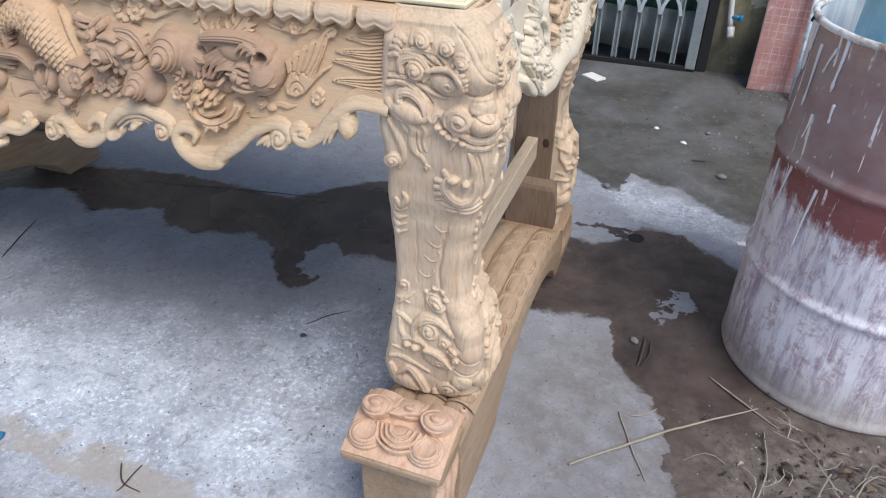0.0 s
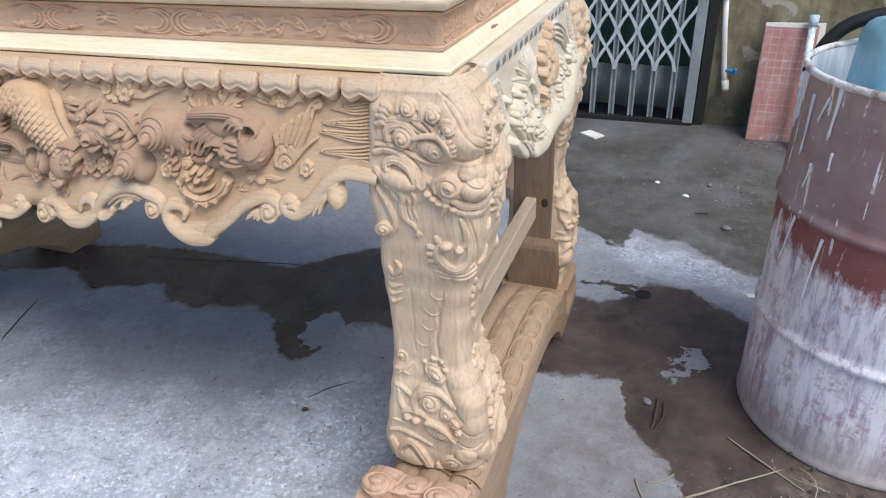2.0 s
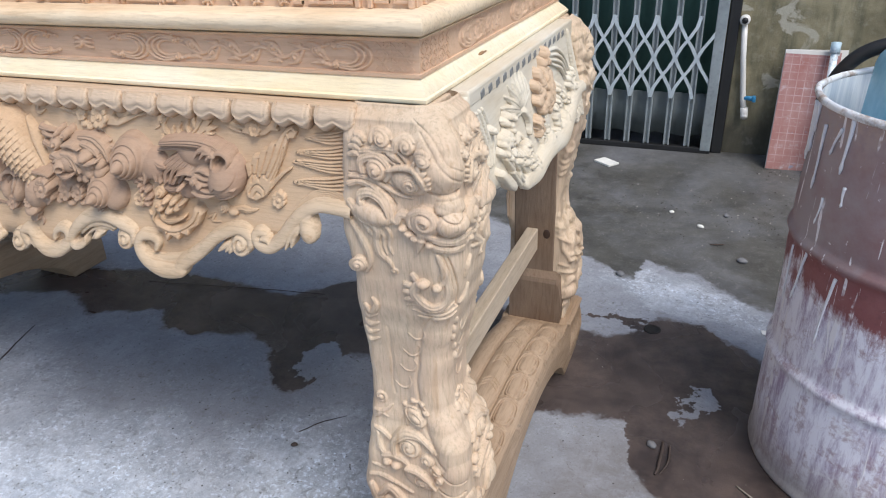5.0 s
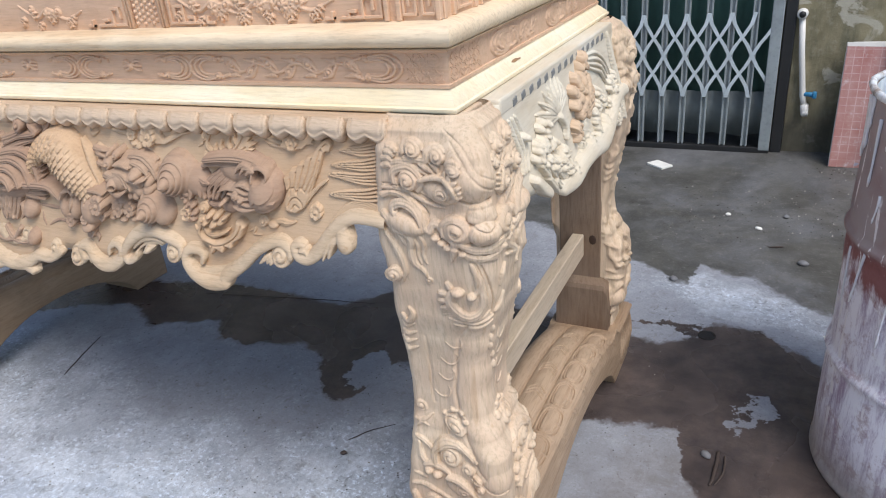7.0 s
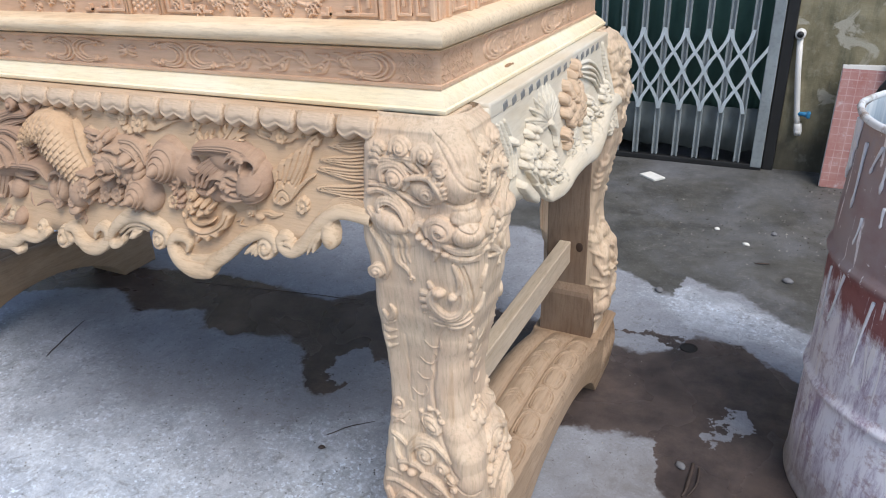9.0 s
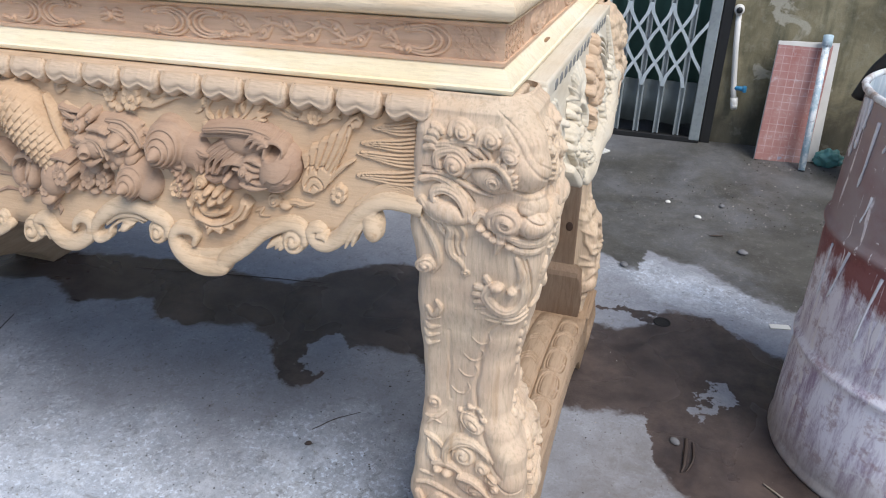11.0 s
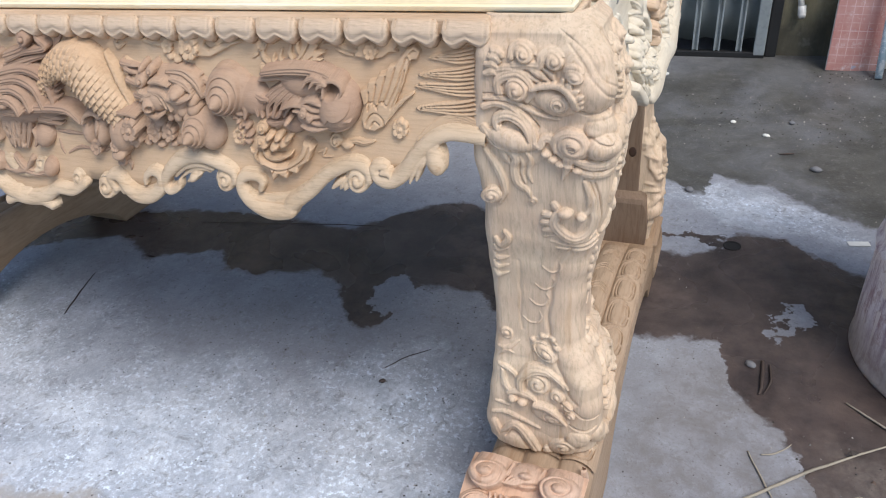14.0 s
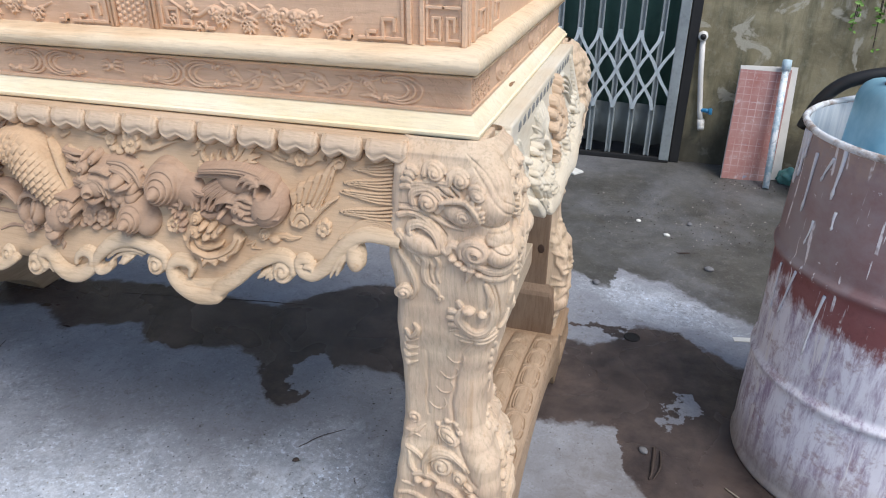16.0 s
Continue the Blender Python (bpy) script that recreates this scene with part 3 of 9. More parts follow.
def oil_drum():
    drum = thing("oil_drum", "dented maroon steel oil drum splashed with whitish paint, open topped", "drum", at=(*DRUM_AT, 0))
    r = 0.288

    prof = [(r - 0.006, 0.012), (r + 0.003, 0.0), (r + 0.006, 0.008), (r + 0.003, 0.02)]
    z = 0.03
    while z < 0.86:
        k = 0.0
        for mid in (0.295, 0.585):
            k += 0.011 * math.exp(-((z - mid) / 0.012) ** 2) - 0.004 * math.exp(-((z - mid) / 0.028) ** 2)
        prof.append((r + k, z))
        z += 0.0075
    prof += [(r, 0.862), (r + 0.002, 0.868)]
    bm = bmesh.new()
    lathe(bm, prof, steps=96)
    for v in bm.verts:
        d = noise.noise(Vector((v.co.x * 5, v.co.y * 5, v.co.z * 4))) * 0.006 + noise.noise(Vector((v.co.x * 14, v.co.y * 14, v.co.z * 10))) * 0.0015
        s = 1 + d / r
        if v.co.z > 0.02:
            v.co.x *= s
            v.co.y *= s
    shell = part("shell", bm, drum_paint(), drum)
    solid = shell.modifiers.new("thick", "SOLIDIFY")
    solid.thickness, solid.offset = 0.002, -1
    rim = bmesh.new()
    rim_rows = []
    for k in range(96):
        a = 2 * math.pi * k / 96
        wob = 0.003 * noise.noise(Vector((math.cos(a) * 3, math.sin(a) * 3, 1)))
        rim_rows.append([(math.cos(a) * (r + wob + 0.007 * math.cos(b)), math.sin(a) * (r + wob + 0.007 * math.cos(b)), 0.872 + 0.008 * math.sin(b) + wob * 0.8)
                         for b in [2 * math.pi * j / 8 for j in range(8)]])
    add_grid(rim, rim_rows, close_u=True, close_v=True)
    n = Nodes("rim_paint")
    c = n.mix(n.ramp(n.noise(14, 5, 0.7), (0.42, 0.0), (0.58, 1.0)), (0.30, 0.23, 0.19), (0.76, 0.79, 0.82))
    part("rolled_rim", rim, n.done(c, 0.55, n.bump(n.noise(60), 0.4, 0.003)), drum, "chipped rim crusted with whitish paint")
    n = Nodes("lining_paint")
    run = n.noise(12, 5, 0.65, 0.2, n.scaled((3, 3, 0.25)))
    c = n.mix(n.ramp(run, (0.34, 0.0), (0.62, 1.0)), (0.52, 0.60, 0.68), (0.86, 0.90, 0.93))
    white = plain("paint_drip", (0.80, 0.80, 0.83), 0.5, 0, 60, 0.12)
    for turn, top, low, wide, lean in ((183, 0.862, 0.735, 0.0042, 2.0), (186.5, 0.864, 0.760, 0.0050, 1.0), (189, 0.866, 0.805, 0.0040, 0.5), (199, 0.835, 0.700, 0.0036, 2.0), (209, 0.842, 0.785, 0.0034, 4.0), (214, 0.866, 0.760, 0.0044, 1.0),
                                       (217, 0.740, 0.700, 0.0034, 0.5), (207, 0.700, 0.640, 0.0026, 2.0), (205, 0.575, 0.450, 0.0034, 6.0), (192, 0.560, 0.430, 0.0026, 1.0), (222, 0.560, 0.400, 0.0036, 3.0)):
        drip = bmesh.new()
        pts, radii = [], []
        for k in range(9):
            f = k / 8
            a = radians(turn - lean * f + 0.25 * math.sin(5 * f + turn))
            pts.append(((r + 0.0022) * math.cos(a), (r + 0.0022) * math.sin(a), top + (low - top) * f))
            radii.append(wide * (1.0 - 0.62 * f + (0.45 if k == 7 else 0.0)))
        add_tube(drip, pts, radii, 7)
        part("paint_drip", drip, white, drum, "dried white paint run")
    liner = bmesh.new()
    lathe(liner, [(r - 0.006, 0.868), (r - 0.0065, 0.6), (r - 0.007, 0.30)], steps=72)
    floor_in = [liner.verts.new((0.279 * math.cos(2 * math.pi * k / 48), 0.279 * math.sin(2 * math.pi * k / 48), 0.31)) for k in range(48)]
    liner.faces.new(floor_in)
    part("painted_inside", liner, n.done(c, 0.5, n.bump(run, 0.4, 0.004)), drum, "inside coated with pale blue paint runs")
    return drum


def tub_in_drum():
    """The blue plastic can that stands in the drum, with a black hose over it."""
    n = Nodes("blue_can")
    c = n.mix(n.ramp(n.noise(10, 5, 0.65), (0.36, 0.0), (0.66, 1.0)), (0.16, 0.38, 0.50), (0.30, 0.52, 0.62))
    mat = n.done(c, 0.42, n.bump(n.noise(30), 0.2, 0.003))
    can = thing("plastic_can", "pale blue plastic can standing inside the drum", "container", at=(DRUM_AT[0] - 0.085, DRUM_AT[1] + 0.05, 0.31))
    can.rotation_euler = (0, radians(3), radians(8))
    bm = bmesh.new()
    add_box(bm, (-0.125, -0.09, 0.0), (0.16, 0.10, 0.645), 0.045, 4)
    part("can_body", bm, mat, can)
    bm = bmesh.new()
    add_tube(bm, [(0.02, 0.0, 0.63), (0.02, 0.0, 0.685)], [0.035, 0.033], 18)
    part("spout", bm, mat, can)
    bm = bmesh.new()
    add_tube(bm, [(-0.085, 0.0, 0.635), (-0.085, 0.0, 0.665)], [0.016, 0.014], 12)
    part("cap", bm, plain("brown_cap", (0.12, 0.075, 0.06), 0.5), can, "small brown cap")
    hose = thing("rubber_hose", "black rubber hose coiled over the blue can", "hose", at=(0, 0, 0))
    bm = bmesh.new()
    x0, y0 = DRUM_AT
    pts = spline([(0.592, 0.923, 0.800), (0.612, 0.913, 0.865), (0.642, 0.906, 0.908), (0.682, 0.900, 0.932), (0.747, 0.893, 0.948), (0.847, 0.888, 0.945), (0.957, 0.888, 0.925), (1.057, 0.898, 0.880)], 5)
    add_tube(bm, pts, 0.016, 12)
    part("hose", bm, DARK, hose)


ground_sheet()
walls()
folding_gate()
gate_post()
water_pipe()
tile_panel()
leaning_tube()
oil_drum()
tub_in_drum()


# carving tools ----------------------------------------------------------------
def taper(n, start, middle, end, peak=0.5):
    out = []
    for i in range(n):
        f = i / (n - 1)
        out.append(start + (middle - start) * f / peak if f < peak else middle + (end - middle) * (f - peak) / (1 - peak))
    return [max(r, 0.0006) for r in out]


class Relief:
    """A carving that lies on a surface: its shapes are given as (across, up) on the surface and a height over it."""

    def __init__(self, surface, thin=1.0):
        self.bm, self.at, self.thin = bmesh.new(), surface, thin

    def stroke(self, points, start, middle=None, end=None, lift=0.0, peak=0.5, sides=8, steps=8, sink=0.0):
        """A tapered ridge along a curve."""
        path = spline([(p[0], p[1], p[2] if len(p) > 2 else 0) for p in points], steps)
        middle = start if middle is None else middle
        radii = [max(0.0008, r * self.thin) for r in taper(len(path), start, middle, start if end is None else end, peak)]
        add_tube(self.bm, [self.at(p.x, p.y, lift + p.z + r * (0.35 - sink)) for p, r in zip(path, radii)], radii, sides)
        return self


class Field:
    """A carving worked as heights over a surface: u runs across it and v up, and at(u, v, h) puts a point into the room."""

    def __init__(self, at, u0, u1, v0, v1, step=0.0012, ground=-0.003, thin=1.0):
        self.at, self.step, self.thin, self.veins = at, step, thin, 0.0
        self.us = np.arange(u0, u1 + step, step)
        self.vs = np.arange(v0, v1 + step, step)
        self.base = np.zeros((len(self.us), len(self.vs)))
        self.h = np.full_like(self.base, ground)

    def near(self, u, v, ru, rv=None):
        rv = ru if rv is None else rv
        i0, i1 = np.searchsorted(self.us, (u - ru, u + ru))
        j0, j1 = np.searchsorted(self.vs, (v - rv, v + rv))
        w = (slice(i0, i1), slice(j0, j1))
        return w, self.us[i0:i1, None] - u, self.vs[None, j0:j1] - v

    def raise_to(self, w, height):
        self.h[w] = np.maximum(self.h[w], self.base[w] + height)

    def mass(self, centre, ru, rv, height, turn=0.0, power=1.0):
        """Swells the ground itself."""
        big = max(ru, rv)
        w, du, dv = self.near(*centre, big)
        c, s = math.cos(turn), math.sin(turn)
        q = ((c * du + s * dv) / ru) ** 2 + ((c * dv - s * du) / rv) ** 2
        add = height * np.clip(1 - q, 0, 1) ** power
        self.base[w] += add
        self.h[w] += add
        return self

    def stroke(self, points, start, middle=None, end=None, lift=0.0, peak=0.5, sides=8, steps=8, flat=0.8):
        """A tapered rounded ridge along a curve."""
        path = spline([(p[0], p[1], p[2] if len(p) > 2 else 0) for p in points], steps)
        middle = start if middle is None else middle
        radii = taper(len(path), start, middle, start if end is None else end, peak)
        for a, b, ra, rb in zip(path, path[1:], radii, radii[1:]):
            n = max(1, int((a - b).length / (max(ra, rb) * self.thin * 0.22 + 0.0002)))
            way = (b - a).normalized()
            for k in range(n):
                f = k / n
                p, r = a.lerp(b, f), max((ra + (rb - ra) * f) * self.thin, self.step * 0.9)
                w, du, dv = self.near(p.x, p.y, r)
                d = r * r - du * du - dv * dv
                body = flat * np.sqrt(np.maximum(d, 0))
                if self.veins and r > 3.2 * self.step:
                    across = np.abs(way.x * dv - way.y * du) / r
                    body = body - self.veins * r * np.exp(-((across - 0.36) / 0.15) ** 2)
                self.raise_to(w, np.where(d > 0, lift + p.z + body, -1.0))
        return self

    def groove(self, points, width, depth, steps=8):
        path = spline([(p[0], p[1], 0) for p in points], steps)
        cut = np.zeros_like(self.h)
        for a, b in zip(path, path[1:]):
            n = max(1, int((a - b).length / (width * 0.5)))
            for k in range(n):
                p = a.lerp(b, k / n)
                w, du, dv = self.near(p.x, p.y, width * 2.2)
                cut[w] = np.maximum(cut[w], np.exp(-(du * du + dv * dv) / (width * width)))
        self.h -= 1.25 * depth * cut
        return self

    def hollow(self, centre, ru, rv, depth, turn=0.0):
        """Scoops a round hollow."""
        w, du, dv = self.near(*centre, max(ru, rv))
        c, s = math.cos(turn), math.sin(turn)
        q = ((c * du + s * dv) / ru) ** 2 + ((c * dv - s * du) / rv) ** 2
        self.h[w] -= depth * np.clip(1 - q, 0, 1) ** 0.6
        return self

    def dome(self, centre, ru, rv, height, lift=0.0, turn=0.0):
        w, du, dv = self.near(*centre, max(ru, rv))
        c, s = math.cos(turn), math.sin(turn)
        q = ((c * du + s * dv) / ru) ** 2 + ((c * dv - s * du) / rv) ** 2
        self.raise_to(w, np.where(q < 1, lift + height * np.sqrt(np.maximum(1 - q, 0)), -1.0))
        return self

    def curl(self, centre, size, turns=1.6, begin=0.0, way=1, thick=0.3, lift=0.0, rise=0.5):
        """A volute: a disc that climbs to its eye, with a spiral groove cut into it."""
        w, du, dv = self.near(*centre, size)
        r = np.sqrt(du * du + dv * dv)
        a = np.arctan2(dv, du)
        q = r / size
        body = size * rise * (0.45 + 0.75 * np.clip(1 - q, 0, 1)) * np.sqrt(np.clip(1 - q ** 6, 0, 1))
        pitch = size / (turns + 0.35)
        phase = (r / pitch + way * (a - begin) / (2 * math.pi)) % 1.0
        wide = min(0.27, max(0.17, 1.7 * self.step / pitch))
        shell = turns > 2
        if not shell:
            body = size * rise * (0.50 + 0.42 * np.clip(1 - q, 0, 1)) * np.clip(1 - q ** 5, 0, 1) ** 0.5
        cut = np.exp(-((phase - 0.5) / wide) ** 2) * np.clip((q - 0.16) / 0.1, 0, 1) * (min(pitch * 0.62, 0.0065) if shell else min(pitch * 0.42, 0.0040))
        eye = 0.26 if shell else 0.36
        boss = np.where(q < eye, size * 0.09 * np.sqrt(np.clip(1 - (q / eye) ** 2, 0, 1)), 0)
        self.raise_to(w, np.where(q < 1, lift + body - cut + boss, -1.0))
        return self

    def flower(self, centre, size, petals=5, lift=0.0, turn=0.0, height=None):
        height = height or size * 0.5
        for k in range(petals):
            a = turn + 2 * math.pi * k / petals
            p = (centre[0] + 0.60 * size * math.cos(a), centre[1] + 0.60 * size * math.sin(a))
            self.dome(p, size * 0.42, size * 0.36, height * 0.8, lift, a)
            self.dome((p[0] - 0.2 * size * math.cos(a), p[1] - 0.2 * size * math.sin(a)), size * 0.26, size * 0.2, height * 0.95, lift, a)
        self.curl(centre, size * 0.42, 1.2, turn, 1, 0.32, lift + height * 0.5, 0.6)
        return self

    def plate(self, points, height, edge=0.004, lift=0.0):
        """A flat raised shape of any outline, with a rolled edge."""
        P = np.array(points)
        lo, hi = P.min(0), P.max(0)
        w, du, dv = self.near(*((lo + hi) / 2), *((hi - lo) / 2 + 2 * self.step))
        U, V = np.broadcast_arrays(du + (lo + hi)[0] / 2, dv + (lo + hi)[1] / 2)
        inside, d2 = np.zeros(U.shape, bool), np.full(U.shape, 1e9)
        for (ax, ay), (bx, by) in zip(P, np.roll(P, -1, 0)):
            ex, ey = bx - ax, by - ay
            f = np.clip(((U - ax) * ex + (V - ay) * ey) / (ex * ex + ey * ey + 1e-12), 0, 1)
            d2 = np.minimum(d2, (U - ax - f * ex) ** 2 + (V - ay - f * ey) ** 2)
            if abs(ey) > 1e-9:
                inside ^= ((ay > V) != (by > V)) & (U < ax + (V - ay) * ex / ey)
        f = np.clip(np.sqrt(d2) / edge, 0, 1)
        self.raise_to(w, np.where(inside, lift + height * (0.55 + 0.45 * np.sqrt(1 - (1 - f) ** 2)), -1.0))
        return self

    def rosette(self, centre, size, lobes=6, height=0.012, lift=0.0):
        """A flat blossom: scalloped petals with cut lines between them, and a curled heart."""
        w, du, dv = self.near(*centre, size)
        a = np.arctan2(dv, du) + 9 * centre[0]
        lobe = np.abs(np.sin(lobes * a / 2))
        q = np.sqrt(du * du + dv * dv) / (size * (0.78 + 0.22 * lobe ** 0.6))
        body = height * (0.45 + 0.55 * q ** 1.5) * np.clip(1 - q ** 8, 0, 1) ** 0.5 - 0.26 * height * np.exp(-(lobe / 0.16) ** 2) * np.clip(q, 0, 1)
        self.raise_to(w, np.where(q < 1, lift + body, -1.0))
        self.curl(centre, size * 0.52, 1.7, 6 * centre[1], 1, 0.3, lift + 0.40 * height, 0.6)
        return self

    def leaf(self, root, tip, width, blades=5, bend=0.25, height=0.008, lift=0.0):
        """A lobed leaf: blades that fan off a spine to both sides."""
        r, t = Vector(root), Vector(tip)
        way = t - r
        side = Vector((-way.y, way.x)).normalized()
        mid = r + way * 0.5 + side * bend * way.length
        spine = spline([(*r, 0), (*mid, 0), (*t, 0)], 10)
        n = len(spine)
        for k in range(blades):
            f = (k + 0.7) / (blades + 0.6)
            p, q = spine[int(f * (n - 1))], spine[min(int(f * (n - 1)) + 2, n - 1)]
            d = Vector((q.x - p.x, q.y - p.y)).normalized() if (q - p).length > 1e-6 else way.normalized()
            o = Vector((-d.y, d.x))
            reach = width * (0.55 + 0.45 * math.sin(math.pi * f))
            for sign in (1, -1):
                e = Vector((p.x, p.y)) + o * sign * reach + d * reach * 0.65
                m = Vector((p.x, p.y)) + o * sign * reach * 0.5 + d * reach * 0.15
                self.stroke([(p.x, p.y, height * 0.3), (m.x, m.y, height * 0.7), (e.x, e.y, height * 0.2)], width * 0.16, width * 0.22, 0.001, lift, 0.45, steps=5)
        self.stroke([(*r, height * 0.3), (*mid, height * 0.7), (*t, 0.0)], width * 0.10, width * 0.16, width * 0.05, lift)
        return self

    def scaled_body(self, points, start, middle, end, peak, pitch=0.0165):
        """A round body covered with rows of overlapping scales."""
        path = spline(points, 14)
        radii = np.array(taper(len(path), start, middle, end, peak))
        P = np.array([(p.x, p.y) for p in path])
        L = np.array([p.z for p in path])
        run = np.concatenate([[0], np.cumsum(np.linalg.norm(np.diff(P, axis=0), axis=1))])
        T = np.gradient(P, axis=0)
        T /= np.linalg.norm(T, axis=1)[:, None]
        lo, hi = P.min(0) - 0.04, P.max(0) + 0.04
        w, du, dv = self.near(*((lo + hi) / 2), *((hi - lo) / 2))
        U, V = du + (lo + hi)[0] / 2, dv + (lo + hi)[1] / 2
        best = np.full(np.broadcast(U, V).shape, 1e9)
        at = np.zeros(best.shape, int)
        for i, p in enumerate(P):
            d = (U - p[0]) ** 2 + (V - p[1]) ** 2
            at = np.where(d < best, i, at)
            best = np.minimum(best, d)
        c = T[at, 0] * (V - P[at, 1]) - T[at, 1] * (U - P[at, 0])
        s = run[at] + T[at, 0] * (U - P[at, 0]) + T[at, 1] * (V - P[at, 1])
        r = radii[at]
        ok = (np.abs(c) < r) & (best < (r * 1.02) ** 2)
        side = np.arcsin(np.clip(c / r, -1, 1)) * 0.030
        bump = np.zeros_like(c)
        row = np.floor(s / (pitch * 0.62))
        for back in (2, 1, 0):
            j = row - back
            col = side / pitch + 0.5 * (j % 2)
            fc = (col - np.floor(col) - 0.5) * pitch
            fs = s - j * pitch * 0.62
            d = np.sqrt(fc ** 2 + np.maximum(fs - pitch * 0.45, 0) ** 2) / (pitch * 0.56)
            inside = (d < 1) & (fs >= 0)
            bump = np.where(inside, 0.0008 + 0.0075 * np.clip(fs / pitch, 0, 1) * (1 - 0.85 * (2 * fc / pitch) ** 2) - 0.0015 * np.clip((d - 0.8) / 0.2, 0, 1), bump)
        self.raise_to(w, np.where(ok, L[at] + 0.85 * np.sqrt(np.maximum(r * r - c * c, 0)) + bump, -1.0))
        return self

    def mesh(self, name, material, parent=None, label="", trim=True, closed=False):
        """Turns the heights into a mesh; what stays under the surface is left out."""
        U, V = np.meshgrid(self.us, self.vs, indexing="ij")
        h = self.h
        P = self.at(U, V, np.maximum(h, -0.003) if trim else h)
        nu, nv = U.shape
        index = np.arange(nu * nv).reshape(nu, nv)
        if closed:
            index = np.concatenate([index, index[:1]], axis=0)
        quads = np.stack([index[:-1, :-1], index[1:, :-1], index[1:, 1:], index[:-1, 1:]], -1).reshape(-1, 4)
        P = P.reshape(-1, 3)
        if trim:
            keep = (h.reshape(-1) > 0)[quads].any(1)
            quads = quads[keep]
            used = np.zeros(len(P), bool)
            used[quads.ravel()] = True
            new_index = np.cumsum(used) - 1
            quads, P = new_index[quads], P[used]
        me = bpy.data.meshes.new(name)
        me.vertices.add(len(P))
        me.vertices.foreach_set("co", P.astype(np.float32).ravel())
        me.loops.add(quads.size)
        me.loops.foreach_set("vertex_index", quads.astype(np.int32).ravel())
        me.polygons.add(len(quads))
        me.polygons.foreach_set("loop_start", np.arange(0, quads.size, 4, dtype=np.int32))
        me.update(calc_edges=True)
        me.shade_smooth()
        me.materials.append(material)
        ob = new(name, me)
        ob.parent = parent
        return tagged(ob, label) if label else ob


def sculpt(name, bm, material, parent=None, label="", voxel=0.002, smooth=2, keep=False):
    """Melts the overlapping shapes of a carving into one skin of timber."""
    mesh = bpy.data.meshes.new(name + "_raw")
    bm.to_mesh(mesh)
    if not keep:
        bm.free()
    raw = new(name + "_raw", mesh)
    melt = raw.modifiers.new("melt", "REMESH")
    melt.mode, melt.voxel_size, melt.use_smooth_shade = "VOXEL", voxel, True
    if smooth:
        soft = raw.modifiers.new("soft", "SMOOTH")
        soft.factor, soft.iterations = 0.5, smooth
    bpy.context.view_layer.update()
    done = bpy.data.meshes.new_from_object(raw.evaluated_get(bpy.context.evaluated_depsgraph_get()))
    bpy.data.objects.remove(raw)
    bpy.data.meshes.remove(mesh)
    done.name = name
    done.shade_smooth()
    done.materials.clear()
    done.materials.append(material)
    ob = new(name, done)
    ob.parent = parent
    if label:
        tagged(ob, label)
    return ob


XM, YM = -0.99, 0.4415  # the middle of the table


def mirrored(ob, parent, across_x=False, across_y=False, name=None):
    """A copy of a carved part on the other side of the table."""
    mesh = ob.data.copy()
    m = Matrix.Identity(4)
    if across_x:
        m = Matrix.Translation((2 * XM, 0, 0)) @ Matrix.Diagonal((-1, 1, 1, 1)) @ m
    if across_y:
        m = Matrix.Translation((0, 2 * YM, 0)) @ Matrix.Diagonal((1, -1, 1, 1)) @ m
    mesh.transform(m)
    if across_x != across_y:
        mesh.flip_normals()
    twin = new(name or ob.name.split(".")[0], mesh)
    twin.parent = parent
    return twin


table = thing("altar_table", "raw carved hardwood altar table with lion-mask legs and deep relief apron", "table")


# the legs -----------------------------------------------------------------------
# height: left, right, front and back faces of the leg
LEG = [(1.000, -0.112, 0.000, 0.020, 0.085), (0.992, -0.116, 0.022, -0.008, 0.088), (0.975, -0.120, 0.036, -0.028, 0.090),
       (0.945, -0.123, 0.046, -0.040, 0.092), (0.900, -0.126, 0.052, -0.044, 0.093), (0.850, -0.129, 0.057, -0.050, 0.094),
       (0.810, -0.129, 0.060, -0.053, 0.095), (0.770, -0.122, 0.060, -0.053, 0.095), (0.735, -0.118, 0.056, -0.050, 0.095), (0.690, -0.122, 0.048, -0.046, 0.095), (0.640, -0.122, 0.038, -0.038, 0.095),
       (0.580, -0.119, 0.026, -0.032, 0.095), (0.530, -0.118, 0.018, -0.030, 0.095), (0.490, -0.119, 0.020, -0.031, 0.095), (0.450, -0.121, 0.036, -0.038, 0.095), (0.415, -0.124, 0.052, -0.046, 0.095),
       (0.360, -0.130, 0.058, -0.053, 0.095), (0.300, -0.138, 0.060, -0.057, 0.095), (0.262, -0.134, 0.056, -0.052, 0.095),
       (0.235, -0.118, 0.044, -0.030, 0.095), (0.100, -0.116, 0.042, -0.028, 0.095)]
CORNER, FLANK = 0.046, 0.018


def leg_faces(z):
    """The four faces at every height, eased between the rows."""
    z = np.asarray(z, float)
    rows = np.array(LEG[::-1])
    k = np.clip(np.searchsorted(rows[:, 0], z) - 1, 0, len(rows) - 2)
    f = np.clip((z - rows[k, 0]) / (rows[k + 1, 0] - rows[k, 0]), 0, 1)
    f = f * f * (3 - 2 * f)
    return [rows[k, c] + (rows[k + 1, c] - rows[k, c]) * f for c in (1, 2, 3, 4)]


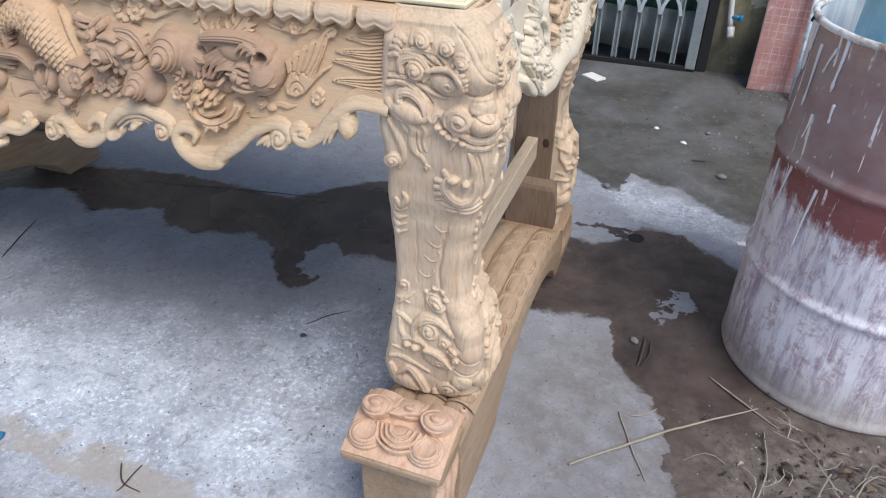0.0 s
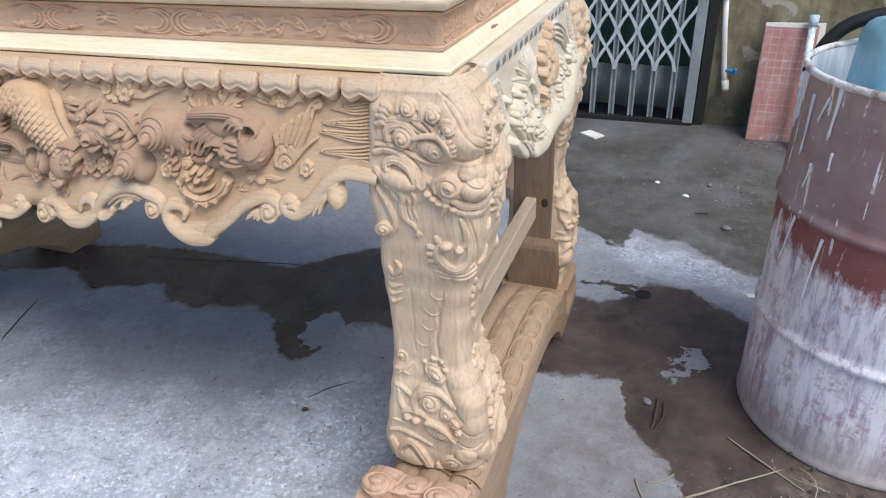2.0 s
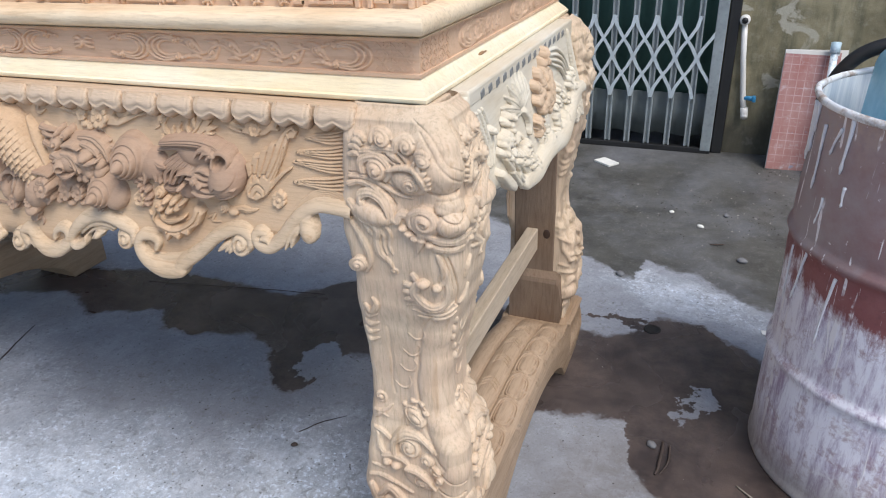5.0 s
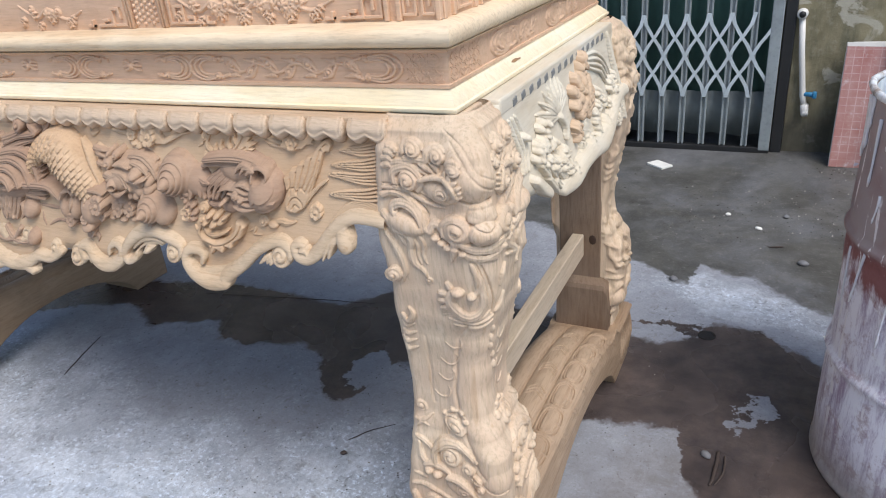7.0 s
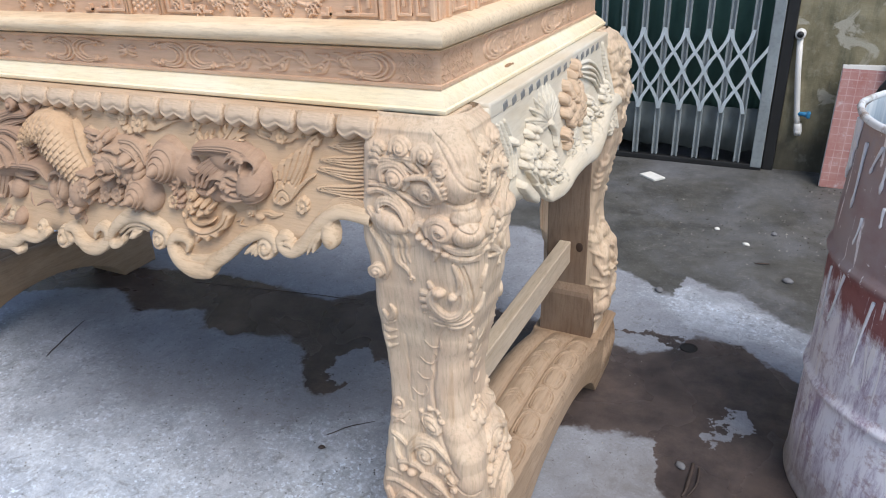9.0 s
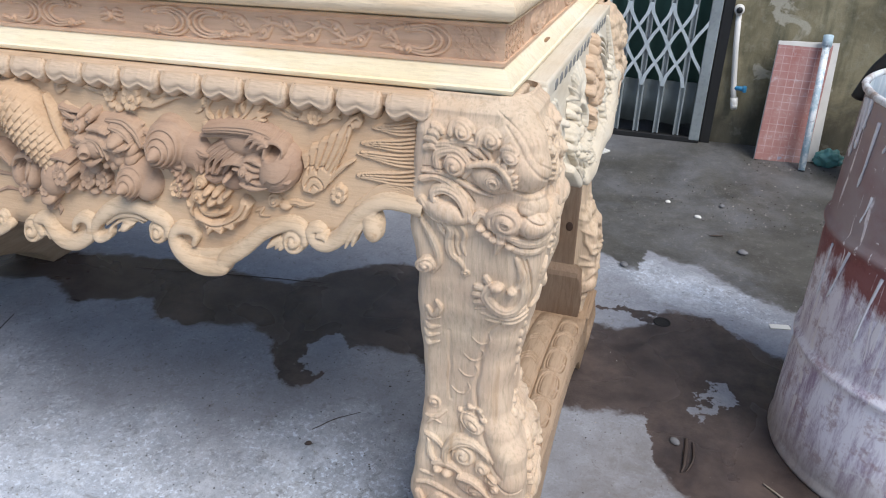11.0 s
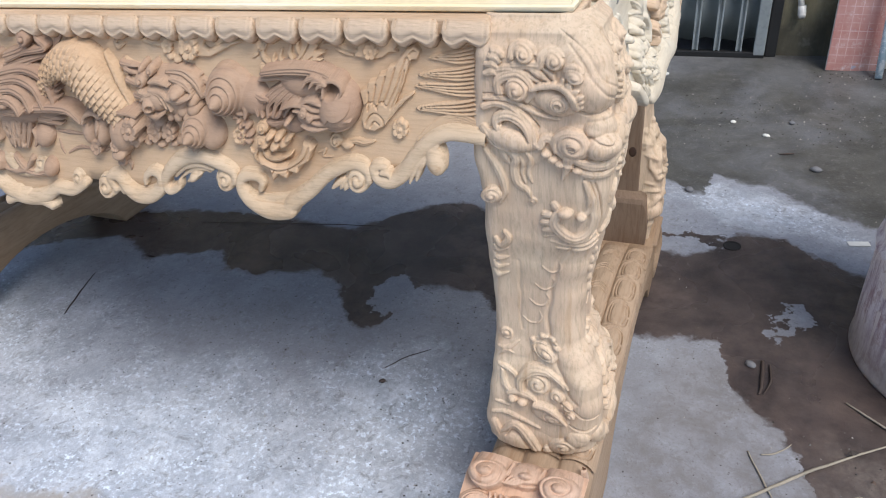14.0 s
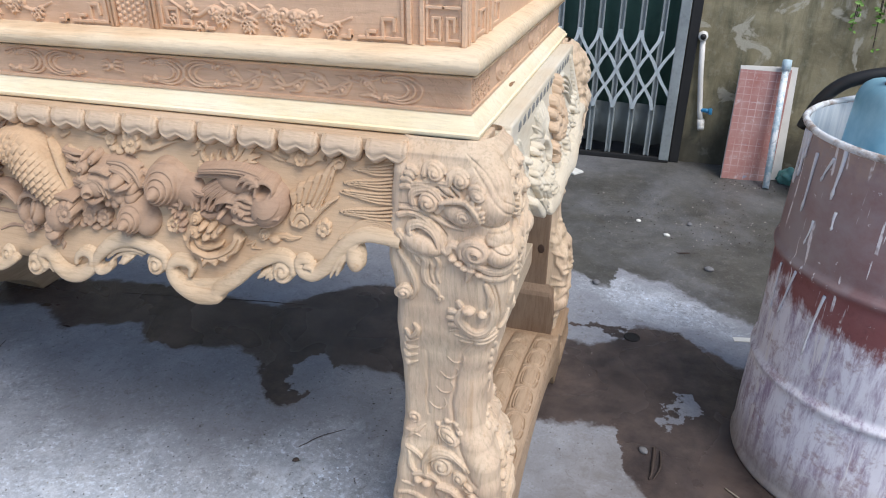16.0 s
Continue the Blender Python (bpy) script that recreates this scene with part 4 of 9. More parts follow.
def leg_at(s, z, h=0.0):
    """The skin of the leg: s is 0 on its outer corner, minus along the front and plus along the side."""
    s, z, h = np.broadcast_arrays(np.asarray(s, float), z, h)
    left, right, front, back = leg_faces(z)
    c = math.pi * CORNER / 4
    e = math.pi * FLANK / 2
    run = (right - CORNER) - (left + FLANK)          # straight part of the front
    deep = back - FLANK - (front + CORNER)            # straight part of the side
    x, y = np.zeros_like(s), np.zeros_like(s)
    nx, ny = np.zeros_like(s), np.zeros_like(s)

    def put(where, px, py, ax, ay):
        for arr, val in ((x, px), (y, py), (nx, ax), (ny, ay)):
            arr[where] = np.broadcast_to(val, s.shape)[where]

    put(np.abs(s) <= c, right - CORNER + CORNER * np.cos(-math.pi / 2 + (s + c) / CORNER), front + CORNER + CORNER * np.sin(-math.pi / 2 + (s + c) / CORNER),
        np.cos(-math.pi / 2 + (s + c) / CORNER), np.sin(-math.pi / 2 + (s + c) / CORNER))
    d = -s - c
    put((s < -c) & (d <= run), right - CORNER - d, front, 0.0, -1.0)
    a = np.clip((d - run) / FLANK, 0, math.pi / 2)
    put((s < -c) & (d > run), left + FLANK - FLANK * np.sin(a), front + FLANK - FLANK * np.cos(a) + np.maximum(d - run - e, 0), -np.sin(a), -np.cos(a))
    d = s - c
    put((s > c) & (d <= deep), right, front + CORNER + d, 1.0, 0.0)
    a = np.clip((d - deep) / FLANK, 0, math.pi / 2)
    put((s > c) & (d > deep), right - FLANK + FLANK * np.cos(a) - np.maximum(d - deep - e, 0), back - FLANK + FLANK * np.sin(a), np.cos(a), np.sin(a))
    return np.stack([x + nx * h, y + ny * h, z], -1)


def upper_mask(r):
    # curls over the brow, with the stems that roll into them
    r.stroke([(-0.1060, 0.9495), (-0.1000, 0.9600), (-0.0880, 0.9645), (-0.0760, 0.9615), (-0.0730, 0.9540)], 0.0044, 0.0051, 0.0029, 0.0020, 0.5, steps=6)
    r.stroke([(-0.1030, 0.9390), (-0.0850, 0.9405), (-0.0700, 0.9405), (-0.0655, 0.9510), (-0.0565, 0.9570), (-0.0460, 0.9585), (-0.0385, 0.9540)], 0.0058, 0.0065, 0.0029, 0.0020, 0.5, steps=6)
    r.stroke([(-0.0370, 0.9375), (-0.0325, 0.9420), (-0.0250, 0.9420), (-0.0205, 0.9360)], 0.0022, 0.0036, 0.0022, 0.0030, 0.5, steps=6)
    r.curl((-0.0880, 0.9540), 0.0124, 1.5, 2.6, -1, 0.3, 0.0050, 0.80)
    r.curl((-0.0505, 0.9465), 0.0122, 1.5, 2.6, -1, 0.3, 0.0050, 0.80)
    r.curl((-0.0280, 0.9315), 0.0086, 1.5, 2.6, -1, 0.3, 0.0050, 0.80)
    r.curl((-0.1030, 0.9090), 0.0155, 1.5, 2.6, -1, 0.3, 0.0060, 0.80)
    r.stroke([(-0.1270, 0.9015), (-0.1285, 0.9165), (-0.1180, 0.9255), (-0.0985, 0.9285), (-0.0880, 0.9195), (-0.0835, 0.9075), (-0.0925, 0.8940)], 0.0052, 0.0074, 0.0037, 0.0030, 0.5, steps=6)
    r.stroke([(-0.1390, 0.9300), (-0.1240, 0.9330), (-0.1060, 0.9345), (-0.0865, 0.9270), (-0.0715, 0.9195)], 0.0037, 0.0066, 0.0022, 0.0020, 0.5, steps=6)
    r.stroke([(-0.1330, 0.9495), (-0.1255, 0.9495), (-0.1210, 0.9420)], 0.0037, 0.0052, 0.0022, 0.0040, 0.5, steps=4)
    r.stroke([(-0.1390, 0.9405), (-0.1300, 0.9405), (-0.1240, 0.9360)], 0.0037, 0.0052, 0.0022, 0.0040, 0.5, steps=4)
    r.stroke([(-0.1420, 0.9285), (-0.1330, 0.9315), (-0.1285, 0.9285)], 0.0037, 0.0052, 0.0022, 0.0040, 0.5, steps=4)
    r.stroke([(-0.1270, 0.9570), (-0.1195, 0.9555), (-0.1165, 0.9495)], 0.0037, 0.0051, 0.0022, 0.0040, 0.5, steps=4)
    r.stroke([(-0.0820, 0.9345), (-0.0715, 0.9300), (-0.0580, 0.9210)], 0.0015, 0.0051, 0.0007, 0.0040, 0.5, steps=6)
    r.stroke([(-0.0640, 0.9360), (-0.0550, 0.9300), (-0.0520, 0.9195)], 0.0014, 0.0043, 0.0007, 0.0040, 0.5, steps=6)
    # lid, lashes and eye
    r.stroke([(-0.0835, 0.9120), (-0.0685, 0.9165), (-0.0505, 0.9180), (-0.0370, 0.9135), (-0.0310, 0.9030), (-0.0280, 0.8910)], 0.0029, 0.0044, 0.0029, 0.0120, 0.5, steps=6)
    r.stroke([(-0.0445, 0.9180), (-0.0385, 0.9285)], 0.0051, 0.0036, 0.0007, 0.0060, 0.5, steps=4)
    r.stroke([(-0.0370, 0.9150), (-0.0310, 0.9255)], 0.0050, 0.0036, 0.0007, 0.0060, 0.5, steps=4)
    r.stroke([(-0.0340, 0.9105), (-0.0250, 0.9180)], 0.0051, 0.0036, 0.0007, 0.0060, 0.5, steps=4)
    r.stroke([(-0.0310, 0.9045), (-0.0220, 0.9105)], 0.0051, 0.0036, 0.0007, 0.0060, 0.5, steps=4)
    r.stroke([(-0.0295, 0.8985), (-0.0220, 0.9030)], 0.0051, 0.0036, 0.0007, 0.0060, 0.5, steps=4)
    r.stroke([(-0.0295, 0.8940), (-0.0220, 0.8940)], 0.0051, 0.0036, 0.0007, 0.0060, 0.5, steps=4)
    r.dome((-0.0550, 0.8955), 0.0277, 0.0168, 0.0130, 0.0000, -0.25)
    r.dome((-0.0490, 0.8955), 0.0168, 0.0146, 0.0210, 0.0000, 0.00)
    r.groove([(-0.0490 + 0.0109 * math.cos(a), 0.8955 + 0.0098 * math.sin(a)) for a in (0, 0.8, 1.6, 2.4, 3.2, 4.0, 4.8, 5.6, 6.283)], 0.0012, 0.0024, 4)
    r.groove([(-0.0490 + 0.0069 * math.cos(a), 0.8955 + 0.0062 * math.sin(a)) for a in (0, 0.8, 1.6, 2.4, 3.2, 4.0, 4.8, 5.6, 6.283)], 0.0012, 0.0024, 4)
    r.hollow((-0.0490, 0.8940), 0.0044, 0.0036, 0.0060)
    r.stroke([(-0.0805, 0.9060), (-0.0730, 0.8910), (-0.0580, 0.8820), (-0.0400, 0.8820), (-0.0310, 0.8880)], 0.0022, 0.0037, 0.0022, 0.0030, 0.5, steps=6)
    # cheek ridges, the long upper lip and the jowl
    r.stroke([(-0.1495, 0.8955), (-0.1270, 0.8970), (-0.1075, 0.8925), (-0.0850, 0.8820), (-0.0670, 0.8760), (-0.0490, 0.8745)], 0.0022, 0.0037, 0.0015, 0.0030, 0.5, steps=6)
    r.stroke([(-0.1510, 0.8850), (-0.1330, 0.8910), (-0.1135, 0.8865), (-0.0970, 0.8730), (-0.0880, 0.8595), (-0.0835, 0.8415)], 0.0045, 0.0075, 0.0045, 0.0040, 0.5, steps=6)
    r.stroke([(-0.0835, 0.8415), (-0.0775, 0.8385), (-0.0715, 0.8490), (-0.0625, 0.8475), (-0.0550, 0.8325), (-0.0460, 0.8250)], 0.0045, 0.0060, 0.0037, 0.0050, 0.5, steps=6)
    r.stroke([(-0.1345, 0.8610), (-0.1330, 0.8715), (-0.1180, 0.8760), (-0.1015, 0.8700), (-0.0925, 0.8565), (-0.0910, 0.8430)], 0.0060, 0.0082, 0.0037, 0.0060, 0.5, steps=6)
    r.dome((-0.1180, 0.8445), 0.0362, 0.0151, 0.0140, 0.0000, -0.15)
    r.stroke([(-0.1540, 0.8565), (-0.1435, 0.8445), (-0.1210, 0.8355), (-0.0955, 0.8370)], 0.0061, 0.0098, 0.0045, 0.0030, 0.5, steps=6)
    r.groove([(-0.1495, 0.8910), (-0.1300, 0.8940), (-0.1090, 0.8895), (-0.0925, 0.8775), (-0.0790, 0.8610)], 0.0012, 0.0040, 6)
    r.groove([(-0.1315, 0.8640), (-0.1165, 0.8685), (-0.1015, 0.8595), (-0.0925, 0.8430)], 0.0013, 0.0040, 6)
    r.groove([(-0.1495, 0.9015), (-0.1270, 0.9015), (-0.1060, 0.8970), (-0.0850, 0.8880), (-0.0655, 0.8805)], 0.0010, 0.0025, 6)
    # nostril, nose and its bridge
    r.dome((-0.0370, 0.8415), 0.0251, 0.0207, 0.0120, 0.0000, 0.00)
    r.curl((-0.0355, 0.8430), 0.0185, 1.7, 3.0, -1, 0.3, 0.0080, 0.45)
    r.hollow((-0.0355, 0.8415), 0.0044, 0.0037, 0.0070)
    r.stroke([(-0.0580, 0.8325), (-0.0580, 0.8490), (-0.0430, 0.8595), (-0.0265, 0.8580), (-0.0190, 0.8445)], 0.0030, 0.0052, 0.0030, 0.0080, 0.5, steps=6)
    r.dome((-0.0055, 0.8625), 0.0162, 0.0147, 0.0140, 0.0000, 0.00)
    r.dome((-0.0025, 0.8385), 0.0186, 0.0201, 0.0260, 0.0000, 0.00)
    r.dome((-0.0040, 0.8730), 0.0132, 0.0118, 0.0080, 0.0000, 0.00)
    r.groove([(-0.0160, 0.8550), (-0.0085, 0.8475), (0.0020, 0.8430), (0.0125, 0.8445)], 0.0013, 0.0040, 6)
    # frilled lips and teeth
    r.dome((-0.0700, 0.8280), 0.0075, 0.0052, 0.0100, 0.0030, 0.00)
    r.dome((-0.0625, 0.8205), 0.0075, 0.0052, 0.0100, 0.0030, 0.00)
    r.dome((-0.0535, 0.8145), 0.0075, 0.0052, 0.0100, 0.0030, 0.00)
    r.dome((-0.0430, 0.8130), 0.0075, 0.0052, 0.0100, 0.0030, 0.00)
    r.stroke([(-0.0415, 0.8235), (-0.0445, 0.8100), (-0.0505, 0.7920)], 0.0075, 0.0060, 0.0008, 0.0060, 0.5, steps=5)
    r.stroke([(-0.0340, 0.8220), (-0.0205, 0.8160), (-0.0040, 0.8115), (0.0200, 0.8070)], 0.0045, 0.0075, 0.0045, 0.0060, 0.5, steps=6)
    r.stroke([(-0.0355, 0.8085), (-0.0205, 0.8025), (-0.0040, 0.7980), (0.0185, 0.7950)], 0.0038, 0.0061, 0.0038, 0.0040, 0.5, steps=6)
    r.dome((-0.0310, 0.8070), 0.0075, 0.0060, 0.0130, 0.0000, 0.00)
    r.stroke([(0.0305, 0.8130), (0.0800, 0.7785), (0.0470, 0.7845)], 0.0048, 0.0064, 0.0024, 0.0040, 0.5, steps=4)
    # whiskers
    r.stroke([(-0.1225, 0.8310), (-0.1135, 0.8190), (-0.1165, 0.8025), (-0.1135, 0.7815), (-0.1000, 0.7695), (-0.0925, 0.7575)], 0.0054, 0.0069, 0.0023, 0.0010, 0.5, steps=6)
    r.stroke([(-0.1330, 0.8310), (-0.1270, 0.8175), (-0.1210, 0.8055)], 0.0038, 0.0053, 0.0008, 0.0010, 0.5, steps=6)
    r.stroke([(-0.1000, 0.8310), (-0.0925, 0.8175), (-0.0970, 0.7965), (-0.0925, 0.7815)], 0.0023, 0.0038, 0.0015, 0.0010, 0.5, steps=6)
    r.curl((-0.0910, 0.7530), 0.0070, 1.2, 1.0, 1, 0.3, 0.0010, 0.60)
    r.stroke([(-0.1105, 0.8280), (-0.1045, 0.8130), (-0.1060, 0.7965), (-0.1015, 0.7800)], 0.0015, 0.0031, 0.0015, 0.0010, 0.5, steps=6)
    # strap and curl on the flank under the apron
    r.stroke([(-0.1570, 0.8280), (-0.1465, 0.8115), (-0.1345, 0.7860), (-0.1315, 0.7650), (-0.1375, 0.7455)], 0.0039, 0.0062, 0.0039, 0.0020, 0.5, steps=6)
    r.curl((-0.1480, 0.7590), 0.0134, 1.6, 0.6, 1, 0.3, 0.0100, 0.70)
    # bristles along the flank edge
    r.stroke([(-0.1390, 0.6810), (-0.1270, 0.6675), (-0.1195, 0.6840), (-0.1270, 0.6960)], 0.0033, 0.0066, 0.0025, 0.0020, 0.5, steps=6)
    r.stroke([(-0.1390, 0.6675), (-0.1300, 0.6570), (-0.1165, 0.6630)], 0.0025, 0.0050, 0.0017, 0.0010, 0.5, steps=4)
    r.stroke([(-0.1360, 0.6495), (-0.1285, 0.6405), (-0.1135, 0.6450)], 0.0025, 0.0051, 0.0017, 0.0010, 0.5, steps=4)
    r.stroke([(-0.1360, 0.6345), (-0.1285, 0.6240), (-0.1135, 0.6300)], 0.0026, 0.0051, 0.0017, 0.0010, 0.5, steps=4)
    r.stroke([(-0.1330, 0.6180), (-0.1240, 0.6075), (-0.1105, 0.6150)], 0.0026, 0.0052, 0.0017, 0.0010, 0.5, steps=4)
    # crescents down the shin
    r.stroke([(-0.0625, 0.6360), (-0.0505, 0.6270), (-0.0385, 0.6270), (-0.0340, 0.6375), (-0.0385, 0.6480)], 0.0010, 0.0020, 0.0008, 0.0006, 0.5, steps=5)
    r.stroke([(-0.0655, 0.5985), (-0.0535, 0.5895), (-0.0415, 0.5910), (-0.0370, 0.6030), (-0.0430, 0.6135)], 0.0010, 0.0021, 0.0009, 0.0006, 0.5, steps=5)
    r.stroke([(-0.0700, 0.5655), (-0.0580, 0.5565), (-0.0460, 0.5580), (-0.0415, 0.5700), (-0.0460, 0.5805)], 0.0011, 0.0021, 0.0009, 0.0006, 0.5, steps=5)
    r.stroke([(-0.0760, 0.5280), (-0.0655, 0.5190), (-0.0535, 0.5205), (-0.0460, 0.5325), (-0.0505, 0.5430)], 0.0011, 0.0022, 0.0009, 0.0006, 0.5, steps=5)


def shin_leaf(r):
    """A comma-shaped leaf that sweeps round the shin, with a curl at its head and ribs along its back."""
    r.stroke([(-0.0415, 0.7380), (-0.0535, 0.7350), (-0.0565, 0.7200), (-0.0415, 0.7035), (-0.0235, 0.6945), (-0.0085, 0.7020), (-0.0040, 0.7215), (-0.0085, 0.7530), (-0.0160, 0.7755), (-0.0220, 0.7905)], 0.0070, 0.0078, 0.0031, 0.0030, 0.5, steps=7)
    r.dome((-0.0430, 0.7395), 0.0109, 0.0078, 0.0140, 0.0030, 0.00)
    r.dome((-0.0220, 0.7335), 0.0078, 0.0070, 0.0130, 0.0000, 0.00)
    r.stroke([(-0.0190, 0.7350), (-0.0130, 0.7455), (-0.0160, 0.7680), (-0.0220, 0.7875)], 0.0038, 0.0038, 0.0023, 0.0030, 0.5, steps=6)
    r.stroke([(-0.0610, 0.7515), (-0.0535, 0.7410)], 0.0047, 0.0054, 0.0031, 0.0020, 0.5, steps=4)
    r.stroke([(-0.0730, 0.7335), (-0.0595, 0.7335)], 0.0047, 0.0055, 0.0031, 0.0020, 0.5, steps=4)
    r.stroke([(-0.0730, 0.7200), (-0.0580, 0.7215)], 0.0047, 0.0055, 0.0032, 0.0020, 0.5, steps=4)
    r.stroke([(-0.0670, 0.7065), (-0.0535, 0.7110)], 0.0048, 0.0056, 0.0032, 0.0020, 0.5, steps=4)
    r.stroke([(-0.0655, 0.6930), (-0.0475, 0.6990), (-0.0295, 0.6900), (-0.0070, 0.6885), (0.0095, 0.7005)], 0.0016, 0.0036, 0.0016, 0.0010, 0.5, steps=6)
    r.stroke([(-0.0565, 0.6870), (-0.0340, 0.6840), (-0.0085, 0.6810), (0.0170, 0.6900)], 0.0016, 0.0036, 0.0016, 0.0010, 0.5, steps=6)
    r.stroke([(-0.0475, 0.6765), (-0.0280, 0.6750), (-0.0040, 0.6720), (0.0155, 0.6810)], 0.0016, 0.0037, 0.0016, 0.0010, 0.5, steps=6)
    r.groove([(-0.0070, 0.7845), (0.0035, 0.7560), (0.0125, 0.7230), (0.0125, 0.6945)], 0.0013, 0.0040, 6)
    r.groove([(-0.0145, 0.7875), (-0.0055, 0.7605), (0.0020, 0.7275)], 0.0010, 0.0020, 6)
    r.groove([(-0.0250, 0.6765), (-0.0385, 0.6435), (-0.0385, 0.5910), (-0.0370, 0.5460), (-0.0340, 0.5010), (-0.0370, 0.4500), (-0.0355, 0.4020), (-0.0235, 0.3810)], 0.0036, 0.0032, 6)
    r.groove([(-0.0985, 0.6390), (-0.0850, 0.5715), (-0.0790, 0.5025)], 0.0030, 0.0012, 6)


def lower_mask(r):
    r.curl((-0.1075, 0.4905), 0.0121, 1.4, 2.6, 1, 0.3, 0.0010, 0.50)
    r.stroke([(-0.1330, 0.4620), (-0.1150, 0.4635), (-0.0880, 0.4785)], 0.0019, 0.0037, 0.0009, 0.0010, 0.5, steps=4)
    r.stroke([(-0.1345, 0.4470), (-0.1210, 0.4590), (-0.1090, 0.4530)], 0.0019, 0.0038, 0.0009, 0.0010, 0.5, steps=4)
    r.curl((-0.0500, 0.4680), 0.0185, 1.7, 2.6, 1, 0.3, 0.0040, 0.50)
    r.stroke([(-0.0745, 0.4470), (-0.0700, 0.4710), (-0.0550, 0.4890), (-0.0370, 0.4965), (-0.0250, 0.4860)], 0.0018, 0.0034, 0.0018, 0.0010, 0.5, steps=6)
    r.dome((-0.0625, 0.4860), 0.0055, 0.0046, 0.0060, 0.0010, 0.00)
    r.dome((-0.0460, 0.4980), 0.0055, 0.0046, 0.0060, 0.0010, 0.00)
    r.dome((-0.0310, 0.4950), 0.0055, 0.0046, 0.0060, 0.0010, 0.00)
    r.dome((-0.0265, 0.4800), 0.0055, 0.0046, 0.0060, 0.0010, 0.00)
    r.stroke([(-0.1435, 0.4290), (-0.1285, 0.4230), (-0.1180, 0.4065)], 0.0038, 0.0067, 0.0029, 0.0010, 0.5, steps=6)
    r.stroke([(-0.1435, 0.4215), (-0.1420, 0.3930), (-0.1330, 0.3795)], 0.0029, 0.0068, 0.0029, 0.0020, 0.5, steps=6)
    r.stroke([(-0.1150, 0.3840), (-0.1120, 0.4110), (-0.0880, 0.4305), (-0.0640, 0.4335), (-0.0490, 0.4230), (-0.0355, 0.4080)], 0.0057, 0.0095, 0.0047, 0.0040, 0.5, steps=6)
    r.curl((-0.0835, 0.4050), 0.0200, 1.7, 2.4, -1, 0.3, 0.0030, 0.50)
    r.curl((-0.0520, 0.3900), 0.0124, 1.2, 1.0, -1, 0.3, 0.0060, 0.70)
    r.curl((-0.0385, 0.3735), 0.0096, 1.2, 1.0, -1, 0.3, 0.0070, 0.70)
    r.curl((-0.0340, 0.3570), 0.0078, 1.1, 1.0, -1, 0.3, 0.0070, 0.70)
    r.dome((-0.1315, 0.3675), 0.0088, 0.0078, 0.0130, 0.0000, 0.00)
    r.dome((-0.1150, 0.3630), 0.0098, 0.0088, 0.0140, 0.0000, 0.00)
    r.stroke([(-0.1390, 0.3765), (-0.1225, 0.3825), (-0.1030, 0.3795), (-0.0910, 0.3690)], 0.0039, 0.0078, 0.0029, 0.0030, 0.5, steps=6)
    r.stroke([(-0.0925, 0.3660), (-0.0715, 0.3645), (-0.0535, 0.3525), (-0.0385, 0.3360)], 0.0039, 0.0059, 0.0029, 0.0120, 0.5, steps=6)
    r.dome((-0.0670, 0.3435), 0.0334, 0.0167, 0.0090, 0.0000, -0.20)
    r.dome((-0.0610, 0.3435), 0.0197, 0.0118, 0.0135, 0.0000, 0.00)
    r.groove([(-0.0625 + 0.0138 * math.cos(a), 0.3420 + 0.0079 * math.sin(a)) for a in (0, 0.8, 1.6, 2.4, 3.2, 4.0, 4.8, 5.6, 6.283)], 0.0012, 0.0026, 4)
    r.hollow((-0.0625, 0.3420), 0.0049, 0.0030, 0.0040)
    r.stroke([(-0.1690, 0.3270), (-0.1465, 0.3315), (-0.1165, 0.3225), (-0.0865, 0.3105)], 0.0030, 0.0050, 0.0020, 0.0020, 0.5, steps=6)
    r.stroke([(-0.1630, 0.3525), (-0.1510, 0.3510), (-0.1375, 0.3465)], 0.0020, 0.0040, 0.0010, 0.0010, 0.5, steps=4)
    r.stroke([(-0.1525, 0.2850), (-0.1315, 0.3090), (-0.1120, 0.2940), (-0.0940, 0.2685), (-0.0760, 0.2310), (-0.0715, 0.2670)], 0.0062, 0.0103, 0.0052, 0.0040, 0.5, steps=6)
    r.dome((-0.1300, 0.2685), 0.0374, 0.0208, 0.0140, 0.0000, -0.20)
    r.stroke([(-0.1675, 0.3060), (-0.1555, 0.2715), (-0.1240, 0.2265), (-0.0955, 0.2310)], 0.0063, 0.0116, 0.0053, 0.0030, 0.5, steps=6)
    r.groove([(-0.1450, 0.2805), (-0.1300, 0.2985), (-0.1120, 0.2790), (-0.0970, 0.2565)], 0.0013, 0.0040, 6)
    r.stroke([(-0.0715, 0.2670), (-0.0505, 0.2280), (-0.0400, 0.2160)], 0.0053, 0.0084, 0.0042, 0.0040, 0.5, steps=4)
    r.dome((-0.0445, 0.2745), 0.0245, 0.0225, 0.0120, 0.0000, 0.00)
    r.curl((-0.0430, 0.2775), 0.0184, 1.5, 3.0, -1, 0.3, 0.0070, 0.50)
    r.dome((0.0080, 0.2235), 0.0258, 0.0236, 0.0240, 0.0000, 0.00)
    r.dome((-0.0220, 0.2970), 0.0221, 0.0201, 0.0100, 0.0000, 0.00)
    r.stroke([(-0.0310, 0.2220), (-0.0160, 0.2145), (0.0095, 0.1890)], 0.0032, 0.0065, 0.0032, 0.0030, 0.5, steps=6)


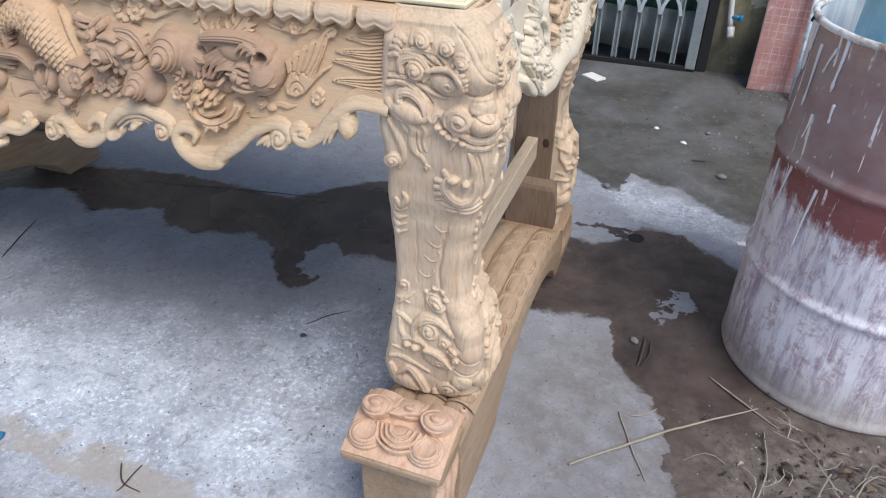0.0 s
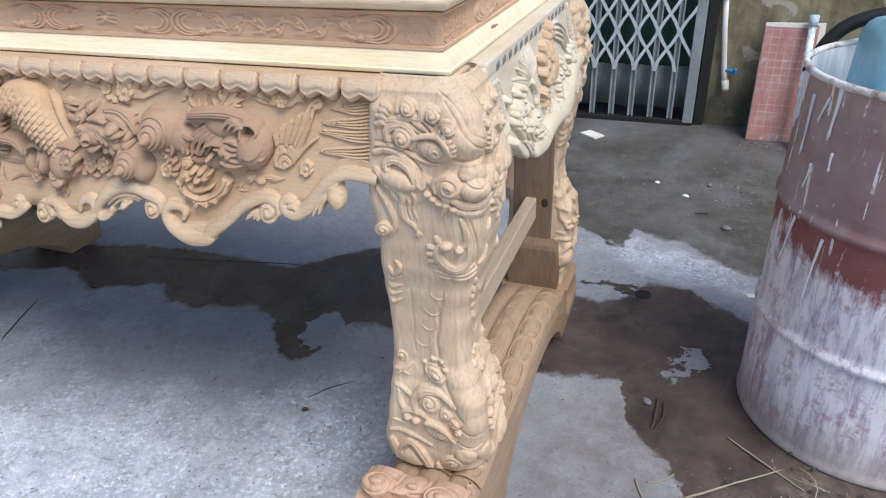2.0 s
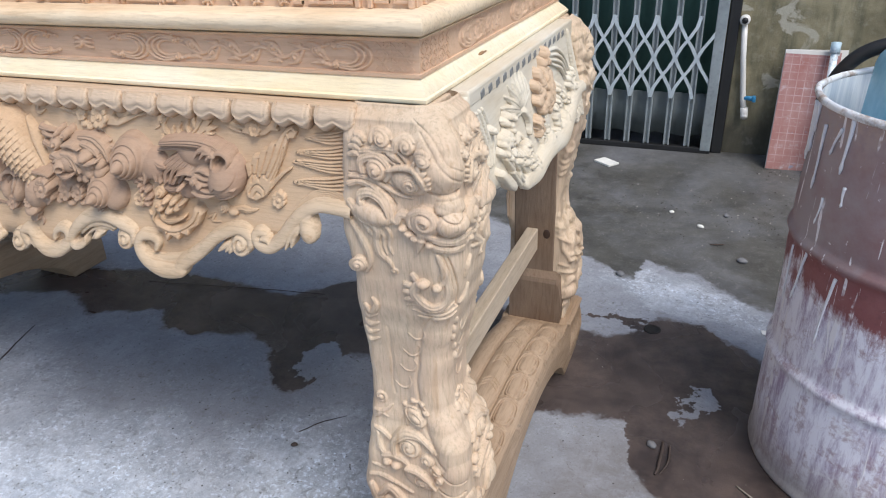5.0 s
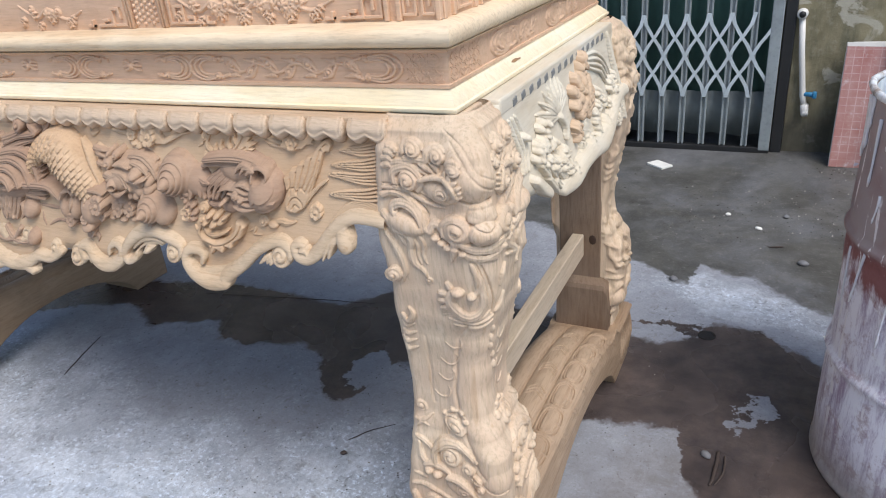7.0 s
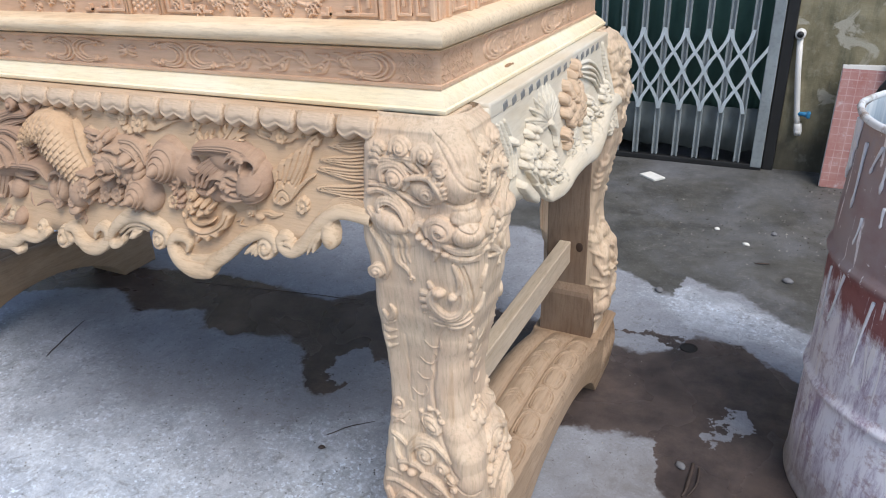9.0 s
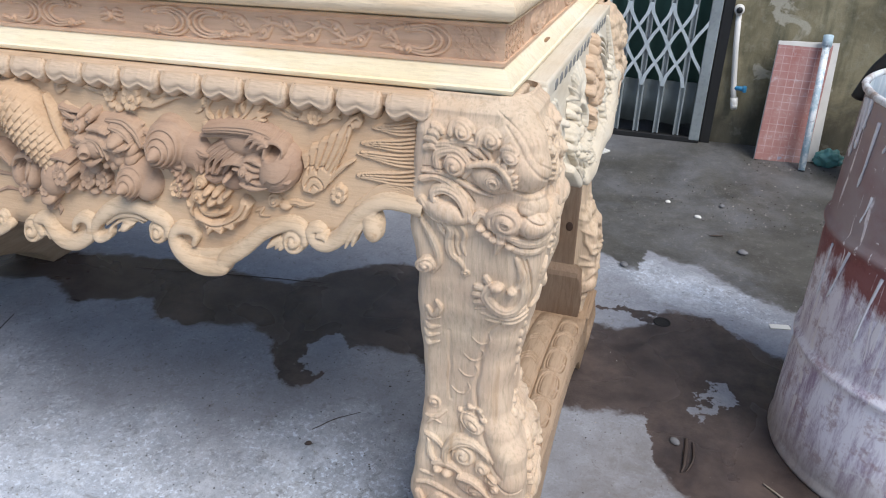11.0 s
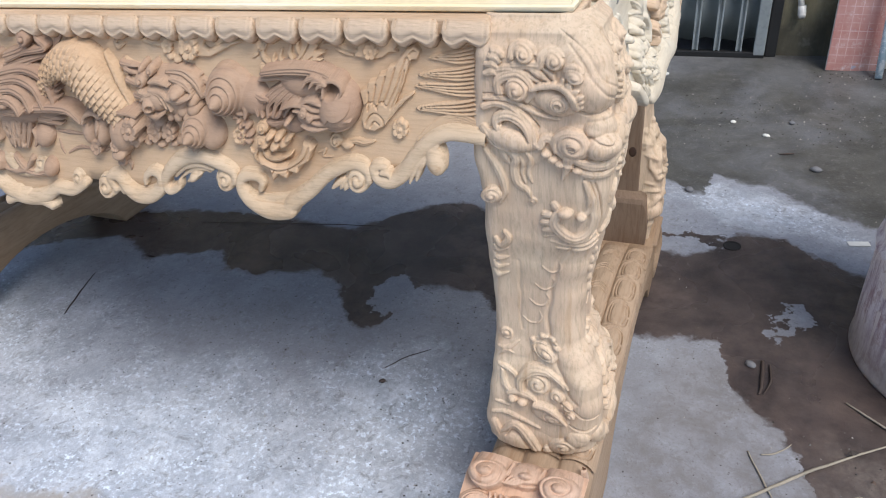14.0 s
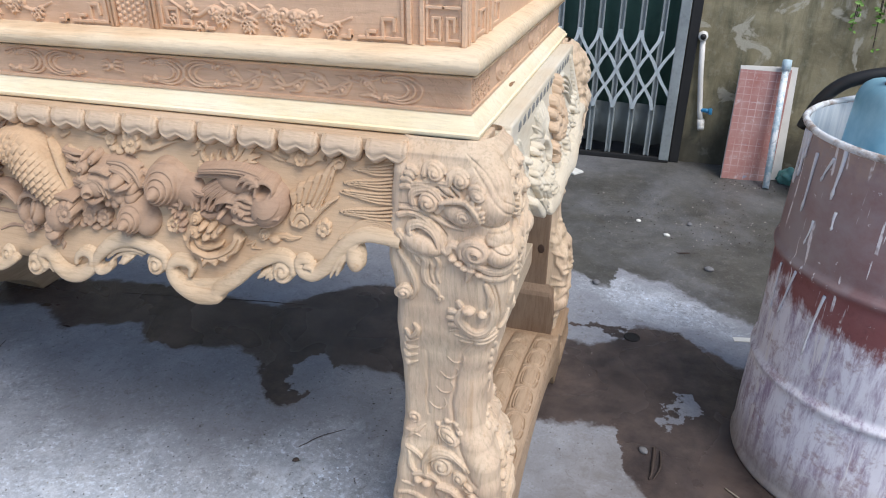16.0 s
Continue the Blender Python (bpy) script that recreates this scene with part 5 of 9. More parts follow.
def corner_work(r):
    """Brow folds, which lie across the outer corner."""
    r.mass((-0.0060, 0.9300), 0.0500, 0.0700, 0.0120, 0.0, 2.0)
    r.mass((-0.0080, 0.9080), 0.0380, 0.0300, 0.0060, 0.0, 1.5)
    r.groove([(-0.0340, 0.9795), (-0.0160, 0.9630), (-0.0085, 0.9435), (-0.0025, 0.9255), (0.0155, 0.9105)], 0.0015, 0.0020, 6)
    r.groove([(-0.0265, 0.9645), (-0.0175, 0.9450), (-0.0115, 0.9255), (-0.0010, 0.9075), (0.0140, 0.8970)], 0.0015, 0.0020, 6)
    r.groove([(0.0140, 0.9720), (0.0185, 0.9510), (0.0230, 0.9300)], 0.0012, 0.0014, 6)
    r.groove([(-0.0295, 0.8895), (-0.0175, 0.8835), (-0.0025, 0.8820), (0.0140, 0.8850)], 0.0022, 0.0060, 6)
    r.mass((-0.0060, 0.4050), 0.0400, 0.0750, 0.0110, 0.0, 2.0)
    r.groove([(-0.0520, 0.3810), (-0.0310, 0.3705), (-0.0130, 0.3540), (0.0080, 0.3540)], 0.0016, 0.0040, 6)
    r.groove([(-0.0475, 0.3390), (-0.0310, 0.3285), (-0.0100, 0.3210), (0.0080, 0.3270)], 0.0018, 0.0050, 6)
    # side locks and small curls
    r.dome((0.0515, 0.9540), 0.0073, 0.0073, 0.0110, 0.0000, 0.00)
    r.dome((0.0620, 0.9405), 0.0074, 0.0074, 0.0110, 0.0000, 0.00)
    r.dome((0.0440, 0.9300), 0.0065, 0.0065, 0.0110, 0.0000, 0.00)
    r.dome((0.0320, 0.9195), 0.0056, 0.0056, 0.0110, 0.0000, 0.00)
    r.curl((0.0830, 0.9150), 0.0126, 1.4, 1.0, 1, 0.3, 0.0040, 0.60)
    r.stroke([(0.1175, 0.8865), (0.0815, 0.8775), (0.0470, 0.8625), (0.0575, 0.8355)], 0.0042, 0.0076, 0.0025, 0.0020, 0.5, steps=6)
    r.stroke([(0.1205, 0.8715), (0.1190, 0.8430), (0.0875, 0.8235), (0.0755, 0.8070)], 0.0043, 0.0078, 0.0026, 0.0020, 0.5, steps=6)
    r.stroke([(0.1250, 0.8115), (0.0950, 0.7980), (0.1040, 0.7710)], 0.0044, 0.0080, 0.0027, 0.0020, 0.5, steps=6)
    r.stroke([(0.0290, 0.8970), (0.0470, 0.9015), (0.0800, 0.8970)], 0.0025, 0.0049, 0.0016, 0.0030, 0.5, steps=4)
    r.stroke([(0.0260, 0.7425), (0.0305, 0.7605), (0.0380, 0.7755)], 0.0025, 0.0051, 0.0017, 0.0030, 0.5, steps=4)
    r.stroke([(0.0185, 0.6960), (0.0305, 0.7050), (0.0350, 0.7260)], 0.0026, 0.0061, 0.0017, 0.0030, 0.5, steps=4)
    r.dome((0.0185, 0.6585), 0.0044, 0.0080, 0.0060, 0.0000, 0.00)
    r.dome((0.0155, 0.6420), 0.0045, 0.0081, 0.0060, 0.0000, 0.00)
    r.dome((0.0155, 0.6255), 0.0045, 0.0081, 0.0060, 0.0000, 0.00)
    r.dome((0.0245, 0.6000), 0.0046, 0.0083, 0.0060, 0.0000, 0.00)
    r.dome((0.0275, 0.5790), 0.0047, 0.0085, 0.0060, 0.0000, 0.00)
    r.dome((0.0335, 0.4905), 0.0069, 0.0069, 0.0070, 0.0000, 0.00)
    r.dome((0.0380, 0.4755), 0.0070, 0.0070, 0.0070, 0.0000, 0.00)
    r.dome((0.0260, 0.4770), 0.0069, 0.0069, 0.0070, 0.0000, 0.00)


def lion_leg(step, name="leg"):
    f = Field(leg_at, -0.26, 0.25, 0.17, 0.994, step, 0.0)
    f.veins = 0.16
    # swelling masses: brow, muzzle, jowls, shin and the lower muzzle, alike on both sides of the corner
    for s in (1, -1):
        f.mass((s * 0.105, 0.838), 0.045, 0.034, 0.006)
        f.mass((s * 0.028, 0.842), 0.034, 0.026, 0.006)
        f.mass((s * 0.012, 0.470), 0.045, 0.14, 0.006)
        f.mass((s * 0.10, 0.262), 0.05, 0.040, 0.006)
    f.mass((0.0, 0.915), 0.045, 0.065, 0.008)
    f.mass((0.0, 0.345), 0.040, 0.05, 0.008)
    upper_mask(f)
    lower_mask(f)
    # the half mask is repeated over the corner
    other = np.array([np.interp(-f.us, f.us, col) for col in f.h.T]).T
    ground = np.array([np.interp(-f.us, f.us, col) for col in f.base.T]).T
    f.h = np.where(f.us[:, None] > 0.0, np.maximum(f.h, other - ground + f.base), f.h)
    shin_leaf(f)
    corner_work(f)
    f.h = f.base + 0.86 * (f.h - f.base)
    ob = f.mesh(name, WOOD_LEG, table, "pale raw timber leg carved with a lion mask, scrolls and curls", trim=False, closed=True)
    cap = box((-0.108, 0.012, 0.955), (0.006, 0.080, 0.9925), 0.003)
    me = bpy.data.meshes.new("cap")
    cap.to_mesh(me)
    cap.free()
    whole = bmesh.new()
    whole.from_mesh(ob.data)
    whole.from_mesh(me)
    whole.to_mesh(ob.data)
    whole.free()
    bpy.data.meshes.remove(me)
    ob.data.shade_smooth()
    return ob


lion_leg(0.0010)
far_leg = lion_leg(0.0036)
mirrored(far_leg, table, False, True)
mirrored(far_leg, table, True, False)
mirrored(far_leg, table, True, True)
bpy.data.objects.remove(far_leg)


# plain inner blocks of the rear legs, pads and stretchers
def inner_block(parent, across_x):
    bm = bmesh.new()
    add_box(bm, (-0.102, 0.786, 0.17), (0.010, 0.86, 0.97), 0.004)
    ob = part("leg_block", bm, WOOD_INNER_SHADED, parent, "plain sawn inner face of the leg", smooth=False)
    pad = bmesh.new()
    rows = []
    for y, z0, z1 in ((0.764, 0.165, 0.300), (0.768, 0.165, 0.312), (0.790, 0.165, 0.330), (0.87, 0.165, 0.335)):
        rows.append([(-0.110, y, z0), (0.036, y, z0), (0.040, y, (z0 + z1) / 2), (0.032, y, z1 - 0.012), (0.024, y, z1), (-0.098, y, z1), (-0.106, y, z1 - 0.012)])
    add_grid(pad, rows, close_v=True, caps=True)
    base = part("leg_pad", pad, WOOD_INNER_SHADED, parent, "sawn foot block of the leg", smooth=False)
    knot = add_ball(bmesh.new(), (-0.012, 0.786, 0.438), (0.010, 0.0018, 0.014), None, 6, 14)
    mark = part("knot", knot, plain("wood_knot", (0.05, 0.026, 0.016), 0.7, 0, 90, 0.3), parent, "dark round knot in the timber")
    if across_x:
        for piece in (ob, base, mark):
            mirrored(piece, parent, True)
            bpy.data.objects.remove(piece)
    front = bmesh.new()
    add_box(front, (-0.102, 0.03, 0.17), (0.000, 0.096, 0.97), 0.004)
    ob = part("leg_block", front, WOOD_INNER_SHADED, parent, smooth=False)
    if across_x:
        mirrored(ob, parent, True)
        bpy.data.objects.remove(ob)


def stretcher(parent, across_x):
    bm = bmesh.new()
    add_box(bm, (-0.067, 0.06, 0.388), (-0.036, 0.790, 0.451), 0.002, 1)
    ob = part("stretcher", bm, wood("wood_stretcher", (0.62, 0.52, 0.40), (0.54, 0.43, 0.31), "Y"), parent, "straight sawn rail between the legs", smooth=False)
    if across_x:
        mirrored(ob, parent, True)
        bpy.data.objects.remove(ob)


for flip in (False, True):
    inner_block(table, flip)
    stretcher(table, flip)


def runner_top(y):
    return 0.178 + 0.066 * math.sin(min(1.0, max(0.0, (0.58 - y) / 0.30)) * math.pi / 2)


def runner_bottom(y):
    return 0.138 * max(0.0, math.sin(math.pi * min(1, max(0, (y - 0.01) / 0.575)))) ** 0.55


def runner_cushions(parent, step):
    """Three carved lobes along the top; the outer one is cut into long cushions."""
    def at(u, v, h):
        y = (v - 0.118) / 1.11
        top = 0.178 + 0.066 * np.sin(np.clip((0.58 - y) / 0.30, 0, 1) * np.pi / 2)
        return np.stack([u + 0 * h, v + 0 * h, top + h], -1)

    f = Field(at, -0.124, 0.060, -0.06, 0.765, step, 0.0)
    u = f.us[:, None]
    f.h += 0.011 * np.clip(np.abs(np.sin(np.pi * (u + 0.124) / 0.0615)), 0, 1) ** 0.7 - 0.016 * np.abs((u + 0.032) / 0.092) ** 5
    f.h *= np.clip((0.762 - f.vs[None, :]) / 0.05, 0, 1)
    for k in range(8):
        y, half = -0.01 + 0.094 * k, 0.041
        for grow, deep in ((0.0, 0.0068), (0.0055, 0.0036)):
            a, b = 0.021 - grow, half - grow
            f.groove([(0.029 + a * math.copysign(abs(math.cos(t)) ** 0.6, math.cos(t)), y + b * math.copysign(abs(math.sin(t)) ** 0.6, math.sin(t))) for t in (0.02, 0.5, 1.0, 1.57, 2.1, 2.6, 3.12, 3.6, 4.1, 4.71, 5.2, 5.8, 6.27)], 0.0014, deep, 5)
        f.groove([(-0.002, y + 0.047), (0.02, y + 0.050), (0.05, y + 0.045)], 0.0014, 0.005, 4)
        for d in (0.0, 0.012, 0.024):
            f.groove([(-0.010, y - 0.03 + d), (-0.030, y - 0.012 + d), (-0.050, y - 0.022 + d)], 0.0014, 0.0038, 4)
    f.groove([(-0.0020, v) for v in (-0.05, 0.1, 0.3, 0.5, 0.7)], 0.002, 0.004, 8)
    f.groove([(-0.0630, v) for v in (-0.05, 0.1, 0.3, 0.5, 0.7)], 0.002, 0.004, 8)
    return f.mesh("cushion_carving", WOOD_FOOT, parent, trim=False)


def runner(voxel):
    bm = bmesh.new()
    rows = []
    for i in range(83):
        y = -0.23 + 1.04 * i / 82
        top, low = runner_top(y), runner_bottom(y)
        x0, x1 = -0.128, 0.058
        row = []
        lobes = 1.0 if y < 0.58 else 0.0
        for k in range(25):
            f = k / 24
            shape = 0.013 * (abs(math.sin(math.pi * 3 * f)) ** 0.6 - 0.5) * lobes - 0.018 * lobes * (2 * f - 1) ** 4
            row.append((x0 + (x1 - x0) * f, y, top + shape))
        row += [(x1 + 0.004, y, (top + low) / 2), (x1, y, low)] + [(x0, y, low), (x0 - 0.004, y, (top + low) / 2)]
        rows.append(row)
    add_grid(bm, rows, close_v=True, caps=True)
    side = Relief(lambda a, b, h: Vector((0.060 + h, a, b)))
    for y in (0.13, 0.20, 0.27, 0.34, 0.41, 0.48, 0.55, 0.62):
        c = (runner_top(y) + runner_bottom(y)) / 2
        side.stroke([(y, c + 0.045), (y + 0.02, c + 0.02), (y + 0.012, c - 0.015)], 0.001, 0.004, 0.001, -0.002)
        side.stroke([(y + 0.014, c + 0.045), (y + 0.034, c + 0.02), (y + 0.026, c - 0.01)], 0.001, 0.003, 0.001, -0.002)
    for y in (0.66, 0.70, 0.74, 0.78):
        side.stroke([(y, 0.165), (y + 0.012, 0.12), (y - 0.004, 0.07), (y + 0.01, 0.03)], 0.003, 0.010, 0.003, 0.0)
    side.stroke([(0.60, 0.172), (0.70, 0.166), (0.81, 0.170)], 0.005, lift=0.001)
    me = bpy.data.meshes.new("join")
    side.bm.to_mesh(me)
    side.bm.free()
    bm.from_mesh(me)
    bpy.data.meshes.remove(me)
    for v in bm.verts:
        v.co.y = 0.118 + 1.11 * v.co.y if v.co.y < 0.58 else 0.762 + 0.75 * (v.co.y - 0.58)
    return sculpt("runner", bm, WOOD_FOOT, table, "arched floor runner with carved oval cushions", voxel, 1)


near_runner = runner(0.0021)
coarse = runner(0.006)
far_runner = mirrored(coarse, table, True)
bpy.data.objects.remove(coarse)
mirrored(runner_cushions(near_runner, 0.0014), far_runner, True)


def foot_at(u, v, h=0.0):
    """The sloping face of the scroll end: v runs from its front edge up and back."""
    u, v, h = np.broadcast_arrays(np.asarray(u, float), v, h)
    rise = 0.268 + 0.28 * np.minimum(v, 0.115) - 0.10 * np.maximum(v - 0.115, 0)
    return np.stack([-0.007 + 0.93 * u, -0.262 + 0.80 * v - 0.45 * h, rise + 0.8 * h], -1)


def scroll_foot(step):
    """The upturned scroll end at the front of a runner."""
    bm = bmesh.new()
    add_box(bm, (-0.108, -0.236, 0.0), (0.042, -0.128, 0.262), 0.006)
    add_box(bm, (-0.131, -0.264, 0.248), (0.061, -0.128, 0.267), 0.004)
    add_box(bm, (-0.124, -0.226, 0.20), (0.054, -0.128, 0.280), 0.008)
    add_box(bm, (-0.124, -0.17, 0.20), (0.054, -0.128, 0.292), 0.010)
    add_box(bm, (-0.118, -0.140, 0.10), (0.048, -0.02, 0.236), 0.006)
    red = wood("wood_scroll", (0.62, 0.42, 0.30), (0.53, 0.34, 0.23), "Y", (0.66, 0.48, 0.36))
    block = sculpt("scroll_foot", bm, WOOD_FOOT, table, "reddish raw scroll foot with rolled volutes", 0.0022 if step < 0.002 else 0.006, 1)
    f = Field(foot_at, -0.133, 0.073, 0.002, 0.17, step, 0.0)
    for x, way in ((-0.092, 1), (0.034, -1)):
        # scooped lobes of the lower tier
        f.dome((x - 0.004, 0.050), 0.037, 0.036, 0.026, 0.0, -0.2 * way)
        for r in (0.033, 0.027):
            f.groove([(x - 0.004 + r * math.cos(a), 0.050 + r * 0.95 * math.sin(a)) for a in (0, 0.8, 1.6, 2.4, 3.2, 4.0, 4.8, 5.6, 6.283)], 0.0015, 0.003, 4)
        f.hollow((x - 0.002, 0.054), 0.021, 0.021, 0.011)
        # rolls of the upper tier
        f.stroke([(x, 0.132, 0.0), (x, 0.150, 0.0), (x, 0.170, -0.004)], 0.032, 0.032, 0.030, 0.006)
        f.curl((x, 0.121), 0.034, 1.95, 1.4, way, 0.2, 0.024, 0.55)
    for k, s in enumerate((0.050, 0.040, 0.030, 0.020)):
        f.stroke([(-0.028 - s, 0.082), (-0.028 - s * 0.75, 0.080 - s * 0.70), (-0.028, 0.078 - s), (-0.028 + s * 0.75, 0.080 - s * 0.70), (-0.028 + s, 0.082)], 0.0022, 0.0040, 0.0022, 0.016 + 0.003 * k)
    f.dome((-0.028, 0.060), 0.034, 0.030, 0.024)
    f.dome((-0.028, 0.138), 0.038, 0.036, 0.028)
    f.dome((-0.026, 0.130), 0.017, 0.014, 0.038)
    f.groove([(-0.055, 0.118), (-0.028, 0.110), (0.0, 0.118)], 0.002, 0.005)
    for k in range(6):
        f.stroke([(-0.062 + 0.004 * k, 0.105), (-0.058 + 0.010 * k, 0.130), (-0.054 + 0.011 * k, 0.160)], 0.002, 0.0035, 0.002, 0.020)
    f.h = np.where(f.h > 0, 1.12 * f.h, f.h)
    f.mesh("volute_carving", red, block, "rolled volutes and swag", trim=False)
    s = Field(lambda u, v, h: np.stack([0.044 + h, 0.034 + u + 0 * h, 1.26 * v + 0 * h], -1), -0.28, -0.08, 0.01, 0.21, max(step, 0.002))
    for k in range(5):
        s.stroke([(-0.262 + 0.036 * k, 0.205), (-0.245 + 0.036 * k, 0.15), (-0.262 + 0.036 * k, 0.09), (-0.245 + 0.036 * k, 0.04)], 0.006, 0.013, 0.004, 0.002)
    s.mesh("side_leaves", red, block)
    return block


foot = scroll_foot(0.0013)
mirrored(foot, table, True)


# the front apron ------------------------------------------------------------------
def apron_at(x, z, h=0.0):
    """The bulging front of the apron: it leans out towards its lower edge."""
    x, z, h = np.broadcast_arrays(np.asarray(x, float), z, h)
    x, z = -0.0457 + 0.919 * x + 0.0388 * z, 0.0167 - 0.0045 * x + 0.9726 * z
    return np.stack([x, -0.008 - 0.27 * (0.99 - z) - h, z - 0.27 * h], -1)


EDGE = [(-0.1360, 0.8549), (-0.1778, 0.8462), (-0.1992, 0.8254), (-0.2181, 0.8027), (-0.2342, 0.7879), (-0.2731, 0.7875), (-0.3101, 0.7790), (-0.3476, 0.7805), (-0.3840, 0.7527), (-0.4294, 0.7219),
        (-0.4675, 0.7122), (-0.5056, 0.7145), (-0.5349, 0.7363), (-0.5646, 0.7552), (-0.5957, 0.7649), (-0.6276, 0.7711), (-0.6705, 0.7622), (-0.7040, 0.7360), (-0.7467, 0.7141), (-0.7832, 0.7108),
        (-0.8467, 0.7185), (-0.8971, 0.7196), (-0.9213, 0.7052), (-0.9701, 0.6855), (-1.0134, 0.6744), (-1.0573, 0.6659)]


def edge_height(x):
    pts = EDGE
    if x >= pts[0][0]:
        return pts[0][1]
    for a, b in zip(pts, pts[1:]):
        if x >= b[0]:
            return b[1] + (a[1] - b[1]) * (x - b[0]) / (a[0] - b[0])
    return pts[-1][1]


def apron_panel():
    bm = bmesh.new()
    front, back = [], []
    n = 300
    for i in range(n + 1):
        side = -1 if i < n // 2 else 1
        x = -1.0603 + abs(2 * i / n - 1) * 0.9553
        low = edge_height(x)
        front.append([Vector(apron_at(x, low + (0.988 - low) * k / 12, 0.0015 * noise.noise(Vector((x * 9, k * 0.4, 0))))) for k in range(13)])
        if side < 0:
            front[-1] = [Vector((2 * XM - p.x, p.y, p.z)) for p in front[-1]]
        back.append([Vector((p.x, p.y + 0.028, p.z)) for p in front[-1]])
    rows = [f + b[::-1] for f, b in zip(front, back)]
    add_grid(bm, rows, close_v=True, caps=True)
    return part("front_apron", bm, WOOD_APRON, table, "front apron with deep relief of scaly body, shells, bird and leaves")


apron = apron_panel()
BEAD = wood("wood_bead", (0.594, 0.441, 0.293), (0.504, 0.354, 0.218), "X", (0.630, 0.489, 0.343))


def carve(name, build, material, label="", step=0.00095, thin=0.76, deep=1.06, veins=0.30):
    """A carving on the apron, and its coarser mirror image on the far half."""
    f = Field(apron_at, -1.34, -0.10, 0.53, 0.995, 0.005, -0.003, thin)
    f.veins = veins
    build(f)
    f.h = np.where(f.h > 0, deep * f.h, f.h)
    ob = f.mesh(name, material, apron, label)
    mirrored(ob, apron, True)
    bpy.data.objects.remove(ob)
    # the near half is cut finely, over the stretch that it fills
    us, vs = f.us[(f.h > -0.002).any(1)], f.vs[(f.h > -0.002).any(0)]
    f = Field(apron_at, max(us.min() - 0.012, -1.34), min(us.max() + 0.012, -0.10), max(vs.min() - 0.012, 0.53), min(vs.max() + 0.012, 0.995), step, -0.003, thin)
    f.veins = veins
    build(f)
    f.h = np.where(f.h > 0, deep * f.h, f.h)
    f.mesh(name, material, apron, label)


def bead(name, build):
    carve(name, build, BEAD, step=0.0013, thin=0.74, deep=1.05, veins=0.0)


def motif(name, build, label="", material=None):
    carve(name, build, material or WOOD_CARVED_SHADED, label)


def bead_by_leg(r):
    r.stroke([(-0.1010, 0.8509), (-0.1296, 0.8543), (-0.1604, 0.8539), (-0.1865, 0.8408), (-0.2097, 0.8185), (-0.2278, 0.7943), (-0.2498, 0.7793), (-0.2713, 0.7812), (-0.2817, 0.7933), (-0.2723, 0.7996), (-0.2606, 0.7970)], 0.014, 0.017, 0.008, 0.006, sides=12)
    r.dome((-0.1776, 0.8172), 0.017, 0.026, 0.020, 0.0, 0.35)
    r.stroke([(-0.1746, 0.8392), (-0.1832, 0.8230), (-0.1809, 0.8035)], 0.006, 0.011, 0.006, 0.010)
    r.stroke([(-0.2049, 0.7892), (-0.1986, 0.8094), (-0.1831, 0.8266)], 0.004, 0.008, 0.004, 0.012)
    r.stroke([(-0.2166, 0.7834), (-0.2083, 0.8022), (-0.1944, 0.8226)], 0.003, 0.006, 0.003, 0.012)
    r.stroke([(-0.2668, 0.7916), (-0.2550, 0.7924), (-0.2514, 0.7860)], 0.004, 0.006, 0.002, 0.012)


def bead_bowl(r):
    r.curl((-0.3095, 0.7768), 0.0225, 1.7, 1.2, -1, 0.24, 0.006, 0.5)
    r.stroke([(-0.2895, 0.7765), (-0.2926, 0.7898), (-0.3120, 0.7993), (-0.3366, 0.7936), (-0.3666, 0.7779), (-0.3961, 0.7530), (-0.4329, 0.7275), (-0.4402, 0.7171), (-0.4783, 0.7113), (-0.5169, 0.7236), (-0.5366, 0.7441), (-0.5310, 0.7609), (-0.5069, 0.7644), (-0.4933, 0.7564), (-0.4963, 0.7435)],
             0.010, 0.020, 0.008, 0.006, sides=12)
    r.stroke([(-0.5005, 0.7286), (-0.4830, 0.7264), (-0.4471, 0.7329), (-0.4151, 0.7498)], 0.006, 0.010, 0.004, 0.0)
    for a, b in (((-0.3558, 0.7595), (-0.3338, 0.7767)), ((-0.3404, 0.7607), (-0.3277, 0.7772)), ((-0.3331, 0.7595), (-0.3241, 0.7706))):
        r.stroke([a, b], 0.003, 0.007, 0.003, 0.008, steps=5)


def bead_arch(r):
    r.curl((-0.5695, 0.7519), 0.0205, 1.8, 1.0, -1, 0.24, 0.006, 0.5)
    r.stroke([(-0.5492, 0.7505), (-0.5536, 0.7665), (-0.5836, 0.7779), (-0.6189, 0.7864), (-0.6576, 0.7796), (-0.6892, 0.7590), (-0.7038, 0.7391), (-0.6947, 0.7238), (-0.6742, 0.7299), (-0.6695, 0.7416)], 0.009, 0.018, 0.006, 0.006, sides=12)
    r.stroke([(-0.6778, 0.7485), (-0.6556, 0.7650), (-0.6262, 0.7714), (-0.5948, 0.7655)], 0.004, 0.008, 0.003, 0.006)
    r.stroke([(-0.6664, 0.7456), (-0.6474, 0.7581), (-0.6182, 0.7639), (-0.6028, 0.7594)], 0.003, 0.006, 0.002, 0.004)
    r.dome((-0.6368, 0.7515), 0.013, 0.009, 0.016, 0.0, 0.6)
    r.stroke([(-0.6502, 0.7430), (-0.6368, 0.7515), (-0.6192, 0.7583)], 0.003, 0.007, 0.002, 0.008)


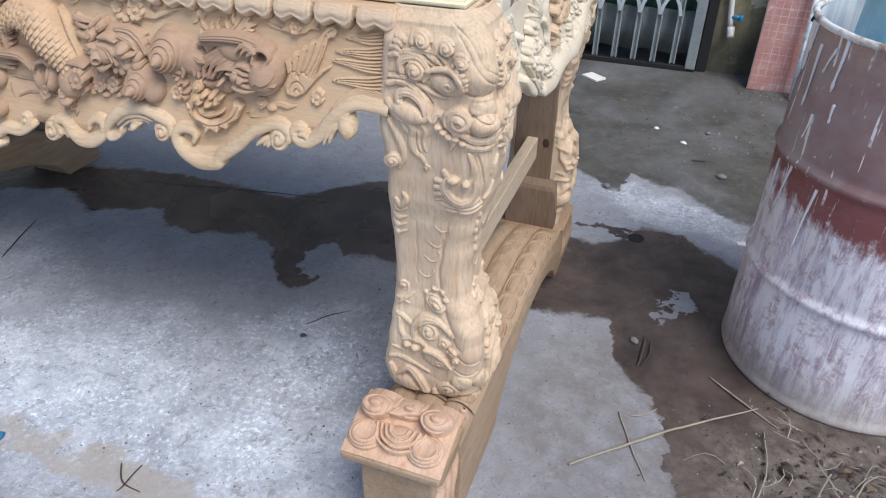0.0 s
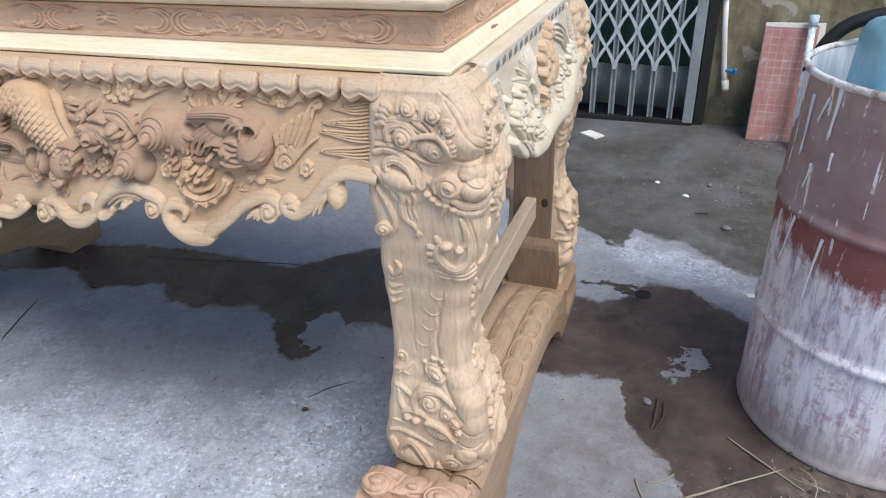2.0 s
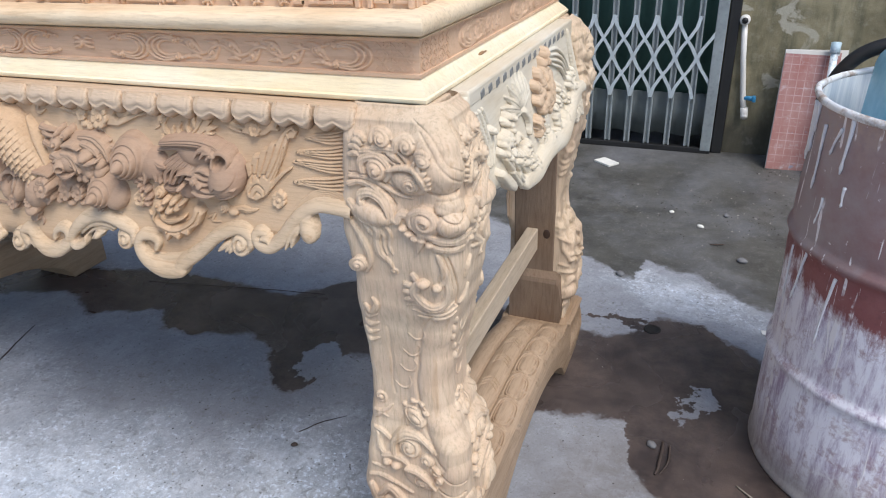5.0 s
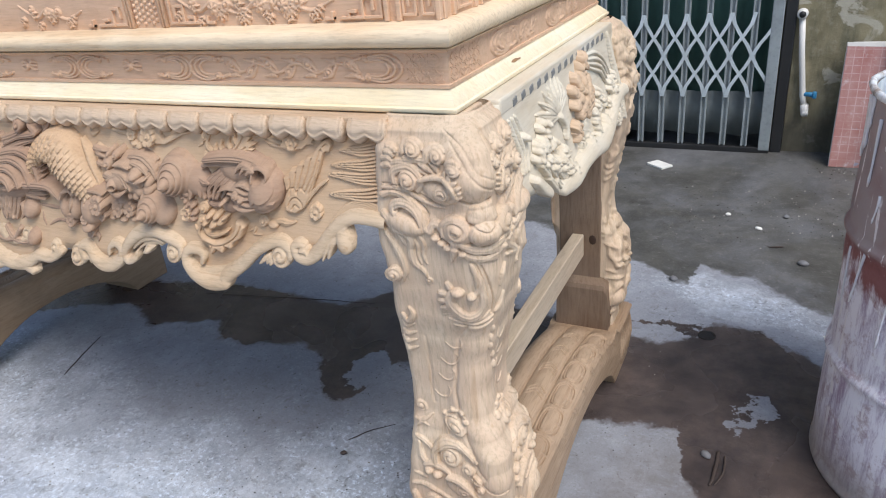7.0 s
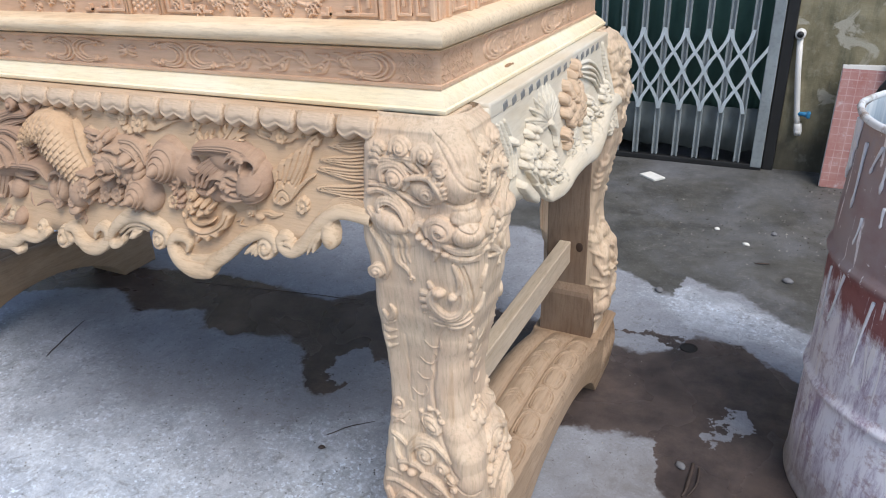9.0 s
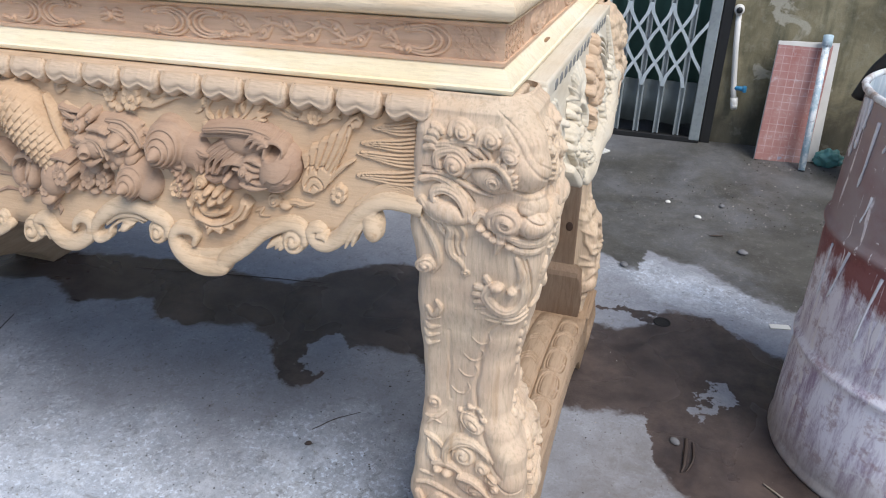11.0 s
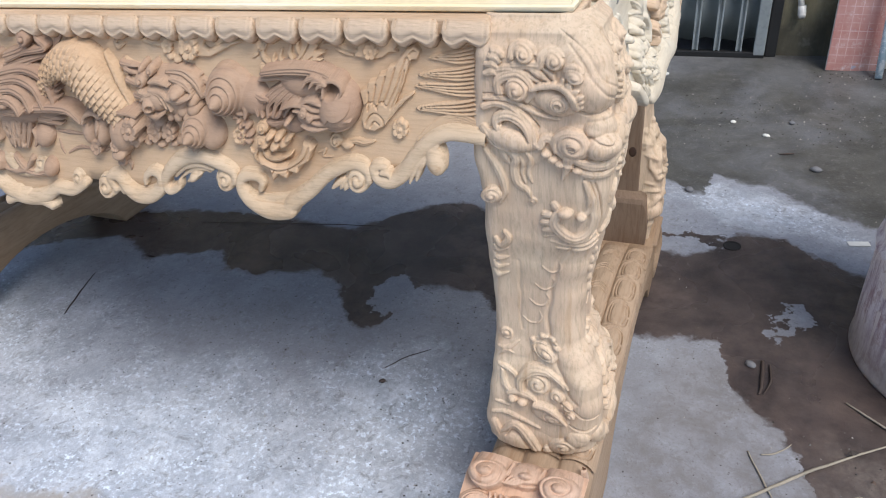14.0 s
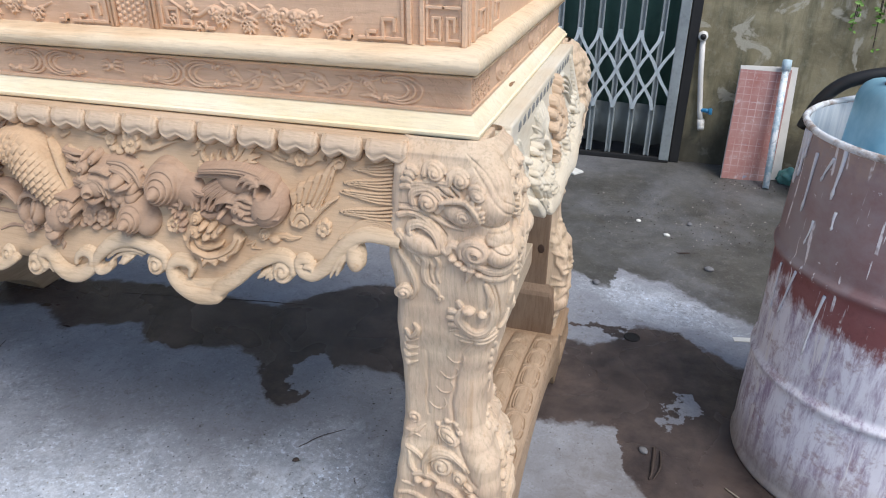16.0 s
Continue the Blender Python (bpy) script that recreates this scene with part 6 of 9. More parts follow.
def bead_wave(r):
    r.curl((-0.8466, 0.7148), 0.022, 1.7, 1.0, -1, 0.26, 0.006, 0.5)
    r.stroke([(-0.8244, 0.7145), (-0.8353, 0.7333), (-0.8139, 0.7368), (-0.7953, 0.7187), (-0.7701, 0.7070), (-0.7383, 0.7104), (-0.7136, 0.7269), (-0.7122, 0.7461), (-0.7294, 0.7524), (-0.7461, 0.7436), (-0.7500, 0.7299)], 0.010, 0.018, 0.007, 0.006, sides=12)
    r.stroke([(-0.8299, 0.7022), (-0.8139, 0.7153), (-0.8063, 0.7041)], 0.003, 0.007, 0.002, 0.006)


def bead_middle(r):
    r.curl((-0.9202, 0.7222), 0.016, 1.5, 0.6, -1, 0.26, 0.004, 0.5)
    r.stroke([(-0.9014, 0.7157), (-0.9343, 0.7000), (-0.9744, 0.7003), (-1.0047, 0.6846), (-1.0564, 0.6736), (-1.0907, 0.6746), (-1.1180, 0.6664)], 0.011, 0.017, 0.014, 0.006, sides=12)
    r.stroke([(-1.1095, 0.7334), (-1.0769, 0.7166), (-1.0382, 0.7206), (-1.0118, 0.7331), (-1.0059, 0.7484)], 0.004, 0.010, 0.006, 0.002)
    r.curl((-1.0196, 0.7373), 0.016, 1.3, 2.0, 1, 0.3)


bead("scroll_bead", bead_by_leg)
bead("scroll_bead", bead_bowl)
bead("scroll_bead", bead_arch)
bead("scroll_bead", bead_wave)
bead("scroll_bead", bead_middle)


def scaly_body(r):
    r.scaled_body([(*(-0.9763, 0.8705), 0.000), (*(-0.9471, 0.9071), 0.008), (*(-0.9038, 0.9297), 0.016), (*(-0.8591, 0.9249), 0.020), (*(-0.8285, 0.8973), 0.020), (*(-0.8056, 0.8674), 0.012), (*(-0.7828, 0.8376), 0.002)], 0.018, 0.033, 0.024, 0.55)
    r.stroke([(*(-0.8139, 0.9402), 0.006), (*(-0.7942, 0.9191), 0.012), (*(-0.7758, 0.8826), 0.010), (*(-0.7609, 0.8459), 0.004)], 0.003, 0.006, 0.003, 0.002)
    for a, b, c in (((-0.7713, 0.9250), (-0.7553, 0.9220), (-0.7339, 0.9227)), ((-0.7558, 0.8996), (-0.7378, 0.8950), (-0.7164, 0.8958)), ((-0.7482, 0.8807), (-0.7257, 0.8746), (-0.7013, 0.8675))):
        r.stroke([a, b, c], 0.010, 0.006, 0.001, 0.0)


def horned_head(r):
    r.dome((-0.6636, 0.8856), 0.052, 0.032, 0.028, 0.0, -0.55)
    r.dome((-0.6905, 0.8843), 0.030, 0.028, 0.034, 0.0, -0.5)
    # snout, brow curls and the eye
    r.curl((-0.7245, 0.9089), 0.0125, 1.4, 0.5, 1, 0.3, 0.020, 0.9)
    r.curl((-0.7015, 0.9247), 0.0085, 1.2, 0.5, 1, 0.3, 0.022, 0.9)
    r.dome((-0.7237, 0.9247), 0.007, 0.009, 0.026)
    r.dome((-0.7024, 0.8775), 0.015, 0.013, 0.018, 0.024)
    r.hollow((-0.6978, 0.8751), 0.006, 0.006, 0.010)
    for a, b, c in (((-0.7204, 0.8827), (-0.6969, 0.8927), (-0.6741, 0.8781)), ((-0.7145, 0.8901), (-0.6843, 0.8951), (-0.6651, 0.8725)), ((-0.7009, 0.8995), (-0.6723, 0.8939), (-0.6558, 0.8686)), ((-0.7127, 0.8654), (-0.6913, 0.8577), (-0.6707, 0.8660)),
                    ((-0.6994, 0.9118), (-0.6786, 0.9127), (-0.6588, 0.9066)), ((-0.7237, 0.8958), (-0.7093, 0.8921), (-0.7024, 0.8880))):
        r.stroke([a, b, c], 0.003, 0.005, 0.002, 0.030)
    # crest, ear and the lumps of the mane
    r.stroke([(-0.6717, 0.9198), (-0.6384, 0.9195), (-0.6140, 0.9053), (-0.6020, 0.8845)], 0.006, 0.012, 0.004, 0.014)
    r.stroke([(-0.6604, 0.9134), (-0.6349, 0.9077), (-0.6174, 0.8949)], 0.004, 0.008, 0.003, 0.022)
    r.dome((-0.6430, 0.8979), 0.014, 0.011, 0.022, 0.020)
    r.stroke([(-0.6607, 0.8893), (-0.6395, 0.8869), (-0.6154, 0.8916)], 0.004, 0.006, 0.002, 0.032)
    for q, s in (((-0.6378, 0.8801), 0.014), ((-0.6187, 0.8811), 0.012), ((-0.6393, 0.8661), 0.013), ((-0.6177, 0.8682), 0.013), ((-0.6501, 0.8549), 0.010), ((-0.6285, 0.8545), 0.012), ((-0.6673, 0.8529), 0.008)):
        r.dome(q, s, s * 0.85, s * 0.9, 0.016)
    # fins between body and head
    for a, b, c in (((-0.7764, 0.9261), (-0.7603, 0.9232), (-0.7354, 0.9207)), ((-0.7674, 0.9000), (-0.7492, 0.8937), (-0.7243, 0.8914)), ((-0.7515, 0.8766), (-0.7320, 0.8714), (-0.7052, 0.8649)), ((-0.7687, 0.9176), (-0.7567, 0.9128), (-0.7343, 0.9103))):
        r.stroke([a, b, c], 0.007, 0.005, 0.001, 0.008)
    r.stroke([(-0.6249, 0.9133), (-0.6155, 0.9137), (-0.6063, 0.9124)], 0.004, 0.005, 0.002, 0.004)
    r.stroke([(-0.6142, 0.9036), (-0.6026, 0.9024), (-0.5961, 0.8976)], 0.006, 0.006, 0.002, 0.004)


def lower_shell(r):
    r.dome((-0.5900, 0.8250), 0.027, 0.026, 0.024, 0.0, -0.5)
    r.dome((-0.6067, 0.8348), 0.030, 0.030, 0.028)
    r.curl((-0.6160, 0.8368), 0.0300, 4.2, 0.4, 1, 0.3, 0.012, 1.05)
    for q in ((-0.6291, 0.8012), (-0.6226, 0.7945), (-0.6311, 0.7938)):
        r.dome(q, 0.007, 0.008, 0.012)
    r.stroke([(-0.6231, 0.8133), (-0.6265, 0.8032), (-0.6228, 0.7927)], 0.005, 0.006, 0.003, 0.004)


def upper_shell(r):
    r.dome((-0.5049, 0.8839), 0.032, 0.026, 0.020, 0.0, -0.3)
    r.dome((-0.5409, 0.8920), 0.036, 0.034, 0.024)
    r.curl((-0.5540, 0.8963), 0.0370, 4.4, 0.4, 1, 0.3, 0.010, 0.95)
    for a, b, c in (((-0.5767, 0.8833), (-0.5849, 0.8683), (-0.5826, 0.8556)), ((-0.5704, 0.8769), (-0.5681, 0.8633), (-0.5586, 0.8536)), ((-0.5595, 0.8707), (-0.5512, 0.8609), (-0.5359, 0.8534)), ((-0.5438, 0.8682), (-0.5330, 0.8621), (-0.5221, 0.8593)), ((-0.5832, 0.8881), (-0.6019, 0.8854), (-0.6095, 0.8799))):
        r.stroke([a, b, c], 0.006, 0.007, 0.002, 0.010)
    for a, b, c in (((-0.5247, 0.8845), (-0.5145, 0.8725), (-0.5179, 0.8554)), ((-0.5111, 0.8893), (-0.4965, 0.8777), (-0.4910, 0.8613)), ((-0.4965, 0.8942), (-0.4828, 0.8884), (-0.4700, 0.8858))):
        r.stroke([a, b, c], 0.004, 0.008, 0.003, 0.014)
    r.flower((-0.5244, 0.8258), 0.018, 6, 0.0, 0.2, 0.014)
    for q in ((-0.5426, 0.8547), (-0.5341, 0.8484), (-0.5302, 0.8401), (-0.5166, 0.8410), (-0.5231, 0.8448)):
        r.dome(q, 0.006, 0.006, 0.014)


def crested_bird(r):
    """A curled bird with a round ribbed body, a hollow behind its crest and a long plume over it."""
    r.dome((-0.4080, 0.9110), 0.0480, 0.0240, 0.0180, 0.0000, -0.10)
    r.stroke([(-0.4742, 0.9292), (-0.4351, 0.9341), (-0.3966, 0.9354), (-0.3659, 0.9315), (-0.3482, 0.9246)], 0.0061, 0.0086, 0.0037, 0.0220, 0.5, flat=0.5)
    r.stroke([(-0.4862, 0.9148), (-0.4467, 0.9207), (-0.4076, 0.9211), (-0.3798, 0.9169)], 0.0037, 0.0075, 0.0037, 0.0140, 0.5, flat=0.6)
    r.stroke([(-0.3845, 0.9134), (-0.4058, 0.8994), (-0.4272, 0.8815), (-0.4432, 0.8613)], 0.0037, 0.0070, 0.0029, 0.0110, 0.5, flat=0.6)
    r.stroke([(-0.3999, 0.9118), (-0.4214, 0.8977), (-0.4419, 0.8799), (-0.4535, 0.8601)], 0.0037, 0.0070, 0.0029, 0.0110, 0.5, flat=0.6)
    r.stroke([(-0.4154, 0.9101), (-0.4371, 0.8960), (-0.4567, 0.8782), (-0.4638, 0.8589)], 0.0037, 0.0070, 0.0029, 0.0110, 0.5, flat=0.6)
    r.stroke([(-0.4310, 0.9085), (-0.4530, 0.8943), (-0.4716, 0.8766), (-0.4742, 0.8577)], 0.0037, 0.0071, 0.0029, 0.0110, 0.5, flat=0.6)
    r.stroke([(-0.4468, 0.9068), (-0.4689, 0.8925), (-0.4866, 0.8749), (-0.4846, 0.8565)], 0.0039, 0.0071, 0.0029, 0.0110, 0.5, flat=0.6)
    r.dome((-0.3424, 0.8817), 0.0376, 0.0367, 0.0360, 0.0000, 0.20)
    r.dome((-0.3892, 0.8732), 0.0337, 0.0253, 0.0250, 0.0000, 0.15)
    r.dome((-0.4261, 0.8506), 0.0240, 0.0173, 0.0120, 0.0000, 0.00)
    r.groove([(-0.3055, 0.9155), (-0.2954, 0.9016), (-0.2951, 0.8847), (-0.3047, 0.8691), (-0.3222, 0.8584), (-0.3433, 0.8554), (-0.3627, 0.8610)], 0.0011, 0.0024)
    r.groove([(-0.3074, 0.9140), (-0.2979, 0.9009), (-0.2976, 0.8851), (-0.3067, 0.8704), (-0.3231, 0.8604), (-0.3428, 0.8576), (-0.3610, 0.8628)], 0.0011, 0.0024)
    r.groove([(-0.3092, 0.9124), (-0.3003, 0.9001), (-0.3001, 0.8854), (-0.3086, 0.8717), (-0.3239, 0.8623), (-0.3424, 0.8597), (-0.3593, 0.8647)], 0.0011, 0.0024)
    r.groove([(-0.3111, 0.9109), (-0.3028, 0.8994), (-0.3026, 0.8857), (-0.3105, 0.8730), (-0.3248, 0.8643), (-0.3419, 0.8619), (-0.3577, 0.8665)], 0.0011, 0.0024)
    r.groove([(-0.3130, 0.9093), (-0.3053, 0.8987), (-0.3051, 0.8860), (-0.3125, 0.8743), (-0.3256, 0.8663), (-0.3414, 0.8641), (-0.3560, 0.8683)], 0.0011, 0.0024)
    r.groove([(-0.3148, 0.9077), (-0.3078, 0.8980), (-0.3076, 0.8864), (-0.3144, 0.8756), (-0.3265, 0.8682), (-0.3410, 0.8662), (-0.3544, 0.8701)], 0.0011, 0.0024)
    r.groove([(-0.3167, 0.9062), (-0.3103, 0.8973), (-0.3102, 0.8867), (-0.3163, 0.8769), (-0.3273, 0.8702), (-0.3405, 0.8684), (-0.3527, 0.8719)], 0.0011, 0.0024)
    r.groove([(-0.3186, 0.9046), (-0.3128, 0.8966), (-0.3127, 0.8870), (-0.3182, 0.8782), (-0.3282, 0.8721), (-0.3401, 0.8705), (-0.3510, 0.8737)], 0.0011, 0.0024)
    r.groove([(-0.3205, 0.9030), (-0.3153, 0.8959), (-0.3152, 0.8874), (-0.3202, 0.8795), (-0.3290, 0.8741), (-0.3396, 0.8727), (-0.3494, 0.8755)], 0.0011, 0.0024)
    r.hollow((-0.3514, 0.9114), 0.0155, 0.0118, 0.0260)
    r.stroke([(-0.3626, 0.9025), (-0.3585, 0.9215), (-0.3437, 0.9257), (-0.3304, 0.9184), (-0.3316, 0.9060), (-0.3460, 0.8973)], 0.0031, 0.0038, 0.0024, 0.0260, 0.5, flat=0.8)
    r.stroke([(-0.3962, 0.9166), (-0.3891, 0.9262), (-0.3742, 0.9304), (-0.3587, 0.9250)], 0.0030, 0.0054, 0.0018, 0.0280, 0.5, flat=0.8)
    r.stroke([(-0.3841, 0.9161), (-0.3760, 0.9249), (-0.3630, 0.9254), (-0.3541, 0.9202)], 0.0030, 0.0054, 0.0018, 0.0280, 0.5, flat=0.8)
    r.stroke([(-0.3710, 0.9157), (-0.3639, 0.9218), (-0.3541, 0.9202)], 0.0030, 0.0054, 0.0018, 0.0280, 0.5, flat=0.8)
    r.stroke([(-0.4389, 0.8818), (-0.4168, 0.8889), (-0.3946, 0.8878), (-0.3723, 0.8832), (-0.3380, 0.8890)], 0.0018, 0.0051, 0.0015, 0.0260, 0.5, flat=0.8)
    r.stroke([(-0.4164, 0.8808), (-0.3963, 0.8795), (-0.3784, 0.8744), (-0.3568, 0.8788)], 0.0018, 0.0051, 0.0015, 0.0260, 0.5, flat=0.8)
    r.stroke([(-0.4015, 0.8915), (-0.3874, 0.8967), (-0.3708, 0.8932), (-0.3574, 0.8876)], 0.0018, 0.0051, 0.0015, 0.0260, 0.5, flat=0.8)
    r.stroke([(-0.3912, 0.8684), (-0.3690, 0.8647), (-0.3421, 0.8698), (-0.3132, 0.8715)], 0.0018, 0.0051, 0.0014, 0.0260, 0.5, flat=0.8)
    r.stroke([(-0.4019, 0.8607), (-0.3794, 0.8562), (-0.3523, 0.8604)], 0.0018, 0.0051, 0.0015, 0.0260, 0.5, flat=0.8)
    r.curl((-0.3960, 0.8803), 0.0074, 1.6, 0.6, 1, 0.3, 0.0300, 0.60)
    r.curl((-0.3846, 0.8736), 0.0056, 1.6, 0.6, 1, 0.3, 0.0300, 0.60)
    r.dome((-0.4257, 0.8660), 0.0048, 0.0038, 0.0080, 0.0280, 0.00)
    r.stroke([(-0.4778, 0.8610), (-0.4581, 0.8595), (-0.4358, 0.8714)], 0.0026, 0.0064, 0.0026, 0.0060, 0.5, flat=0.8)
    r.stroke([(-0.4808, 0.8494), (-0.4597, 0.8463), (-0.4316, 0.8571)], 0.0026, 0.0064, 0.0026, 0.0060, 0.5, flat=0.8)
    r.stroke([(-0.4590, 0.8780), (-0.4408, 0.8800), (-0.4231, 0.8875)], 0.0025, 0.0063, 0.0025, 0.0060, 0.5, flat=0.8)


def fan_tail(r):
    """A fan of tail feathers that ends in a rolled plume."""
    r.plate([(-0.3002, 0.8504), (-0.3045, 0.8643), (-0.3006, 0.8827), (-0.3075, 0.9024), (-0.2952, 0.9082), (-0.2927, 0.9164), (-0.2802, 0.9186), (-0.2757, 0.9269), (-0.2644, 0.9290), (-0.2599, 0.9373), (-0.2479, 0.9411), (-0.2405, 0.9505), (-0.2303, 0.9617), (-0.2176, 0.9663), (-0.2087, 0.9587), (-0.2128, 0.9481), (-0.2248, 0.9469), (-0.2294, 0.9310), (-0.2349, 0.9130), (-0.2437, 0.8955), (-0.2513, 0.8760), (-0.2613, 0.8579), (-0.2806, 0.8474)], 0.0085, 0.0030)
    r.stroke([(-0.2578, 0.8664), (-0.2456, 0.8820), (-0.2321, 0.8941), (-0.2184, 0.9018)], 0.0035, 0.0052, 0.0017, 0.0040, 0.5, flat=0.8)
    r.groove([(-0.2926, 0.8765), (-0.2926, 0.9023)], 0.0011, 0.0028)
    r.groove([(-0.2857, 0.8827), (-0.2798, 0.9134)], 0.0011, 0.0028)
    r.groove([(-0.2765, 0.8873), (-0.2698, 0.9066), (-0.2640, 0.9247)], 0.0011, 0.0028)
    r.groove([(-0.2680, 0.8865), (-0.2583, 0.9078), (-0.2485, 0.9367)], 0.0011, 0.0028)
    r.groove([(-0.2604, 0.8838), (-0.2470, 0.9091), (-0.2379, 0.9335), (-0.2313, 0.9505)], 0.0011, 0.0028)
    r.groove([(-0.2539, 0.8811), (-0.2415, 0.9053), (-0.2328, 0.9341)], 0.0011, 0.0028)
    r.groove([(-0.2292, 0.9499), (-0.2239, 0.9581), (-0.2150, 0.9607)], 0.0011, 0.0028)
    r.groove([(-0.3023, 0.8772), (-0.2924, 0.8872), (-0.2828, 0.8866), (-0.2768, 0.8784)], 0.0011, 0.0028)
    r.groove([(-0.2792, 0.8816), (-0.2704, 0.8898), (-0.2615, 0.8837)], 0.0011, 0.0028)
    r.groove([(-0.2965, 0.8581), (-0.2889, 0.8698), (-0.2785, 0.8728), (-0.2672, 0.8652), (-0.2654, 0.8565)], 0.0011, 0.0028)
    r.groove([(-0.2876, 0.8538), (-0.2818, 0.8617), (-0.2729, 0.8574)], 0.0011, 0.0028)
    r.stroke([(-0.2239, 0.9478), (-0.2277, 0.9560), (-0.2203, 0.9627), (-0.2117, 0.9584), (-0.2141, 0.9514)], 0.0018, 0.0027, 0.0016, 0.0080, 0.5, flat=0.8)


def clouds_right(r):
    r.plate([(-0.3196, 0.9477), (-0.3129, 0.9571), (-0.3147, 0.9656), (-0.3015, 0.9720), (-0.2809, 0.9756), (-0.2641, 0.9721), (-0.2501, 0.9768), (-0.2432, 0.9690), (-0.2496, 0.9598), (-0.2440, 0.9552), (-0.2604, 0.9545), (-0.2702, 0.9475), (-0.2908, 0.9437), (-0.3057, 0.9456)], 0.0060, 0.0040)
    r.rosette((-0.2894, 0.9577), 0.0125, 6, 0.0100, 0.0040)
    r.stroke([(-0.3147, 0.9526), (-0.3320, 0.9561), (-0.3496, 0.9623), (-0.3733, 0.9609)], 0.0036, 0.0060, 0.0024, 0.0010, 0.5, flat=0.8)
    r.stroke([(-0.3228, 0.9474), (-0.3380, 0.9512), (-0.3534, 0.9558)], 0.0024, 0.0048, 0.0018, 0.0010, 0.5, flat=0.8)


def small_blossom(r):
    r.rosette((-0.2393, 0.8521), 0.0143, 6, 0.0090, 0.0000)


def low_cloud(r):
    r.curl((-0.3511, 0.8286), 0.0112, 1.6, 0.6, 1, 0.3, 0.0040, 0.60)
    r.dome((-0.3309, 0.8229), 0.0121, 0.0074, 0.0080, 0.0000, 0.00)
    r.stroke([(-0.3352, 0.8241), (-0.3136, 0.8287), (-0.2983, 0.8270), (-0.2814, 0.8310)], 0.0048, 0.0072, 0.0018, 0.0010, 0.5, flat=0.8)


def leaf_tip(r):
    r.stroke([(-0.3853, 0.8064), (-0.3721, 0.8119), (-0.3760, 0.8020), (-0.3580, 0.8016)], 0.0025, 0.0037, 0.0012, 0.0010, 0.5, flat=0.8)


def clouds_middle(r):
    r.plate([(-0.6545, 0.9427), (-0.6498, 0.9635), (-0.6573, 0.9703), (-0.6379, 0.9775), (-0.6211, 0.9826), (-0.6041, 0.9767), (-0.5944, 0.9666), (-0.5989, 0.9552), (-0.5891, 0.9488), (-0.5633, 0.9584), (-0.5423, 0.9631), (-0.5145, 0.9638), (-0.5421, 0.9568), (-0.5653, 0.9473), (-0.5865, 0.9389), (-0.6154, 0.9389), (-0.6446, 0.9380)], 0.0070, 0.0040)
    r.rosette((-0.6266, 0.9546), 0.0207, 7, 0.0130, 0.0040)


def side_blossom(r):
    r.rosette((-0.6769, 0.9524), 0.0127, 5, 0.0090, 0.0000)
    r.dome((-0.6714, 0.9363), 0.0095, 0.0064, 0.0070, 0.0000, 0.00)
    r.dome((-0.6560, 0.9324), 0.0095, 0.0063, 0.0080, 0.0000, 0.00)


def cloud_ribbon(r):
    r.stroke([(-0.7935, 0.9547), (-0.7753, 0.9639), (-0.7395, 0.9679), (-0.6992, 0.9648), (-0.6769, 0.9612)], 0.0029, 0.0050, 0.0029, 0.0010, 0.5, flat=0.8)
    r.stroke([(-0.7548, 0.9618), (-0.7243, 0.9570), (-0.6992, 0.9526), (-0.6792, 0.9498)], 0.0028, 0.0057, 0.0028, 0.0010, 0.5, flat=0.8)
    r.stroke([(-0.7935, 0.9547), (-0.7858, 0.9477), (-0.7702, 0.9529)], 0.0044, 0.0059, 0.0029, 0.0020, 0.5, flat=0.8)


